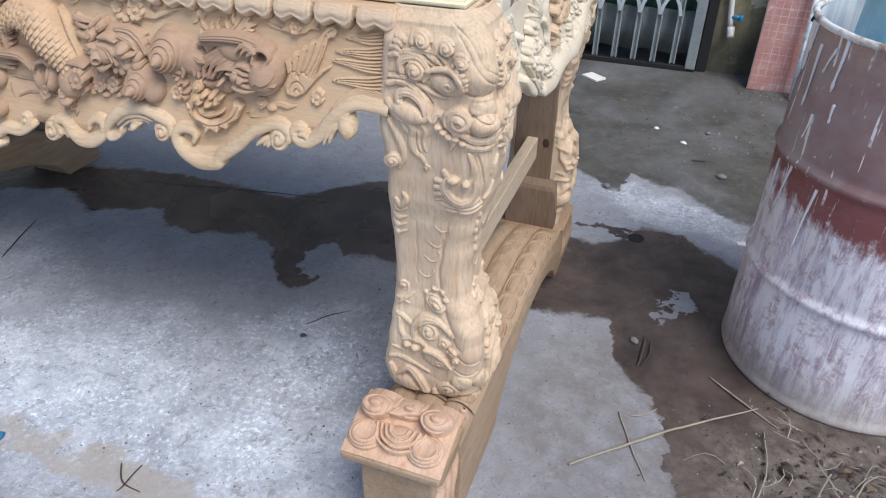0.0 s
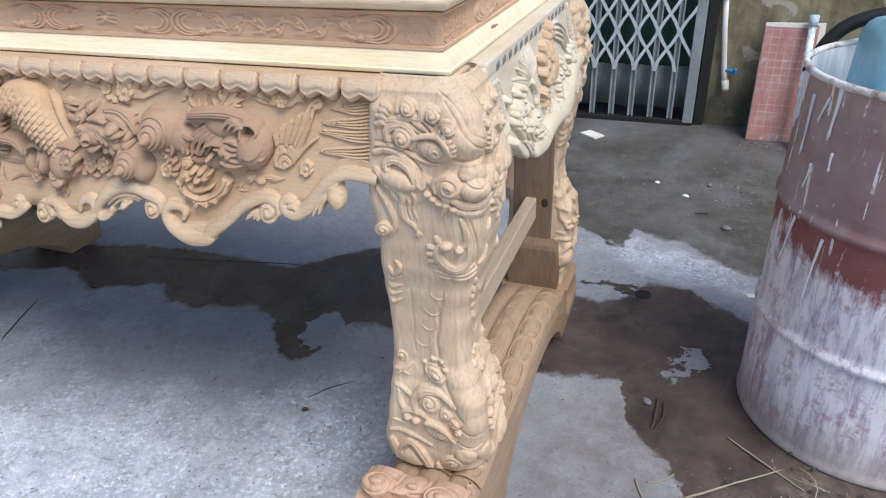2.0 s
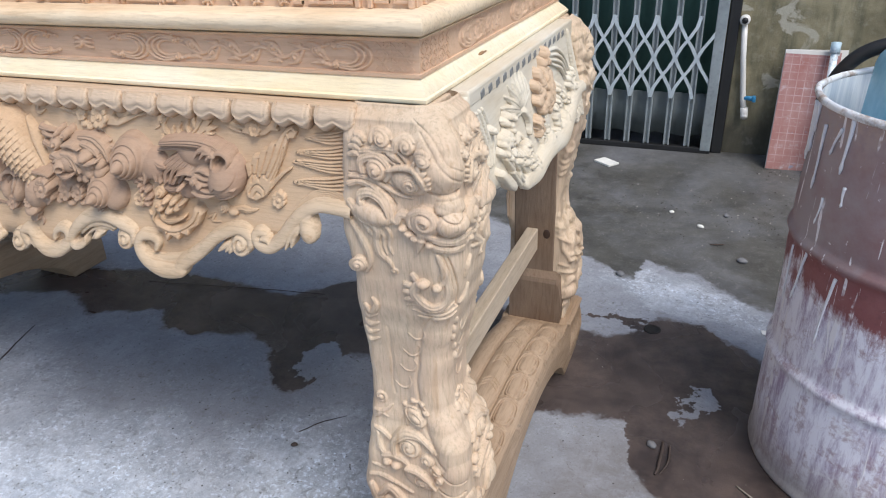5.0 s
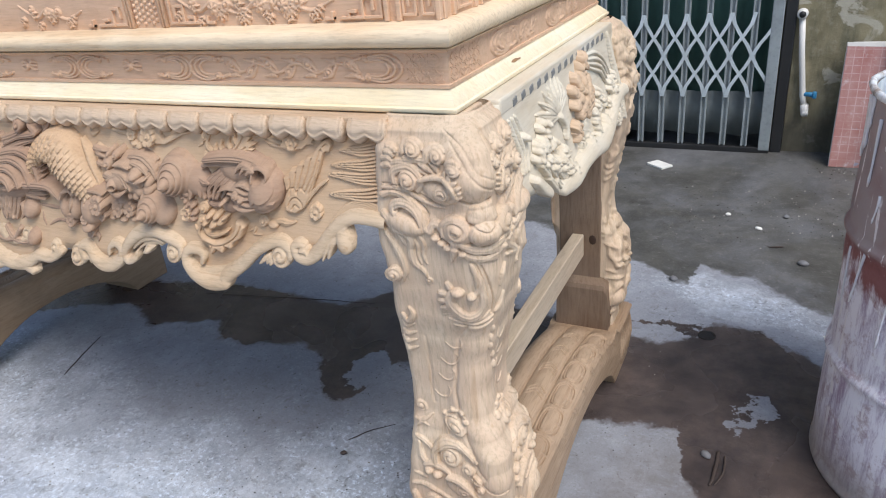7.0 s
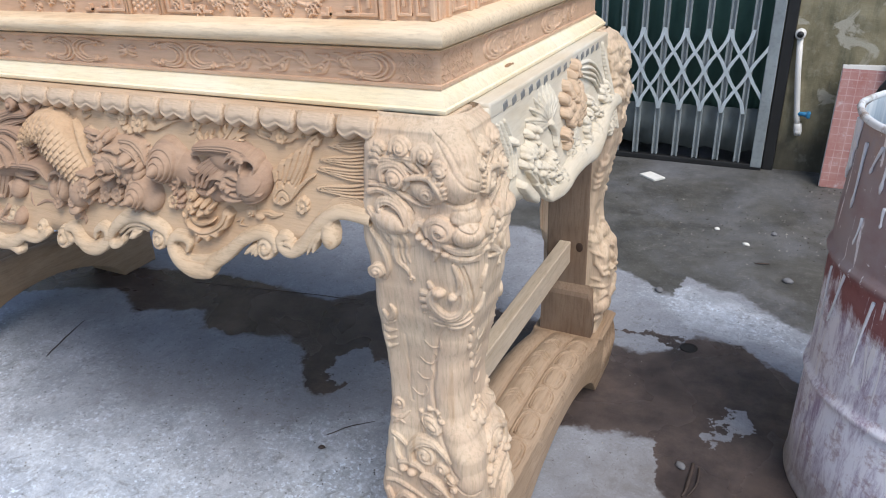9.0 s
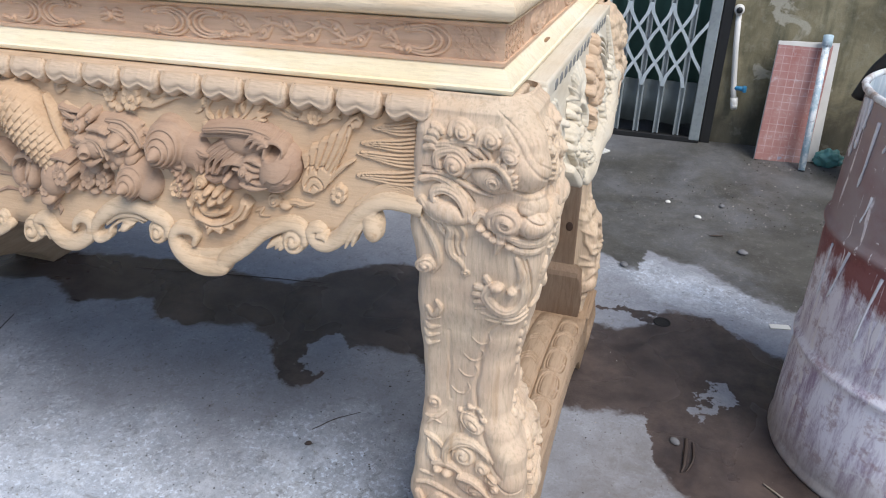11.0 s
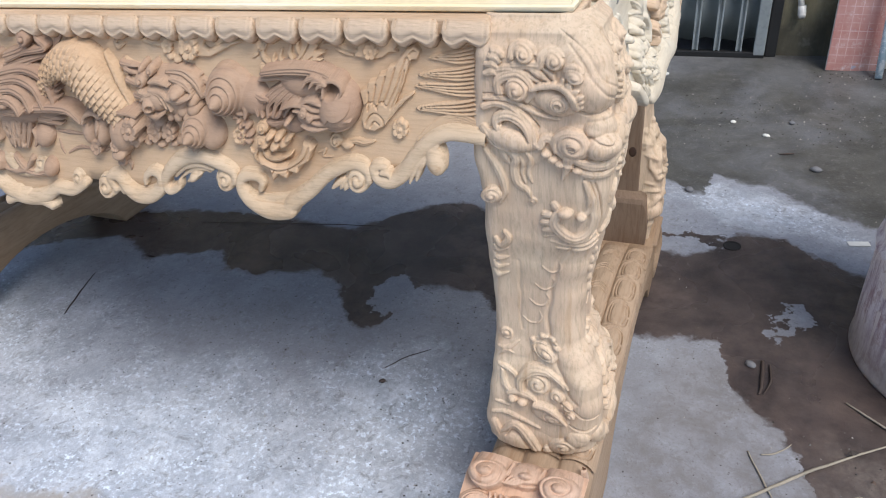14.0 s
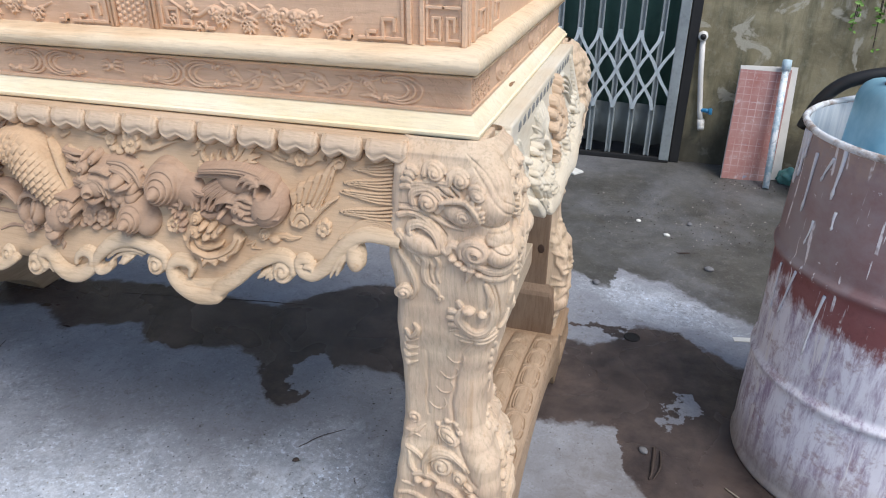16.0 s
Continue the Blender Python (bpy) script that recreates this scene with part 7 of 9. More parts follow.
def fern(r):
    """A toothed leaf on a knobbed stem."""
    r.plate([(-0.4375, 0.9280), (-0.4246, 0.9364), (-0.4142, 0.9490), (-0.4084, 0.9638), (-0.4111, 0.9706), (-0.4000, 0.9698), (-0.3961, 0.9772), (-0.3832, 0.9792), (-0.3794, 0.9717), (-0.3856, 0.9659), (-0.3798, 0.9612), (-0.3859, 0.9544), (-0.3662, 0.9528), (-0.3809, 0.9452), (-0.3719, 0.9408), (-0.3893, 0.9391), (-0.4020, 0.9307), (-0.4196, 0.9271)], 0.0080, 0.0030)
    r.groove([(-0.4309, 0.9304), (-0.4116, 0.9422), (-0.3993, 0.9576), (-0.3914, 0.9724)], 0.0011, 0.0028)
    r.groove([(-0.4067, 0.9355), (-0.3897, 0.9461)], 0.0010, 0.0020)
    r.stroke([(-0.4469, 0.9333), (-0.4518, 0.9418), (-0.4479, 0.9529)], 0.0056, 0.0050, 0.0025, 0.0030, 0.5, flat=0.8)
    r.stroke([(-0.4293, 0.9404), (-0.4342, 0.9489), (-0.4304, 0.9599)], 0.0056, 0.0050, 0.0025, 0.0030, 0.5, flat=0.8)
    r.stroke([(-0.4165, 0.9506), (-0.4202, 0.9573), (-0.4173, 0.9647)], 0.0056, 0.0049, 0.0025, 0.0030, 0.5, flat=0.8)
    r.stroke([(-0.4603, 0.9302), (-0.4652, 0.9387), (-0.4633, 0.9461)], 0.0057, 0.0051, 0.0025, 0.0030, 0.5, flat=0.8)
    r.stroke([(-0.4776, 0.9591), (-0.4840, 0.9495), (-0.4812, 0.9390), (-0.4672, 0.9313), (-0.4376, 0.9289)], 0.0038, 0.0057, 0.0032, 0.0030, 0.5, flat=0.8)
    r.curl((-0.4882, 0.9568), 0.0078, 1.6, 0.6, 1, 0.3, 0.0040, 0.70)
    r.curl((-0.4846, 0.9272), 0.0068, 1.6, 0.6, 1, 0.3, 0.0040, 0.70)
    r.stroke([(-0.4952, 0.9448), (-0.5065, 0.9383)], 0.0039, 0.0039, 0.0013, 0.0010, 0.5, flat=0.8)


def claw_leaf(r):
    """A toothed crescent leaf under a knot of curls."""
    r.plate([(-0.4960, 0.8015), (-0.4907, 0.7868), (-0.4714, 0.7798), (-0.4659, 0.7632), (-0.4548, 0.7753), (-0.4382, 0.7699), (-0.4342, 0.7819), (-0.4179, 0.7794), (-0.4116, 0.7907), (-0.3962, 0.7994), (-0.3872, 0.8193), (-0.3956, 0.8275), (-0.4070, 0.8289), (-0.4107, 0.8144), (-0.4214, 0.8017), (-0.4370, 0.7920), (-0.4601, 0.7880), (-0.4792, 0.7941)], 0.0170, 0.0050)
    r.groove([(-0.4836, 0.7877), (-0.4575, 0.7817), (-0.4299, 0.7882), (-0.4055, 0.8038), (-0.3953, 0.8220)], 0.0012, 0.0030)
    r.groove([(-0.4666, 0.7766), (-0.4622, 0.7829)], 0.0010, 0.0030)
    r.groove([(-0.4386, 0.7785), (-0.4367, 0.7854)], 0.0010, 0.0030)
    r.groove([(-0.4159, 0.7854), (-0.4163, 0.7929)], 0.0010, 0.0030)
    r.stroke([(-0.4857, 0.8076), (-0.4770, 0.7982), (-0.4536, 0.7975), (-0.4309, 0.8061)], 0.0032, 0.0058, 0.0026, 0.0100, 0.5, flat=0.8)
    r.dome((-0.4807, 0.8179), 0.0089, 0.0062, 0.0160, 0.0040, 0.30)
    r.dome((-0.4619, 0.8165), 0.0108, 0.0075, 0.0160, 0.0040, 0.30)
    r.dome((-0.4436, 0.8225), 0.0097, 0.0068, 0.0160, 0.0040, 0.30)
    r.dome((-0.4545, 0.8306), 0.0088, 0.0061, 0.0160, 0.0040, 0.30)
    r.dome((-0.4719, 0.8303), 0.0088, 0.0062, 0.0160, 0.0040, 0.30)
    r.dome((-0.4349, 0.8311), 0.0068, 0.0047, 0.0160, 0.0040, 0.30)
    r.curl((-0.4870, 0.8419), 0.0108, 1.6, 0.6, 1, 0.3, 0.0100, 0.60)
    r.curl((-0.4907, 0.8206), 0.0099, 1.6, 0.6, 1, 0.3, 0.0100, 0.60)
    r.rosette((-0.5337, 0.8263), 0.0141, 5, 0.0140, 0.0020)
    r.stroke([(-0.5405, 0.8417), (-0.5383, 0.8496), (-0.5265, 0.8528)], 0.0026, 0.0040, 0.0020, 0.0060, 0.5, flat=0.8)
    r.stroke([(-0.5032, 0.8025), (-0.5075, 0.7904), (-0.4975, 0.7801)], 0.0026, 0.0053, 0.0013, 0.0020, 0.5, flat=0.8)
    r.stroke([(-0.5176, 0.8044), (-0.5125, 0.7974), (-0.5031, 0.8005)], 0.0026, 0.0040, 0.0013, 0.0020, 0.5, flat=0.8)


def hair_locks(r):
    """Combed strands that run off the leg to thin points."""
    r.stroke([(-0.1301, 0.9847), (-0.1548, 0.9791), (-0.1662, 0.9771), (-0.1737, 0.9741)], 0.0022, 0.0021, 0.0006, 0.0030, 0.5, flat=1.1)
    r.stroke([(-0.1295, 0.9798), (-0.1544, 0.9750), (-0.1691, 0.9742), (-0.1788, 0.9723)], 0.0022, 0.0021, 0.0006, 0.0030, 0.5, flat=1.1)
    r.stroke([(-0.1289, 0.9748), (-0.1539, 0.9710), (-0.1669, 0.9719), (-0.1755, 0.9714)], 0.0022, 0.0021, 0.0006, 0.0030, 0.5, flat=1.1)
    r.stroke([(-0.1284, 0.9699), (-0.1535, 0.9670), (-0.1635, 0.9696), (-0.1701, 0.9707)], 0.0022, 0.0021, 0.0006, 0.0030, 0.5, flat=1.1)
    r.stroke([(-0.1276, 0.9633), (-0.1525, 0.9576), (-0.1757, 0.9544), (-0.1912, 0.9506)], 0.0023, 0.0021, 0.0006, 0.0030, 0.5, flat=1.1)
    r.stroke([(-0.1270, 0.9578), (-0.1520, 0.9530), (-0.1786, 0.9512), (-0.1963, 0.9487)], 0.0023, 0.0021, 0.0006, 0.0030, 0.5, flat=1.1)
    r.stroke([(-0.1263, 0.9523), (-0.1515, 0.9485), (-0.1763, 0.9485), (-0.1930, 0.9476)], 0.0023, 0.0021, 0.0006, 0.0030, 0.5, flat=1.1)
    r.stroke([(-0.1257, 0.9467), (-0.1510, 0.9440), (-0.1729, 0.9460), (-0.1875, 0.9467)], 0.0023, 0.0021, 0.0006, 0.0030, 0.5, flat=1.1)
    r.stroke([(-0.1251, 0.9417), (-0.1501, 0.9360), (-0.1842, 0.9319), (-0.2071, 0.9275)], 0.0023, 0.0021, 0.0006, 0.0030, 0.5, flat=1.1)
    r.stroke([(-0.1245, 0.9362), (-0.1496, 0.9315), (-0.1870, 0.9287), (-0.2123, 0.9255)], 0.0023, 0.0022, 0.0006, 0.0030, 0.5, flat=1.1)
    r.stroke([(-0.1238, 0.9306), (-0.1491, 0.9269), (-0.1848, 0.9260), (-0.2089, 0.9245)], 0.0023, 0.0022, 0.0006, 0.0030, 0.5, flat=1.1)
    r.stroke([(-0.1232, 0.9250), (-0.1486, 0.9224), (-0.1813, 0.9234), (-0.2034, 0.9236)], 0.0023, 0.0022, 0.0006, 0.0030, 0.5, flat=1.1)
    r.stroke([(-0.1226, 0.9200), (-0.1479, 0.9162), (-0.1860, 0.9149), (-0.2118, 0.9132)], 0.0023, 0.0022, 0.0006, 0.0030, 0.5, flat=1.1)
    r.stroke([(-0.1220, 0.9144), (-0.1474, 0.9116), (-0.1889, 0.9117), (-0.2170, 0.9112)], 0.0023, 0.0022, 0.0006, 0.0030, 0.5, flat=1.1)
    r.stroke([(-0.1213, 0.9088), (-0.1469, 0.9070), (-0.1867, 0.9090), (-0.2136, 0.9101)], 0.0023, 0.0022, 0.0006, 0.0030, 0.5, flat=1.1)
    r.stroke([(-0.1207, 0.9031), (-0.1463, 0.9024), (-0.1832, 0.9064), (-0.2081, 0.9092)], 0.0023, 0.0022, 0.0006, 0.0030, 0.5, flat=1.1)
    r.stroke([(-0.1201, 0.8981), (-0.1452, 0.8923), (-0.1832, 0.8878), (-0.2088, 0.8831)], 0.0023, 0.0022, 0.0006, 0.0030, 0.5, flat=1.1)
    r.stroke([(-0.1193, 0.8918), (-0.1447, 0.8872), (-0.1861, 0.8841), (-0.2141, 0.8809)], 0.0023, 0.0022, 0.0006, 0.0030, 0.5, flat=1.1)
    r.stroke([(-0.1186, 0.8856), (-0.1441, 0.8821), (-0.1838, 0.8811), (-0.2107, 0.8797)], 0.0023, 0.0022, 0.0006, 0.0030, 0.5, flat=1.1)
    r.stroke([(-0.1179, 0.8794), (-0.1435, 0.8770), (-0.1803, 0.8782), (-0.2051, 0.8787)], 0.0023, 0.0022, 0.0006, 0.0030, 0.5, flat=1.1)
    r.stroke([(-0.1173, 0.8568), (-0.1461, 0.8637), (-0.1739, 0.8585), (-0.1972, 0.8449), (-0.2108, 0.8360)], 0.0021, 0.0023, 0.0007, 0.0030, 0.5, flat=0.8)
    r.stroke([(-0.1177, 0.8603), (-0.1465, 0.8672), (-0.1742, 0.8611), (-0.1973, 0.8467), (-0.2109, 0.8369)], 0.0021, 0.0023, 0.0007, 0.0030, 0.5, flat=0.8)
    r.stroke([(-0.1181, 0.8637), (-0.1468, 0.8706), (-0.1744, 0.8637), (-0.1975, 0.8485), (-0.2110, 0.8378)], 0.0021, 0.0023, 0.0007, 0.0030, 0.5, flat=0.8)
    r.stroke([(-0.1185, 0.8671), (-0.1472, 0.8741), (-0.1747, 0.8663), (-0.1977, 0.8502), (-0.2111, 0.8387)], 0.0021, 0.0023, 0.0007, 0.0030, 0.5, flat=0.8)
    r.stroke([(-0.1189, 0.8706), (-0.1476, 0.8775), (-0.1750, 0.8689), (-0.1979, 0.8520), (-0.2112, 0.8396)], 0.0021, 0.0023, 0.0007, 0.0030, 0.5, flat=0.8)


def peony_group(r):
    """Three fluted lobes over a spray of blossoms."""
    r.dome((-0.8694, 0.8164), 0.0165, 0.0306, 0.0220, 0.0000, 0.15)
    r.dome((-0.8336, 0.8204), 0.0173, 0.0323, 0.0280, 0.0000, 0.00)
    r.dome((-0.7849, 0.8213), 0.0327, 0.0384, 0.0320, 0.0000, 0.00)
    r.stroke([(-0.8674, 0.8347), (-0.8603, 0.8475), (-0.8386, 0.8539), (-0.8281, 0.8491), (-0.8067, 0.8574), (-0.7856, 0.8578), (-0.7596, 0.8568), (-0.7390, 0.8533)], 0.0037, 0.0067, 0.0037, 0.0260, 0.5, flat=0.8)
    r.groove([(-0.8341, 0.8472), (-0.8305, 0.8277), (-0.8391, 0.8066)], 0.0014, 0.0040)
    r.groove([(-0.8034, 0.8506), (-0.8065, 0.8265), (-0.7989, 0.8074)], 0.0014, 0.0040)
    r.groove([(-0.7876, 0.8504), (-0.7906, 0.8323)], 0.0014, 0.0040)
    r.groove([(-0.8571, 0.8406), (-0.8603, 0.8242)], 0.0014, 0.0040)
    r.rosette((-0.7546, 0.8339), 0.0199, 6, 0.0120, 0.0240)
    r.rosette((-0.8555, 0.7870), 0.0153, 5, 0.0120, 0.0060)
    r.rosette((-0.7966, 0.8018), 0.0113, 5, 0.0100, 0.0200)
    r.rosette((-0.7998, 0.7677), 0.0126, 5, 0.0120, 0.0020)
    r.rosette((-0.7538, 0.8097), 0.0134, 5, 0.0100, 0.0120)
    r.dome((-0.7943, 0.7848), 0.0160, 0.0103, 0.0100, 0.0180, 0.00)
    r.stroke([(-0.7961, 0.7627), (-0.7854, 0.7559), (-0.7882, 0.7452)], 0.0060, 0.0060, 0.0015, 0.0010, 0.5, flat=0.8)
    r.stroke([(-0.8751, 0.7753), (-0.8530, 0.7739), (-0.8338, 0.7784)], 0.0031, 0.0054, 0.0015, 0.0010, 0.5, flat=0.8)
    r.stroke([(-0.8152, 0.7540), (-0.8042, 0.7637)], 0.0015, 0.0038, 0.0015, 0.0010, 0.5, flat=0.8)
    r.rosette((-0.7167, 0.8189), 0.0175, 6, 0.0140, 0.0020)
    r.rosette((-0.6845, 0.8207), 0.0162, 6, 0.0140, 0.0020)
    r.dome((-0.7039, 0.8343), 0.0142, 0.0098, 0.0120, 0.0000, 0.00)
    r.dome((-0.7332, 0.8303), 0.0110, 0.0088, 0.0100, 0.0000, 0.00)
    r.dome((-0.6623, 0.8070), 0.0107, 0.0075, 0.0100, 0.0000, 0.00)
    r.dome((-0.7076, 0.7971), 0.0121, 0.0066, 0.0090, 0.0000, 0.00)
    r.dome((-0.6767, 0.8009), 0.0108, 0.0065, 0.0090, 0.0000, 0.00)
    r.dome((-0.7358, 0.8000), 0.0100, 0.0078, 0.0100, 0.0000, 0.00)


def great_wing(r):
    """The layered wing near the middle of the apron, with its curl, bar and fluted stem."""
    r.dome((-1.0449, 0.8611), 0.085, 0.052, 0.022, 0.0, 0.0)
    for k, (a, b, c, d) in enumerate((((-1.0649, 0.9057), (-1.0038, 0.9138), (-0.9580, 0.8988), (-0.9399, 0.8600)), ((-1.0676, 0.8940), (-1.0185, 0.9000), (-0.9805, 0.8865), (-0.9638, 0.8549)), ((-1.0705, 0.8813), (-1.0306, 0.8851), (-1.0035, 0.8739), (-0.9910, 0.8495)), ((-1.0735, 0.8685), (-1.0429, 0.8700), (-1.0239, 0.8613), (-1.0153, 0.8462)))):
        r.stroke([a, b, c, d], 0.008, 0.010, 0.006, 0.020 + 0.005 * k)
    for a, b in (((-0.9683, 0.9040), (-0.9273, 0.9112)), ((-0.9616, 0.8949), (-0.9266, 0.9001)), ((-0.9577, 0.8856), (-0.9274, 0.8889)), ((-0.9538, 0.8764), (-0.9295, 0.8776)), ((-0.9499, 0.8671), (-0.9317, 0.8662)), ((-0.9460, 0.8578), (-0.9324, 0.8548))):
        r.stroke([a, b], 0.007, 0.006, 0.001, 0.014, steps=4)
    r.dome((-1.0573, 0.8595), 0.020, 0.012, 0.040)
    # bar and the pointed feathers below it
    r.stroke([(-1.0804, 0.8385), (-0.9879, 0.8507), (-0.9130, 0.8530), (-0.8850, 0.8386), (-0.8779, 0.8315)], 0.009, 0.009, 0.003, 0.022)
    for a, b in (((-0.9757, 0.8388), (-0.9214, 0.8383)), ((-0.9832, 0.8306), (-0.9289, 0.8282)), ((-0.9933, 0.8241), (-0.9365, 0.8181)), ((-0.9603, 0.8436), (-0.9068, 0.8411))):
        r.stroke([a, b], 0.007, 0.006, 0.001, 0.010, steps=4)
    # curl and spread ribbon above
    r.curl((-0.9958, 0.9652), 0.015, 1.3, 0.6, 1, 0.3, 0.018, 0.7)
    r.stroke([(-0.9947, 0.9569), (-1.0091, 0.9436), (-1.0592, 0.9307)], 0.006, 0.010, 0.008, 0.012)
    r.stroke([(-1.0534, 0.9233), (-1.0059, 0.9381), (-0.9512, 0.9472), (-0.9681, 0.9613), (-0.9697, 0.9740)], 0.005, 0.008, 0.003, 0.014)
    r.stroke([(-1.0636, 0.9115), (-1.0014, 0.9252), (-0.9509, 0.9343)], 0.008, 0.010, 0.004, 0.010)
    for a, b in (((-0.9484, 0.9326), (-0.9103, 0.9717)), ((-0.9410, 0.9273), (-0.8945, 0.9685)), ((-0.9305, 0.9240), (-0.8756, 0.9690)), ((-0.9353, 0.9422), (-0.9297, 0.9713))):
        r.stroke([a, b], 0.005, 0.006, 0.001, 0.002, steps=4)
    # fluted stem, bud and the ball on its stalk
    for k in range(4):
        r.stroke([((-1.0601, 0.8337)[0] + 0.013 * k, (-1.0601, 0.8337)[1]), ((-1.0676, 0.8003)[0] + 0.013 * k, (-1.0676, 0.8003)[1]), ((-1.0716, 0.7685)[0] + 0.010 * k, (-1.0716, 0.7685)[1])], 0.006, 0.008, 0.003, 0.010 - 0.001 * k)
    r.dome((-0.9904, 0.7947), 0.024, 0.022, 0.020, 0.0, 0.3)
    r.stroke([(-1.0086, 0.8073), (-1.0025, 0.7938), (-1.0084, 0.7794)], 0.004, 0.006, 0.003, 0.016)
    r.dome((-0.9872, 0.7367), 0.016, 0.018, 0.020)
    r.stroke([(-1.0824, 0.7480), (-1.0620, 0.7280), (-1.0297, 0.7206), (-0.9954, 0.7258)], 0.008, 0.009, 0.006, 0.004)
    for a, b, c in (((-0.9614, 0.8007), (-0.9257, 0.7994), (-0.8836, 0.7986)), ((-0.9601, 0.7851), (-0.9569, 0.7714), (-0.9503, 0.7600)), ((-0.9396, 0.7629), (-0.9087, 0.7753), (-0.8809, 0.7736))):
        r.stroke([a, b, c], 0.003, 0.005, 0.002, 0.0)


motif("carved_scaly_body", scaly_body, "scaly serpent body in high relief", WOOD_APRON)
motif("carved_head", horned_head, "knotted horned head in brown timber with shade in its colour")
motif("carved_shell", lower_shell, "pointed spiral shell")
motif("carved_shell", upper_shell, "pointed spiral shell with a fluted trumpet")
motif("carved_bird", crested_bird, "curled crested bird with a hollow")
motif("carved_tail", fan_tail, "fan of tail feathers", WOOD_APRON)
motif("carved_cloud", clouds_right, "", WOOD_APRON)
motif("carved_cloud", clouds_middle, "", WOOD_APRON)
motif("carved_cloud", low_cloud, "", WOOD_APRON)
motif("carved_blossom", small_blossom, "", WOOD_APRON)
motif("carved_blossom", side_blossom, "", WOOD_APRON)
motif("carved_ribbon", cloud_ribbon, "", WOOD_APRON)
motif("carved_tip", leaf_tip, "", WOOD_APRON)
motif("carved_fern", fern, "", WOOD_APRON)
motif("carved_claw_leaf", claw_leaf, "", WOOD_APRON)
motif("carved_hair", hair_locks, "combed locks beside the leg", WOOD_APRON)
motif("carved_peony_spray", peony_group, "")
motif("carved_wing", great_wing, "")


# lappets under the board -----------------------------------------------------------
def lappet_mesh(width):
    bm = bmesh.new()
    front, back = [], []
    nu, nv = 22, 12
    for i in range(nu + 1):
        u = i / nu
        x = (u - 0.5) * width
        e = abs(2 * u - 1)
        low = -0.0315 - 0.005 * math.exp(-((e - 0.58) / 0.22) ** 2) + 0.012 * max(0, (e - 0.74) / 0.26) ** 2 + 0.005 * math.exp(-((u - 0.5) / 0.09) ** 2)
        frow, brow = [], []
        for k in range(nv + 1):
            f = k / nv
            out = 0.034 + 0.013 * math.sin(math.pi / 2 * min(1, f * 1.6)) ** 0.8
            z = low * f
            rim = min((1 - e) * 1.0, (1 - f) * 0.62)
            dip = 0.0036 * math.exp(-((rim - 0.17) / 0.035) ** 2)
            if rim < 0.06:
                dip += 0.008 * (1 - rim / 0.06) ** 1.5
            frow.append((x, -out + dip * (0.3 + 0.7 * f), z - dip * (1 - 0.6 * f)))
            brow.append((x, -out * 0.55 + 0.004, z - 0.010))
        front.append(frow)
        back.append(brow)
    rows = [f + b[::-1] for f, b in zip(front, back)]
    add_grid(bm, rows, close_v=True, caps=True)
    mesh = bpy.data.meshes.new("lappet")
    bmesh.ops.recalc_face_normals(bm, faces=bm.faces)
    bm.to_mesh(mesh)
    bm.free()
    mesh.shade_smooth()
    mesh.materials.append(WOOD_LAPPET)
    return mesh


WOOD_LAPPET = wood("wood_lappet", (0.601, 0.442, 0.302), (0.504, 0.353, 0.226), "X", (0.660, 0.508, 0.370))
LAPPETS = [(-0.1528, 0.9967), (-0.1731, 0.9966), (-0.2482, 0.9962), (-0.3210, 0.9958), (-0.4024, 0.9954), (-0.4769, 0.9950), (-0.5544, 0.9945), (-0.6399, 0.9941), (-0.7167, 0.9937), (-0.7947, 0.9932), (-0.8727, 0.9928), (-0.9505, 0.9924), (-1.0359, 0.9919)]


def front_lappets():
    bounds = [p[0] for p in LAPPETS]
    bounds = [-0.0105 + 0.9115 * x for x in bounds]
    part("apron_rail", box((2 * XM + 0.104, -0.0235, 0.970), (-0.104, 0.060, 0.9912), 0.003), WOOD_LAPPET, table, "plain rail behind the lappets", smooth=False)
    step = (bounds[1] - bounds[-1]) / (len(bounds) - 2)
    mesh = lappet_mesh(step * 0.915)
    x = bounds[1] + step / 2
    while x > 2 * XM - bounds[1] - step:
        ob = new("lappet", mesh)
        ob.parent, ob.location, ob.scale = apron, (x, 0.004, 0.9915), (1, 0.86, 0.92)
        ob.rotation_euler = (radians(random.uniform(-1.5, 1.5)), 0, radians(random.uniform(-1.2, 1.2)))
        x -= step


front_lappets()


# side aprons --------------------------------------------------------------------------
def side_at(y, z, h=0.0):
    y, z, h = np.broadcast_arrays(np.asarray(y, float), z, h)
    return np.stack([0.026 + 0.20 * (0.99 - z) + h, y, z - 0.2 * h], -1)


def side_edge(y):
    f = min(1, max(0, (y - 0.10) / 0.66))
    return 0.838 - 0.052 * math.sin(math.pi * min(1.0, f * 1.1)) ** 0.6 + 0.008 * math.sin(5 * math.pi * f)


# Grey that stands for the shade inside the rail's slots.
SLOT_SHADE = wood("slot_shade", (0.26, 0.26, 0.25), (0.17, 0.17, 0.165), "Y")


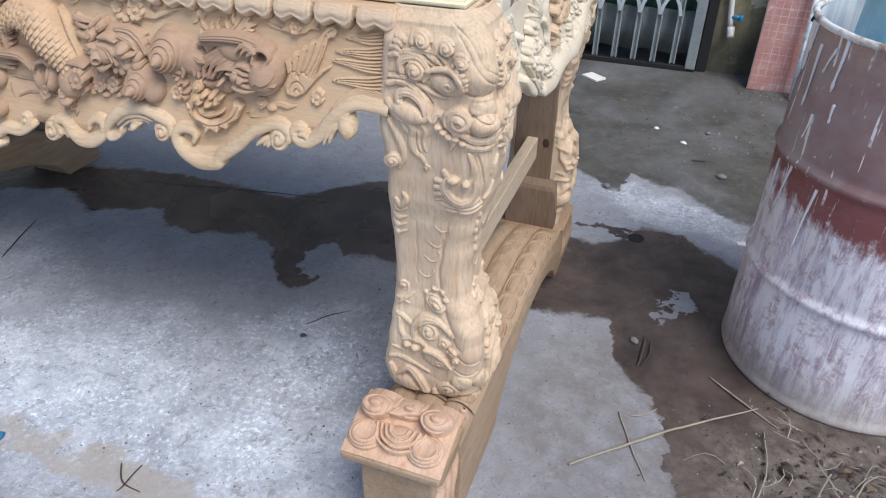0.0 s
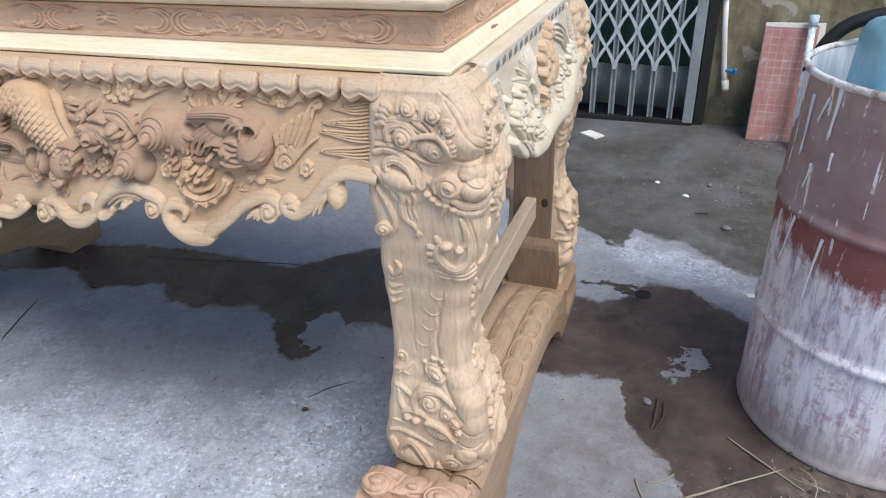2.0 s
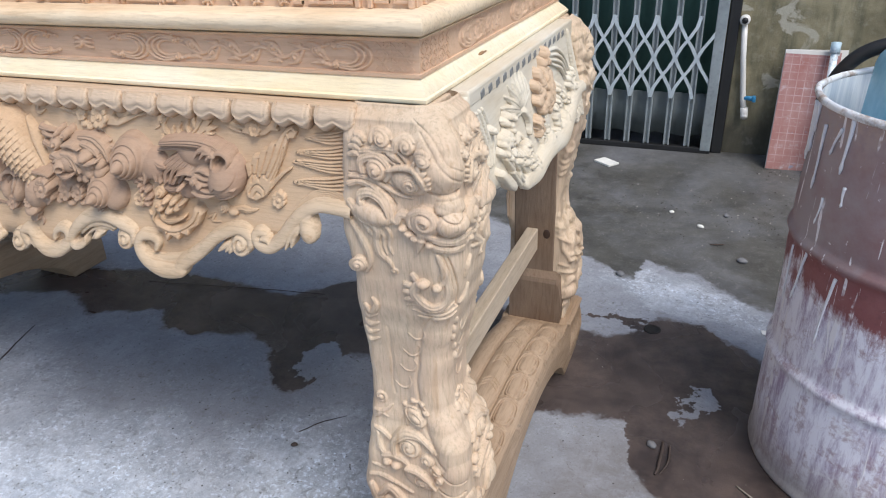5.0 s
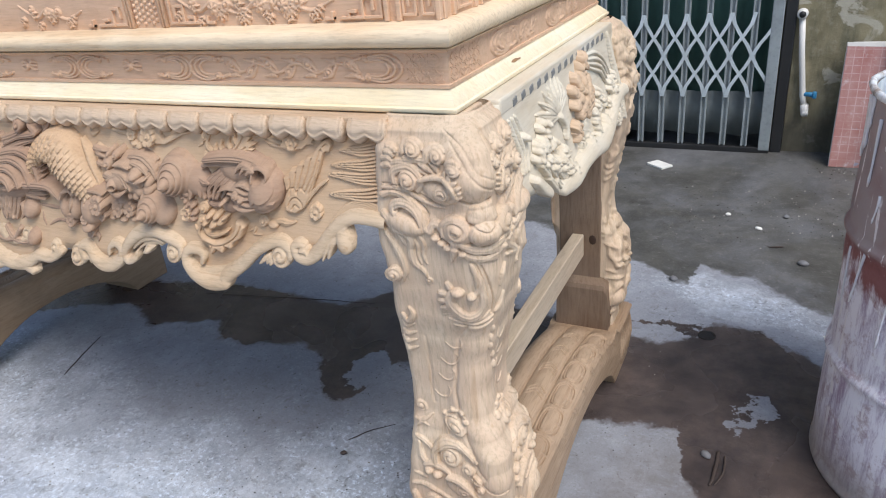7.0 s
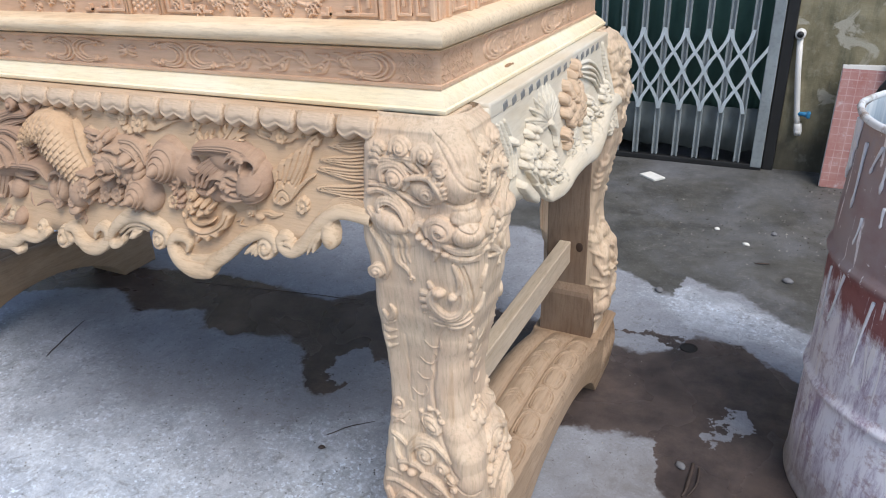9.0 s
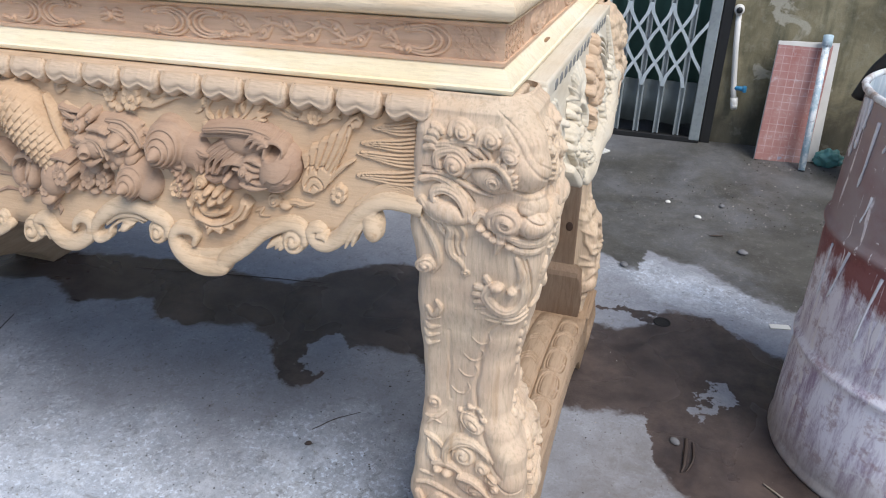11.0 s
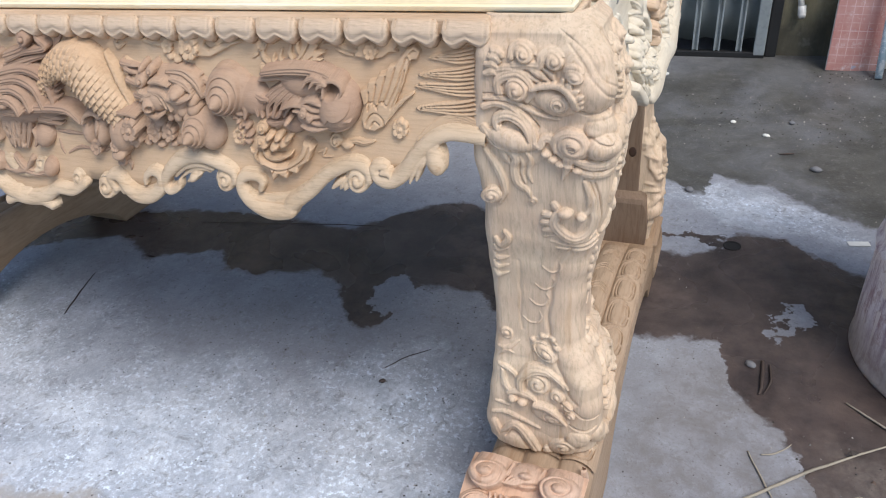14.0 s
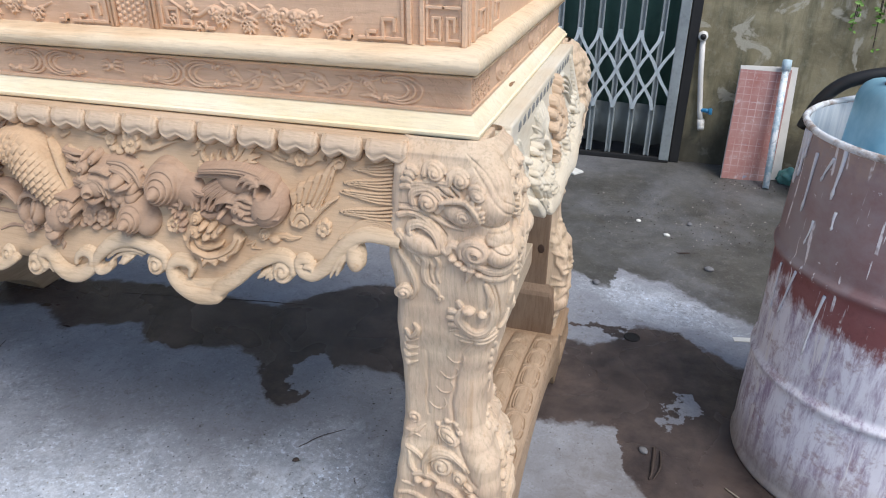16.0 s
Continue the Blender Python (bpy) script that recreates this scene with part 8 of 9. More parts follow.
def side_apron():
    bm = bmesh.new()
    rows = []
    for i in range(90):
        y = 0.075 + 0.73 * i / 89
        low = side_edge(y)
        front = [Vector(side_at(y, low + (0.985 - low) * k / 10, -0.004 * math.sin(math.pi * k / 10))) for k in range(11)]
        back = [Vector((p.x - 0.03, p.y, p.z)) for p in front]
        rows.append(front + back[::-1])
    add_grid(bm, rows, close_v=True, caps=True)
    panel = part("side_apron", bm, WOOD_SIDE_LIT, table, "pale side apron carved with flowers and fruit")

    def field():
        return Field(side_at, 0.05, 0.84, 0.69, 0.995, 0.0016)

    # rolled lower edge
    r = field()
    r.stroke([(y, side_edge(y) + 0.004) for y in (0.26, 0.33, 0.40, 0.47, 0.54, 0.61, 0.68, 0.74, 0.79)], 0.014, 0.019, 0.013, 0.006, sides=12)
    for y in (0.34, 0.47, 0.60, 0.70):
        r.curl((y, side_edge(y) + 0.016), 0.017, 1.4, 0.5, 1, 0.28, 0.010, 0.5)
    r.stroke([(0.35, 0.800), (0.45, 0.790), (0.56, 0.800), (0.66, 0.805)], 0.003, 0.006, 0.003)
    bead_ob = r.mesh("scroll_bead", WOOD_SIDE_LIT, panel, "")
    # hanging leaves and the blunt hook at the near end
    r = field()
    r.stroke([(0.150, 0.846), (0.168, 0.828), (0.184, 0.816)], 0.009, 0.012, 0.010, 0.010)
    for k, (y, z) in enumerate(((0.205, 0.842), (0.235, 0.832), (0.262, 0.822), (0.285, 0.806), (0.225, 0.812), (0.255, 0.798))):
        r.stroke([(y - 0.016, z + 0.018), (y, z), (y + 0.010, z - 0.016)], 0.006, 0.008, 0.003, 0.006)
        r.groove([(y - 0.013, z + 0.014), (y, z), (y + 0.007, z - 0.010)], 0.0012, 0.003)
    for y, z, s in ((0.24, 0.846, 0.017), (0.275, 0.836, 0.019), (0.305, 0.820, 0.017), (0.295, 0.850, 0.014)):
        r.flower((y, z), s, 5, 0.008, y * 9, 0.015)
    tassel = r.mesh("carved_tassel", WOOD_SIDE_LIT, panel, "")
    # the open peony in browner wood
    r = field()
    rng = random.Random(8)
    for ring, count, size in ((0.040, 9, 0.015), (0.026, 7, 0.013), (0.012, 4, 0.010)):
        for k in range(count):
            a = 6.283 * k / count + ring * 50
            p = (0.470 + 1.25 * ring * math.cos(a), 0.908 + 0.82 * ring * math.sin(a))
            r.dome(p, size * 1.15, size * 0.8, 0.009, 0.008 + 0.30 * (0.040 - ring), a)
            r.groove([(p[0] - 0.5 * size, p[1] - 0.004), p, (p[0] + 0.5 * size, p[1] + 0.004)], 0.0012, 0.002 + 0.002 * rng.random(), 4)
    r.leaf((0.48, 0.945), (0.525, 0.962), 0.020, 3, 0.2, 0.010, 0.008)
    r.leaf((0.41, 0.872), (0.385, 0.852), 0.018, 3, 0.2, 0.010, 0.006)
    big = r.mesh("carved_peony", WOOD_LAPPET, panel, "open peony in browner timber")
    # spread palm leaf, grapes, small blossoms and the ribbed frame at the far end
    r = field()
    for k in range(9):
        a = 0.15 + 0.27 * k
        r.stroke([(0.335, 0.902), (0.335 - 0.060 * math.cos(a), 0.902 + 0.036 * math.sin(a)), (0.335 - (0.125 - 0.008 * k) * math.cos(a), 0.904 + 0.066 * math.sin(a))], 0.004, 0.0085, 0.001, 0.0)
        r.groove([(0.325, 0.903), (0.335 - 0.060 * math.cos(a), 0.902 + 0.036 * math.sin(a)), (0.335 - 0.11 * math.cos(a), 0.904 + 0.06 * math.sin(a))], 0.0010, 0.0025)
    r.stroke([(0.335, 0.90), (0.350, 0.880), (0.345, 0.855)], 0.007, 0.008, 0.003, 0.004)
    rng = random.Random(21)
    for k in range(34):
        y, z = rng.gauss(0.215, 0.026), rng.gauss(0.882, 0.017)
        r.dome((y, z), 0.0075, 0.0075, 0.012, 0.002 + 0.004 * rng.random())
    for k in range(26):
        y, z = rng.uniform(0.53, 0.74), rng.uniform(0.795, 0.885)
        r.flower((y, z), rng.uniform(0.012, 0.019), 5, 0.002, 6 * rng.random(), 0.012)
    for k in range(12):
        y, z = rng.uniform(0.37, 0.52), rng.uniform(0.815, 0.850)
        r.leaf((y, z), (y + rng.uniform(-0.03, 0.03), z + rng.uniform(-0.02, 0.02)), 0.012, 3, 0.2, 0.007)
    for k in range(4):
        d = 0.013 * k
        r.stroke([(0.555, 0.963 - d * 0.6), (0.63, 0.955 - d), (0.685 - d, 0.925 - d * 0.5), (0.715 - d, 0.875)], 0.002, 0.0045, 0.002, 0.001)
    r.stroke([(0.735, 0.975), (0.750, 0.90), (0.760, 0.83), (0.765, 0.78)], 0.006, 0.009, 0.006, 0.002)
    for k in range(3):
        r.stroke([(0.112 + 0.014 * k, 0.955), (0.120 + 0.016 * k, 0.925), (0.128 + 0.014 * k, 0.895), (0.122 + 0.010 * k, 0.865)], 0.002, 0.004, 0.002, 0.001)
    rest = r.mesh("carved_fruit", WOOD_SIDE_LIT, panel, "")
    # a plain rail under the board; grey plates paint the shade inside its slots
    rail = part("slot_rail", box((-0.050, 0.090, 0.966), (0.030, 0.79, 0.9925), 0.004), WOOD_SIDE_LIT, panel, smooth=False)
    slot = box((-0.0015, -0.0090, -0.0066), (0.0015, 0.0090, 0.0066), 0.0014, 1)
    mesh = bpy.data.meshes.new("slot")
    slot.to_mesh(mesh)
    slot.free()
    mesh.materials.append(SLOT_SHADE)
    for k in range(15):
        ob = new("slot", mesh)
        ob.parent, ob.location = panel, (0.0298, 0.15 + 0.039 * k, 0.9755)
        ob.rotation_euler = (radians(14), 0, 0)
    other = mirrored(panel, table, True)
    for ob in (bead_ob, tassel, big, rest, rail):
        mirrored(ob, other, True)


side_apron()

# Rear rail and bed share the inner timber with shade in its colour.
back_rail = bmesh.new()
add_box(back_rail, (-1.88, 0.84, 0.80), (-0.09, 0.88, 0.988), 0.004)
part("back_rail", back_rail, WOOD_INNER_SHADED, table, "plain sawn rear rail", smooth=False)
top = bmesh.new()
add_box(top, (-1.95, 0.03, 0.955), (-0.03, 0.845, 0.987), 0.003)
part("table_bed", top, WOOD_INNER_SHADED, table, smooth=False)


# the chest on the table -----------------------------------------------------------------
chest = thing("altar_chest", "raw timber altar chest with carved frieze, set on the table", "chest", at=(0, 0, 0))
CX0, CX1, CY0, CY1 = -2.18, 0.0, 0.0, 0.69


def rect_sweep(profile):
    """A moulding of given (inset, height) points that runs round the chest with mitred corners."""
    bm = bmesh.new()
    rows = []
    for sx, sy in ((0, 0), (1, 0), (1, 1), (0, 1)):
        rows.append([(CX1 - i if sx else CX0 + i, CY1 - i if sy else CY0 + i, z) for i, z in profile])
    return add_grid(bm, rows, close_u=True, close_v=True)


def moulding(name, profile, material, label):
    ob = part(name, rect_sweep(profile), material, chest, label, smooth=False)
    return smooth_by_angle(ob, 40)


def arc(cx, cz, r, a0, a1, n=10):
    return [(cx - r * math.cos(radians(a0 + (a1 - a0) * k / n)), cz + r * math.sin(radians(a0 + (a1 - a0) * k / n))) for k in range(n + 1)]


board = moulding("base_board", [(0.06, 0.9955), (0.002, 0.9955), (0.0, 0.998), (0.0, 1.003), (0.002, 1.0045), (0.0035, 1.005), (0.004, 1.0085), (0.021, 1.026), (0.0225, 1.029), (0.06, 1.029)],
                 WOOD_BOARD, "pale yellow pine base board with mitred corners")
frieze = moulding("frieze", [(0.06, 1.029), (0.020, 1.029), (0.020, 1.0345), (0.023, 1.036), (0.023, 1.083), (0.020, 1.085), (0.020, 1.0905), (0.06, 1.0905)], WOOD_BOX, "carved frieze band with scrolls and key fret")
roll = moulding("roll_moulding", [(0.07, 1.091)] + [(0.016, 1.091), (0.010, 1.0915)] + arc(0.020, 1.1085, 0.0165, -80, 75, 12) + [(0.026, 1.1275), (0.032, 1.1285), (0.07, 1.1285)], WOOD_ROLL, "rounded pale moulding")
body_box = moulding("chest_body", [(0.08, 1.128), (0.042, 1.128), (0.042, 1.56), (0.0, 1.575), (0.0, 1.60), (0.08, 1.60)], WOOD_BOX, "pinkish raw timber chest sides")
lid = part("chest_top", box((CX0 + 0.05, CY0 + 0.05, 1.555), (CX1 - 0.05, CY1 - 0.05, 1.598), 0.003), WOOD_BOX, chest, smooth=False)


def frieze_at(x, z, h=0.0):
    return np.stack([x + 0 * h, 0.0225 - h, z + 0 * h], -1)


def frieze_side_at(y, z, h=0.0):
    return np.stack([-0.0225 + h, y + 0 * h, z + 0 * h], -1)


def c_scroll(r, x, size, way):
    """A bold C scroll, back to back with its twin, ending in small leaves."""
    z = 1.0595
    for k in range(3):
        s = 0.0225 - 0.0045 * k
        pts = [(x + way * (0.012 + 0.026 + (s * 1.75) * -math.cos(a)) + way * 0.004 * k, z + s * math.sin(a)) for a in (2.1, 1.4, 0.7, 0.0, -0.7, -1.4, -2.1)]
        r.stroke(pts, 0.0020, 0.0028, 0.0020, 0.0004, steps=5, flat=0.9)
    for s in (1, -1):
        r.curl((x + way * 0.064, z + s * 0.015), 0.0068, 1.1, 0.4 * s, way * s, 0.34, 0.001, 0.8)
        for k in range(3):
            r.dome((x + way * (0.074 + 0.007 * k), z + s * (0.017 - 0.002 * k)), 0.0050, 0.0034, 0.0030)


def vine(r, x0, x1):
    """A running scroll of leaves and tendrils."""
    n, z = 7, 1.0595
    pts = [(x0 + (x1 - x0) * k / n, z + 0.008 * (1 if k % 2 else -1)) for k in range(n + 1)]
    r.stroke(pts, 0.0022, 0.0036, 0.0022, 0.0003, flat=0.6)
    gap = abs(x1 - x0) / n
    way = 1 if x1 > x0 else -1
    for k, p in enumerate(pts[:-1]):
        up = -1 if k % 2 else 1
        r.curl((p[0] + way * gap * 0.45, z + up * 0.007), min(0.011, gap * 0.3), 1.5, k, way * up, 0.28, 0.0003, 0.35)
        r.stroke([(p[0], p[1]), (p[0] + way * gap * 0.35, p[1] + up * 0.020), (p[0] + way * gap * 0.85, p[1] + up * 0.026)], 0.0014, 0.0050, 0.0010, 0.0002, flat=0.5)
        r.stroke([(p[0], p[1]), (p[0] + way * gap * 0.30, p[1] - up * 0.004), (p[0] + way * gap * 0.75, p[1] - up * 0.007)], 0.0012, 0.0044, 0.0010, 0.0002, flat=0.5)
        r.dome((p[0] + way * gap * 0.15, p[1] - up * 0.006), 0.0040, 0.0030, 0.0022)


def bow(r, x):
    z = 1.062
    for s in (1, -1):
        for k in range(3):
            r.stroke([(x, z), (x + s * 0.011, z + 0.009 - 0.008 * k), (x + s * 0.024, z + 0.007 - 0.008 * k)], 0.0016, 0.0036, 0.0014, 0.0006)
    r.dome((x, z), 0.005, 0.007, 0.006)


def frieze_relief():
    r = Field(frieze_at, -2.10, -0.03, 1.030, 1.090, 0.0011, -0.001)
    xs = [(-0.1095, 1.0639)[0], (-0.5533, 1.0682)[0], (-0.8627, 1.0690)[0]]
    c_scroll(r, xs[0] + 0.004, 0.02, -1)
    x = xs[1]
    pitch = xs[1] - xs[2]
    vine(r, xs[0] - 0.075, xs[1] + 0.075)
    while x > 2 * XM - xs[0] + 0.1:
        c_scroll(r, x, 0.02, 1)
        c_scroll(r, x, 0.02, -1)
        bow(r, x - pitch / 2)
        x -= pitch
    r.mesh("carved_scrollwork", WOOD_BOX, frieze)
    # key fret at the corner
    bars = bmesh.new()
    left = xs[0] + 0.012
    for i in range(9):
        for j in range(4):
            x, z = left + 0.007 + i * 0.0125, 1.0415 + j * 0.0118
            if x > -0.030:
                continue
            for a, b, c, d in ((-0.006, 0.0, 0.006, 0.0) if (i + j) % 2 else (0.0, -0.006, 0.0, 0.006), (-0.006, -0.006, -0.006, 0.001), (0.006, -0.001, 0.006, 0.006)):
                q = Vector((a + c, b + d)) * 0.5
                w, h = max(abs(c - a), 0.0026), max(abs(d - b), 0.0026)
                rot = Matrix.Translation((x, 0.0222, z)) @ Matrix.Rotation(radians(45), 4, "Y")
                add_box(bars, (q.x - w / 2, -0.0004, q.y - h / 2), (q.x + w / 2, 0.001, q.y + h / 2), 0, 1, rot)
    part("key_fret", bars, WOOD_BOX, frieze, smooth=False)
    side = bmesh.new()
    for i in range(7):
        for j in range(4):
            y, z = 0.033 + i * 0.0125, 1.0415 + j * 0.0118
            for a, b, c, d in ((-0.006, 0.0, 0.006, 0.0) if (i + j) % 2 else (0.0, -0.006, 0.0, 0.006), (-0.006, -0.006, -0.006, 0.001), (0.006, -0.001, 0.006, 0.006)):
                q = Vector((a + c, b + d)) * 0.5
                w, h = max(abs(c - a), 0.0026), max(abs(d - b), 0.0026)
                rot = Matrix.Translation((-0.0222, y, z)) @ Matrix.Rotation(radians(45), 4, "X")
                add_box(side, (-0.001, q.x - w / 2, q.y - h / 2), (0.0004, q.x + w / 2, q.y + h / 2), 0, 1, rot)
    part("key_fret", side, WOOD_BOX, frieze, smooth=False)
    r = Field(frieze_side_at, 0.03, 0.66, 1.030, 1.090, 0.0014, -0.001)
    y = 0.16
    while y < 0.60:
        vine(r, y, y + 0.16)
        c_scroll(r, y - 0.012, 0.02, 1)
        y += 0.22
    r.mesh("carved_scrollwork", WOOD_BOX, frieze)


frieze_relief()


# fret frames and reliefs on the chest body
def fret_bars(bm, x, z, marks, w=0.0055, depth=0.003):
    for k, (a, b, c, d) in enumerate(marks):
        lo = (x + min(a, c) - w / 2, 0.042 - depth - 0.0003 * k, z + min(b, d) - w / 2)
        hi = (x + max(a, c) + w / 2, 0.044, z + max(b, d) + w / 2)
        add_box(bm, lo, hi, 0.0008, 1)


def key_corner(x, way, name="key_fret"):
    """A meander that winds up the side of a panel."""
    bm = bmesh.new()
    s = way
    fret_bars(bm, x, 1.136, [(0, 0, 0, 0.35), (0, 0, s * 0.034, 0), (s * 0.034, 0, s * 0.034, 0.03), (s * 0.034, 0.03, s * 0.014, 0.03), (s * 0.014, 0.03, s * 0.014, 0.013),
                              (s * 0.034, 0, s * 0.075, 0), (s * 0.060, 0, s * 0.060, 0.010), (s * 0.060, 0.010, s * 0.048, 0.010), (s * 0.092, 0, s * 0.105, 0), (s * 0.092, 0, s * 0.092, 0.009)])
    return part(name, bm, WOOD_BOX, body_box, smooth=False)


def chest_relief():
    xa = (-0.0413, 1.1401)[0]
    xb = (-0.1108, 1.1425)[0]
    for x in (xa, xb, xb - 0.022):
        part("post", box((x - 0.004, 0.036, 1.129), (x + 0.004, 0.044, 1.55), 0.001, 1), WOOD_BOX, body_box, smooth=False)
    mid = (xa + xb) / 2
    q = (xa - mid) * 0.80
    for side in (1, -1):
        bm = bmesh.new()
        fret_bars(bm, mid, 1.138, [(side * q, 0, side * q, 0.40), (side * 0.006, 0, side * q, 0), (side * 0.006, 0, side * 0.006, 0.034), (side * 0.006, 0.034, side * (q - 0.010), 0.034), (side * (q - 0.010), 0.014, side * (q - 0.010), 0.034),
                                  (side * 0.0, 0.050, side * q, 0.050), (side * 0.006, 0.066, side * (q - 0.008), 0.066), (side * 0.006, 0.066, side * 0.006, 0.10), (side * 0.006, 0.10, side * q, 0.10)], 0.0048)
        part("corner_fret", bm, WOOD_BOX, body_box, smooth=False)
    key_corner(xb - 0.034, -1)
    xl, xr = (-0.7074, 1.1633)[0], (-0.6127, 1.1600)[0]
    key_corner(xr + 0.012, 1)
    bm = bmesh.new()
    for x in (xl, xl + 0.008, xr, xr - 0.008):
        add_box(bm, (x - 0.0025, 0.036, 1.129), (x + 0.0025, 0.044, 1.55), 0.001, 1)
    n, w = 7, (xr - xl - 0.02) / 7
    for i in range(n):
        for j in range(24):
            c = Vector((xl + 0.01 + w * (i + 0.5), 0.042, 1.137 + j * 0.011 + (0.0055 if i % 2 else 0)))
            add_ball(bm, c, (w * 0.42, 0.003, 0.0042), None, 4, 6)
    part("lattice_panel", bm, WOOD_BOX, body_box)
    key_corner(xl - 0.012, -1)
    r = Field(lambda x, z, h: np.stack([x + 0 * h, 0.0415 - h, z + 0 * h], -1), -1.5, -0.1, 1.128, 1.20, 0.0014, -0.001)
    for px, way in (((-0.3340, 1.1569)[0], 1), ((-0.3868, 1.1589)[0], -1), ((-0.9410, 1.1715)[0], 1), ((-0.4915, 1.1628)[0], 1)):
        r.stroke([(px - 0.09, 1.18), (px - 0.04, 1.155), (px, 1.17), (px + 0.05, 1.15), (px + 0.10, 1.165)], 0.002, 0.0045, 0.002)
        for k in range(7):
            a = (px - 0.08 + 0.026 * k, 1.158 + 0.012 * math.sin(k * 2.1))
            r.leaf(a, (a[0] + 0.014 * (1 if k % 2 else -1), a[1] - 0.016), 0.010, 3, 0.15, 0.004)
        r.curl((px + 0.03, 1.165), 0.012, 1.4, 0.2, way, 0.26)
        r.curl((px - 0.05, 1.172), 0.010, 1.4, 0.9, -way, 0.26)
        r.flower((px, 1.160), 0.012, 5, 0.001, 0.4, 0.006)
    r.mesh("carved_foliage", WOOD_BOX, body_box)
    # the near end of the chest
    for y in (0.05, 0.075, 0.135, 0.155):
        part("post", box((-0.044, y - 0.0035, 1.129), (-0.036, y + 0.0035, 1.55), 0.001, 1), WOOD_BOX, body_box, smooth=False)
    for y0 in (0.085, 0.165, 0.46):
        bm = bmesh.new()
        for k, (a, b, c, d) in enumerate(((0, 0, 0.04, 0), (0.04, 0, 0.04, 0.035), (0.04, 0.035, 0.015, 0.035), (0.015, 0.035, 0.015, 0.014), (0, 0, 0, 0.3))):
            add_box(bm, (-0.043, y0 + min(a, c) - 0.0025, 1.137 + min(b, d) - 0.0025), (-0.0385 + 0.0003 * k, y0 + max(a, c) + 0.0025, 1.137 + max(b, d) + 0.0025), 0.0008, 1)
        part("corner_fret", bm, WOOD_BOX, body_box, smooth=False)


chest_relief()
for ob in chest.children_recursive:
    ob.data.transform(Matrix.Translation((0, 0, 0.0928)) @ Matrix.Diagonal((0.908, 1.28, 0.9047, 1)))
knot = bmesh.new()
add_ball(knot, (-0.0112, 0.268, 1.0135), (0.0016, 0.016, 0.0030), Matrix.Rotation(radians(-45), 3, "Y"), 6, 14)
add_ball(knot, (-0.0108, 0.287, 1.0125), (0.0012, 0.007, 0.0018), Matrix.Rotation(radians(-45), 3, "Y"), 6, 12)
part("knot", knot, plain("resin_knot", (0.40, 0.235, 0.120), 0.6, 0, 90, 0.35), board, "brown torn knot in the pine")


# small things on the ground -----------------------------------------------------
STRAW = plain("dry_straw", (0.34, 0.30, 0.235), 0.8, 0, 90, 0.25)
TWIG = plain("dark_twig", (0.07, 0.05, 0.042), 0.8, 0, 90, 0.3)
STONE = plain("grey_stone", (0.20, 0.20, 0.21), 0.8, 0, 60, 0.3)
CHALK = plain("white_plaster", (0.78, 0.77, 0.72), 0.75, 0, 60, 0.1)


def stick(name, points, radius, material, label, category="twig"):
    t = thing(name, label, category, at=(0, 0, 0))
    bm = bmesh.new()
    path = spline(points, 8)
    wob = [p + Vector((0.0025 * noise.noise(p * 30), 0.0025 * noise.noise(p * 31 + Vector((4, 0, 0))), 0)) for p in path]
    add_tube(bm, wob, taper(len(wob), radius * 0.8, radius, radius * 0.45), 7)
    part("stem", bm, material, t)
    return t


stick("stick", [(0.245, 0.075, 0.006), (0.36, 0.175, 0.010), (0.475, 0.275, 0.008), (0.645, 0.40, 0.009)], 0.0036, STRAW, "long pale dry stick lying on the concrete", "stick")
stick("stick", [(0.328, 0.275, 0.004), (0.368, 0.18, 0.006), (0.412, 0.09, 0.004)], 0.002, STRAW, "thin dry stem crossing the pale stick", "stick")
stick("stick", [(0.355, 0.275, 0.004), (0.385, 0.285, 0.006), (0.415, 0.32, 0.004)], 0.002, STRAW, "short broken dry stem on the concrete", "stick")
stick("stick", [(0.356, 0.575, 0.005), (0.356, 0.51, 0.006), (0.348, 0.455, 0.005)], 0.005, TWIG, "dark wet stick lying in the stain", "stick")
stick("stick", [(0.372, 0.565, 0.005), (0.374, 0.51, 0.006), (0.358, 0.46, 0.005)], 0.003, TWIG, "dark wet stick lying beside its twin", "stick")
stick("stick", [(0.53, 0.48, 0.004), (0.60, 0.42, 0.007), (0.69, 0.355, 0.004)], 0.0025, STRAW, "thin dry stem near the drum", "stick")
stick("stick", [(-0.545, 0.30, 0.003), (-0.51, 0.35, 0.004), (-0.455, 0.40, 0.003)], 0.0014, TWIG, "bent dark twig under the table", "stick")
stick("stick", [(-1.62, 0.25, 0.003), (-1.66, 0.35, 0.004), (-1.70, 0.46, 0.003)], 0.0018, TWIG, "thin twig on the concrete under the table", "stick")
stick("stick", [(-1.54, 0.83, 0.004), (-1.10, 0.915, 0.004), (-0.85, 0.955, 0.004)], 0.0018, TWIG, "long straight twig behind the stain", "stick")
stick("stick", [(-0.69, -0.27, 0.004), (-0.655, -0.31, 0.005), (-0.60, -0.32, 0.004)], 0.0018, TWIG, "forked dark twig by the slab edge", "stick")
stick("stick", [(-0.645, -0.26, 0.004), (-0.645, -0.32, 0.005), (-0.65, -0.335, 0.004)], 0.0015, TWIG, "small dark twig by the slab edge", "stick")
stick("stick", [(0.455, 1.79, 0.003), (0.43, 1.775, 0.006), (0.405, 1.775, 0.003)], 0.003, TWIG, "short black splinter on the damp concrete", "stick")
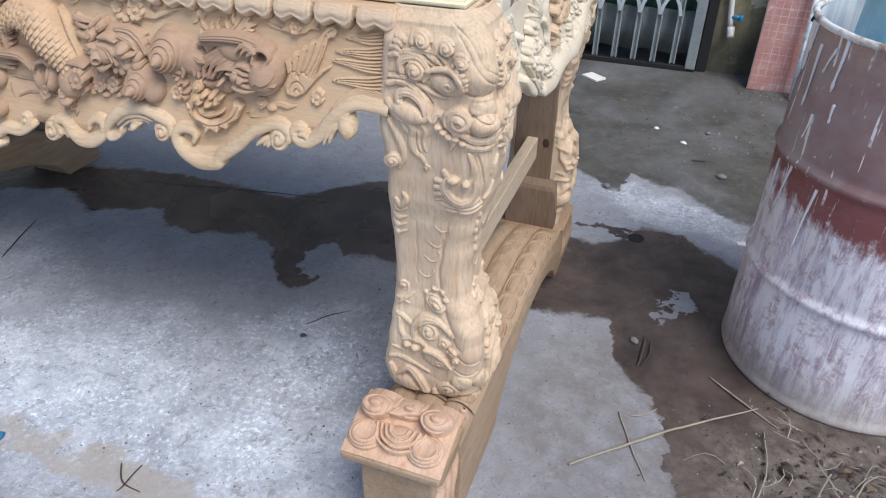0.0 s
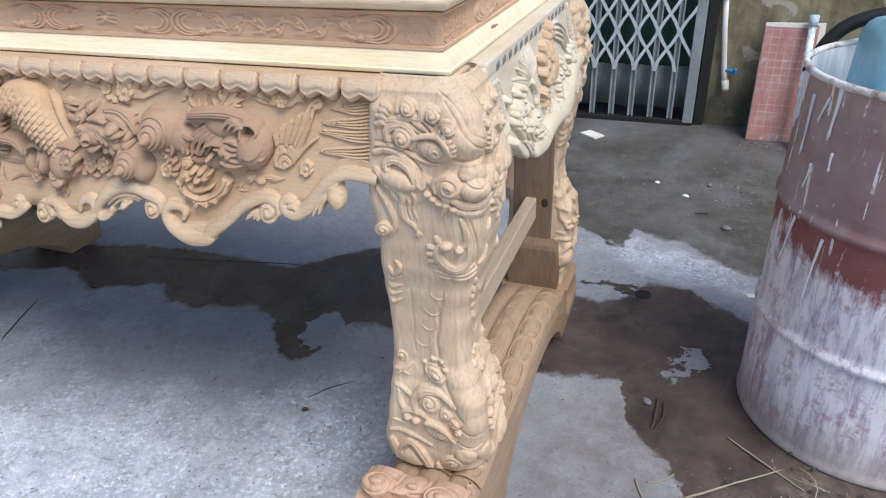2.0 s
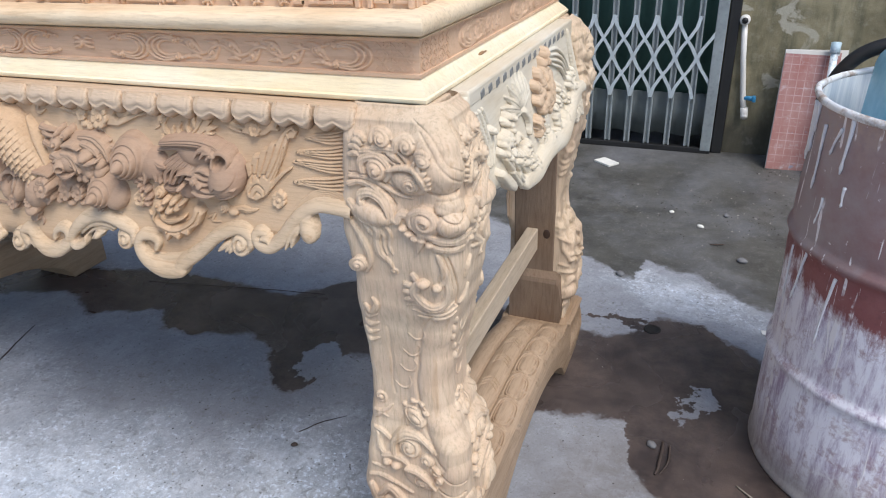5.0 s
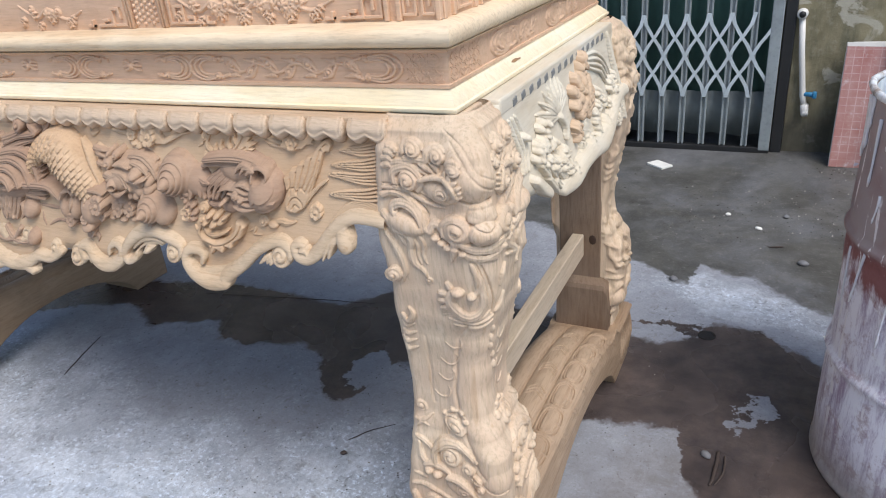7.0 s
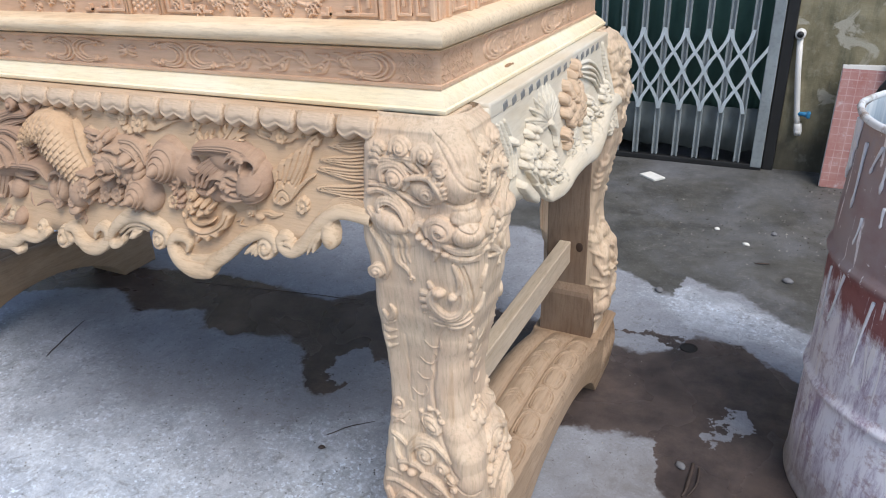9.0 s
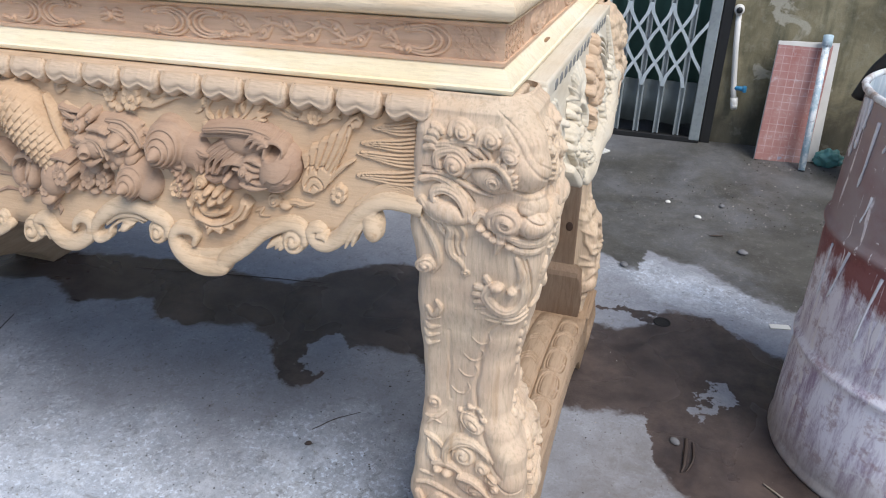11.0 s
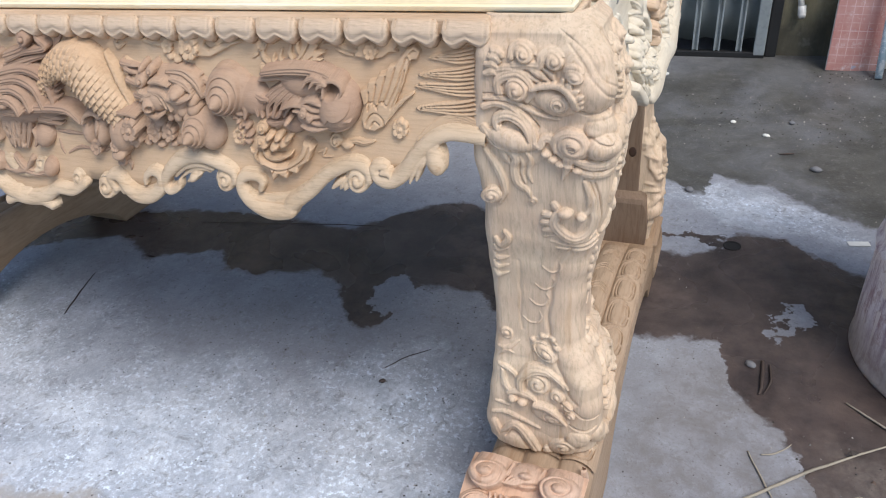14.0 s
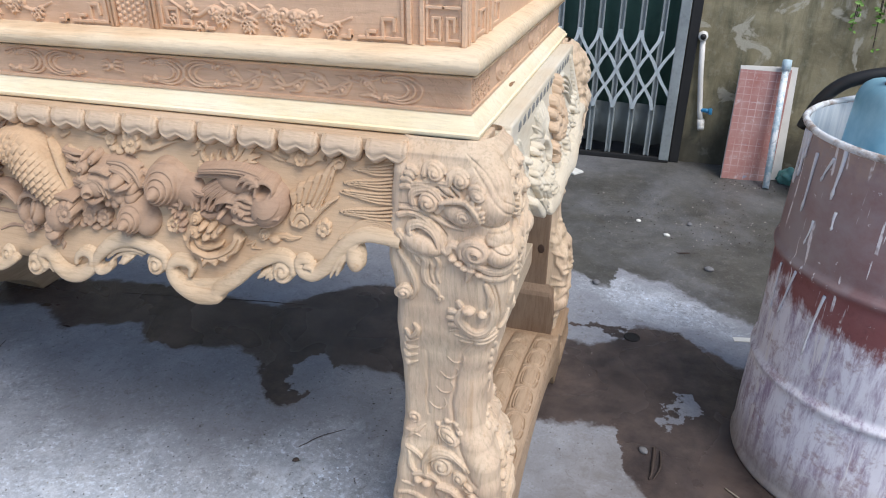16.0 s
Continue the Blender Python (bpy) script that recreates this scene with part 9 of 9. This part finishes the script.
for a, b in (((0.66, 0.33), (0.62, 0.06)), ((0.80, 0.26), (0.72, 0.01)), ((0.88, 0.28), (0.80, 0.0))):
    m = ((a[0] + b[0]) / 2 + random.uniform(-0.03, 0.03), (a[1] + b[1]) / 2 + random.uniform(-0.03, 0.03), random.uniform(0.012, 0.03))
    stick("grass_stem", [(*a, 0.005), m, (*b, 0.006)], 0.002, STRAW, "curved dry grass stem in the litter by the drum", "grass")


def pebble(at, size, material, label, name="stone", category="stone"):
    bm = bmesh.new()
    bmesh.ops.create_icosphere(bm, subdivisions=2, radius=1.0)
    for v in bm.verts:
        k = 1 + 0.28 * noise.noise(v.co * 1.3 + Vector((at[0] * 9, at[1] * 9, 0)))
        v.co = Vector((v.co.x * size * k, v.co.y * size * 0.75 * k, v.co.z * size * 0.5 * k))
    ob = link_mesh(name, bm, material)
    ob.location = (*at, size * 0.36)
    ob.rotation_euler = (0, 0, at[0] * 17)
    return tagged(ob, label, category, "loose stones on the concrete")


for at, size, material, label in (((0.525, 1.659), 0.020, STONE, "grey stone on the damp concrete"), ((0.361, 1.934), 0.014, CHALK, "white crumb of plaster on the damp concrete"),
                                  ((0.329, 0.556), 0.014, STONE, "small grey stone at the stain's edge"), ((-0.531, 0.255), 0.009, TWIG, "small dark stone under the table"),
                                  ((0.236, 2.055), 0.012, CHALK, "white crumb of plaster on the damp concrete"), ((0.115, 1.425), 0.018, STONE, "flat grey stone by the pale patch"),
                                  ((-1.010, -0.309), 0.014, BLUE_PLASTIC, "small blue chip on the slab edge"), ((0.457, 2.078), 0.016, STONE, "grey stone on the damp concrete"),
                                  ((0.706, 0.224), 0.020, TWIG, "dark stone among the litter by the drum"), ((-0.617, -0.382), 0.016, CHALK, "white crumb on the slab edge")):
    pebble(at, size, material, label)


DRAIN_BLACK = plain("black_collar_and_hole", (0.016, 0.015, 0.015), 0.8, 0, 60, 0.2)


def drain():
    d = thing("drain_hole", "small black drain hole with a plastic collar in the concrete", "drain", at=(0.267, 1.094, 0.0))
    bm = bmesh.new()
    lathe(bm, [(0.026, 0.0005), (0.026, 0.0035), (0.023, 0.0045), (0.020, 0.0035), (0.0195, 0.001)], steps=28)
    part("collar", bm, DRAIN_BLACK, d)
    # A flat black disc paints the dark inside the hole.
    bm = bmesh.new()
    lathe(bm, [(0.0200, 0.0016), (0.010, 0.0012), (0.0005, 0.0012)], steps=24)
    part("opening", bm, DRAIN_BLACK, d)


drain()


def offcut():
    ob = link_mesh("tile_offcut", box((-0.035, -0.055, 0.0), (0.035, 0.055, 0.010), 0.0015), CHALK, smooth=False)
    ob.location, ob.rotation_euler = (-0.142, 2.61, 0.001), (0, 0, radians(52))
    tagged(ob, "cream tile offcut lying on the concrete near the gate", "tile")
    ob = link_mesh("paper_scrap", box((-0.03, -0.012, 0.0), (0.03, 0.012, 0.003), 0.001), CHALK, smooth=False)
    ob.location, ob.rotation_euler = (0.617, 1.185, 0.002), (0, 0, radians(12))
    tagged(ob, "torn white paper scrap on the concrete", "paper")


offcut()


def grit():
    """Loose grit and crumbs over the yard."""
    verts, faces, n = [], [], 0
    rng = random.Random(5)
    spots = [(0.45, 2.05, 0.7, 0.45, 420, 0.0045), (0.0, 0.42, 0.6, 0.6, 260, 0.0028), (-0.9, 0.12, 0.9, 0.5, 420, 0.0030), (0.70, 0.22, 0.28, 0.30, 360, 0.0045), (0.72, 2.66, 0.25, 0.08, 60, 0.006)]
    for cx, cy, rx, ry, count, size in spots:
        for _ in range(count):
            x, y, s = cx + rng.gauss(0, 0.5) * rx, cy + rng.gauss(0, 0.5) * ry, size * rng.uniform(0.4, 1.3)
            if -0.15 < x < 0.08 and -0.32 < y < 1.0 or (x - DRUM_AT[0]) ** 2 + (y - DRUM_AT[1]) ** 2 < 0.09:
                continue
            a = rng.uniform(0, 6.28)
            for k in range(4):
                verts.append((x + s * math.cos(a + k * 1.57) * rng.uniform(0.6, 1), y + s * math.sin(a + k * 1.57) * rng.uniform(0.6, 1), 0.0))
            verts.append((x, y, s * 0.8))
            faces += [(n + k, n + (k + 1) % 4, n + 4) for k in range(4)]
            n += 5
    me = bpy.data.meshes.new("grit")
    me.from_pydata(verts, [], faces)
    g = Nodes("grit")
    geo = g.add("ShaderNodeNewGeometry").outputs["Random Per Island"]
    c = g.ramp(geo, (0.0, (0.05, 0.045, 0.04)), (0.45, (0.16, 0.15, 0.14)), (0.75, (0.34, 0.32, 0.29)), (1.0, (0.78, 0.76, 0.72)), ease="CONSTANT")
    me.materials.append(g.done(c, 0.85))
    tagged(new("grit", me), "loose grit and plaster crumbs scattered on the concrete", "grit", kind="stuff")


grit()


def litter():
    """Dry leaves and shreds heaped at the foot of the drum."""
    rng = random.Random(9)
    verts, faces = [], []
    for _ in range(150):
        x, y = rng.gauss(0.80, 0.10), rng.gauss(0.22, 0.12)
        if (x - DRUM_AT[0]) ** 2 + (y - DRUM_AT[1]) ** 2 < 0.086:
            continue
        z, a, s = rng.uniform(0.002, 0.016), rng.uniform(0, 6.28), rng.uniform(0.005, 0.014)
        c, d = math.cos(a), math.sin(a)
        w = s * rng.uniform(0.25, 0.5)
        n = len(verts)
        for u, v, h in ((-s, 0, 0), (-s * 0.3, w, rng.uniform(0.002, 0.008)), (s * 0.5, w * 0.8, rng.uniform(0.002, 0.008)), (s, 0, 0.001), (s * 0.4, -w, rng.uniform(0.0, 0.006)), (-s * 0.4, -w, rng.uniform(0, 0.006))):
            verts.append((x + u * c - v * d, y + u * d + v * c, z + h))
        faces += [(n, n + 1, n + 5), (n + 1, n + 2, n + 4, n + 5), (n + 2, n + 3, n + 4)]
    me = bpy.data.meshes.new("leaf_litter")
    me.from_pydata(verts, [], faces)
    g = Nodes("litter")
    geo = g.add("ShaderNodeNewGeometry").outputs["Random Per Island"]
    c = g.ramp(geo, (0.0, (0.045, 0.035, 0.030)), (0.5, (0.095, 0.062, 0.045)), (0.82, (0.15, 0.105, 0.07)), (0.95, (0.42, 0.36, 0.27)), ease="CONSTANT")
    me.materials.append(g.done(c, 0.8))
    tagged(new("leaf_litter", me), "dry brown leaves and shreds heaped beside the drum", "leaf litter", kind="stuff")
    verts, faces = [], []
    for _ in range(45):
        x, y = rng.gauss(0.80, 0.12), rng.gauss(0.20, 0.14)
        if (x - DRUM_AT[0]) ** 2 + (y - DRUM_AT[1]) ** 2 < 0.086:
            continue
        a, s = rng.uniform(0, 6.28), rng.uniform(0.03, 0.10)
        n, w = len(verts), 0.0011
        c, d = math.cos(a), math.sin(a)
        for k in range(5):
            f = k / 4 - 0.5
            px, py = x + f * s * c + 0.012 * d * math.sin(k), y + f * s * d - 0.012 * c * math.sin(k)
            h = 0.004 + 0.014 * (1 - 4 * f * f)
            verts += [(px - w * d, py + w * c, h), (px + w * d, py - w * c, h)]
        faces += [(n + 2 * k, n + 2 * k + 2, n + 2 * k + 3, n + 2 * k + 1) for k in range(4)]
    me = bpy.data.meshes.new("dry_grass")
    me.from_pydata(verts, [], faces)
    me.materials.append(STRAW)
    tagged(new("dry_grass", me), "thin dry grass blades strewn beside the drum", "grass", kind="stuff")


litter()


def creeper():
    """A thin creeper that hangs down the wall."""
    green = Nodes("creeper_leaf")
    c = green.mix(green.noise(40, 3, 0.6), (0.10, 0.22, 0.04), (0.22, 0.40, 0.08))
    leaf_mat = green.done(c, 0.5)
    plant = thing("wall_creeper", "thin green creeper hanging over the mouldy wall", "plant", at=(0, 0, 0))
    rng = random.Random(3)
    stems = bmesh.new()
    leaves = bmesh.new()
    for k in range(7):
        x = 1.08 + 0.04 * k + rng.uniform(-0.02, 0.02)
        low = rng.uniform(0.66, 0.82)
        path = spline([(x + 0.05, 2.93, 1.55), (x + rng.uniform(-0.04, 0.04), 2.925, 1.25), (x + rng.uniform(-0.05, 0.05), 2.92, 1.05), (x + rng.uniform(-0.05, 0.05), 2.915, low)], 6)
        add_tube(stems, path, 0.0022, 6)
        for p in path[8:]:
            for _ in range(2):
                s = rng.uniform(0.010, 0.020)
                m = Matrix.LocRotScale(p + Vector((rng.uniform(-0.02, 0.02), rng.uniform(-0.02, 0.0), rng.uniform(-0.02, 0.02))), Euler((rng.uniform(0.6, 1.8), rng.uniform(-0.7, 0.7), rng.uniform(0, 6.28))), (s, s, s))
                pts = [m @ Vector(q) for q in ((-1, 0, 0), (-0.35, 0.5, 0.12), (0.4, 0.42, 0.1), (1, 0, -0.1), (0.4, -0.42, 0.1), (-0.35, -0.5, 0.12))]
                vs = [leaves.verts.new(q) for q in pts]
                leaves.faces.new((vs[0], vs[1], vs[2], vs[3]))
                leaves.faces.new((vs[0], vs[3], vs[4], vs[5]))
    part("stems", stems, TWIG, plant)
    part("foliage", leaves, leaf_mat, plant, smooth=False)


creeper()


def paint_bucket():
    pot = thing("paint_bucket", "dirty white plastic paint bucket with pink lid behind the drum", "bucket", at=(1.15, 2.55, 0.0))
    n = Nodes("bucket_plastic")
    c = n.mix(n.ramp(n.noise(9, 6, 0.7), (0.38, 0.0), (0.62, 1.0)), (0.38, 0.37, 0.36), (0.70, 0.70, 0.70))
    c = n.mix(n.ramp(n.noise(28, 5, 0.7), (0.56, 0.0), (0.66, 0.7)), c, (0.22, 0.20, 0.17))
    bm = bmesh.new()
    lathe(bm, [(0.002, 0.0), (0.118, 0.0), (0.122, 0.01), (0.138, 0.34), (0.146, 0.345), (0.148, 0.375), (0.140, 0.38), (0.141, 0.40), (0.002, 0.40)], steps=48)
    part("vessel", bm, n.done(c, 0.5, n.bump(n.noise(40), 0.2, 0.002)), pot)
    bm = bmesh.new()
    lathe(bm, [(0.142, 0.395), (0.150, 0.398), (0.152, 0.430), (0.146, 0.437), (0.128, 0.437), (0.122, 0.428), (0.002, 0.428)], steps=48)
    part("lid", bm, plain("pink_lid", (0.46, 0.31, 0.31), 0.5, 0, 30, 0.2), pot, "dusty pink lid")
    ink = plain("blue_print", (0.16, 0.18, 0.34), 0.5)
    for a0, a1, z0, z1 in ((-150, -128, 0.268, 0.276), (-148, -132, 0.250, 0.264), (-150, -128, 0.236, 0.244)):
        bm = bmesh.new()
        rows = []
        for k in range(7):
            a = radians(a0 + (a1 - a0) * k / 6)
            rows.append([(r * math.cos(a), r * math.sin(a), z) for r, z in ((0.1375, z0), (0.1385, z0), (0.1392, z1), (0.1375, z1))])
        add_grid(bm, rows, close_v=True, caps=True)
        part("printed_bar", bm, ink, pot)
    bag = bmesh.new()
    bmesh.ops.create_icosphere(bag, subdivisions=4, radius=1.0)
    for v in bag.verts:
        k = 1 + 0.35 * noise.noise(v.co * 2.2) + 0.12 * noise.noise(v.co * 6)
        v.co = Vector((v.co.x * 0.06 * k, v.co.y * 0.04 * k, max(v.co.z, -0.6) * 0.05 * k + 0.032))
    ob = link_mesh("plastic_bag", bag, plain("teal_plastic", (0.10, 0.27, 0.25), 0.35, 0, 40, 0.3))
    ob.location = (0.945, 2.76, 0)
    tagged(ob, "crumpled teal plastic bag on the ground by the tiles", "bag")


paint_bucket()
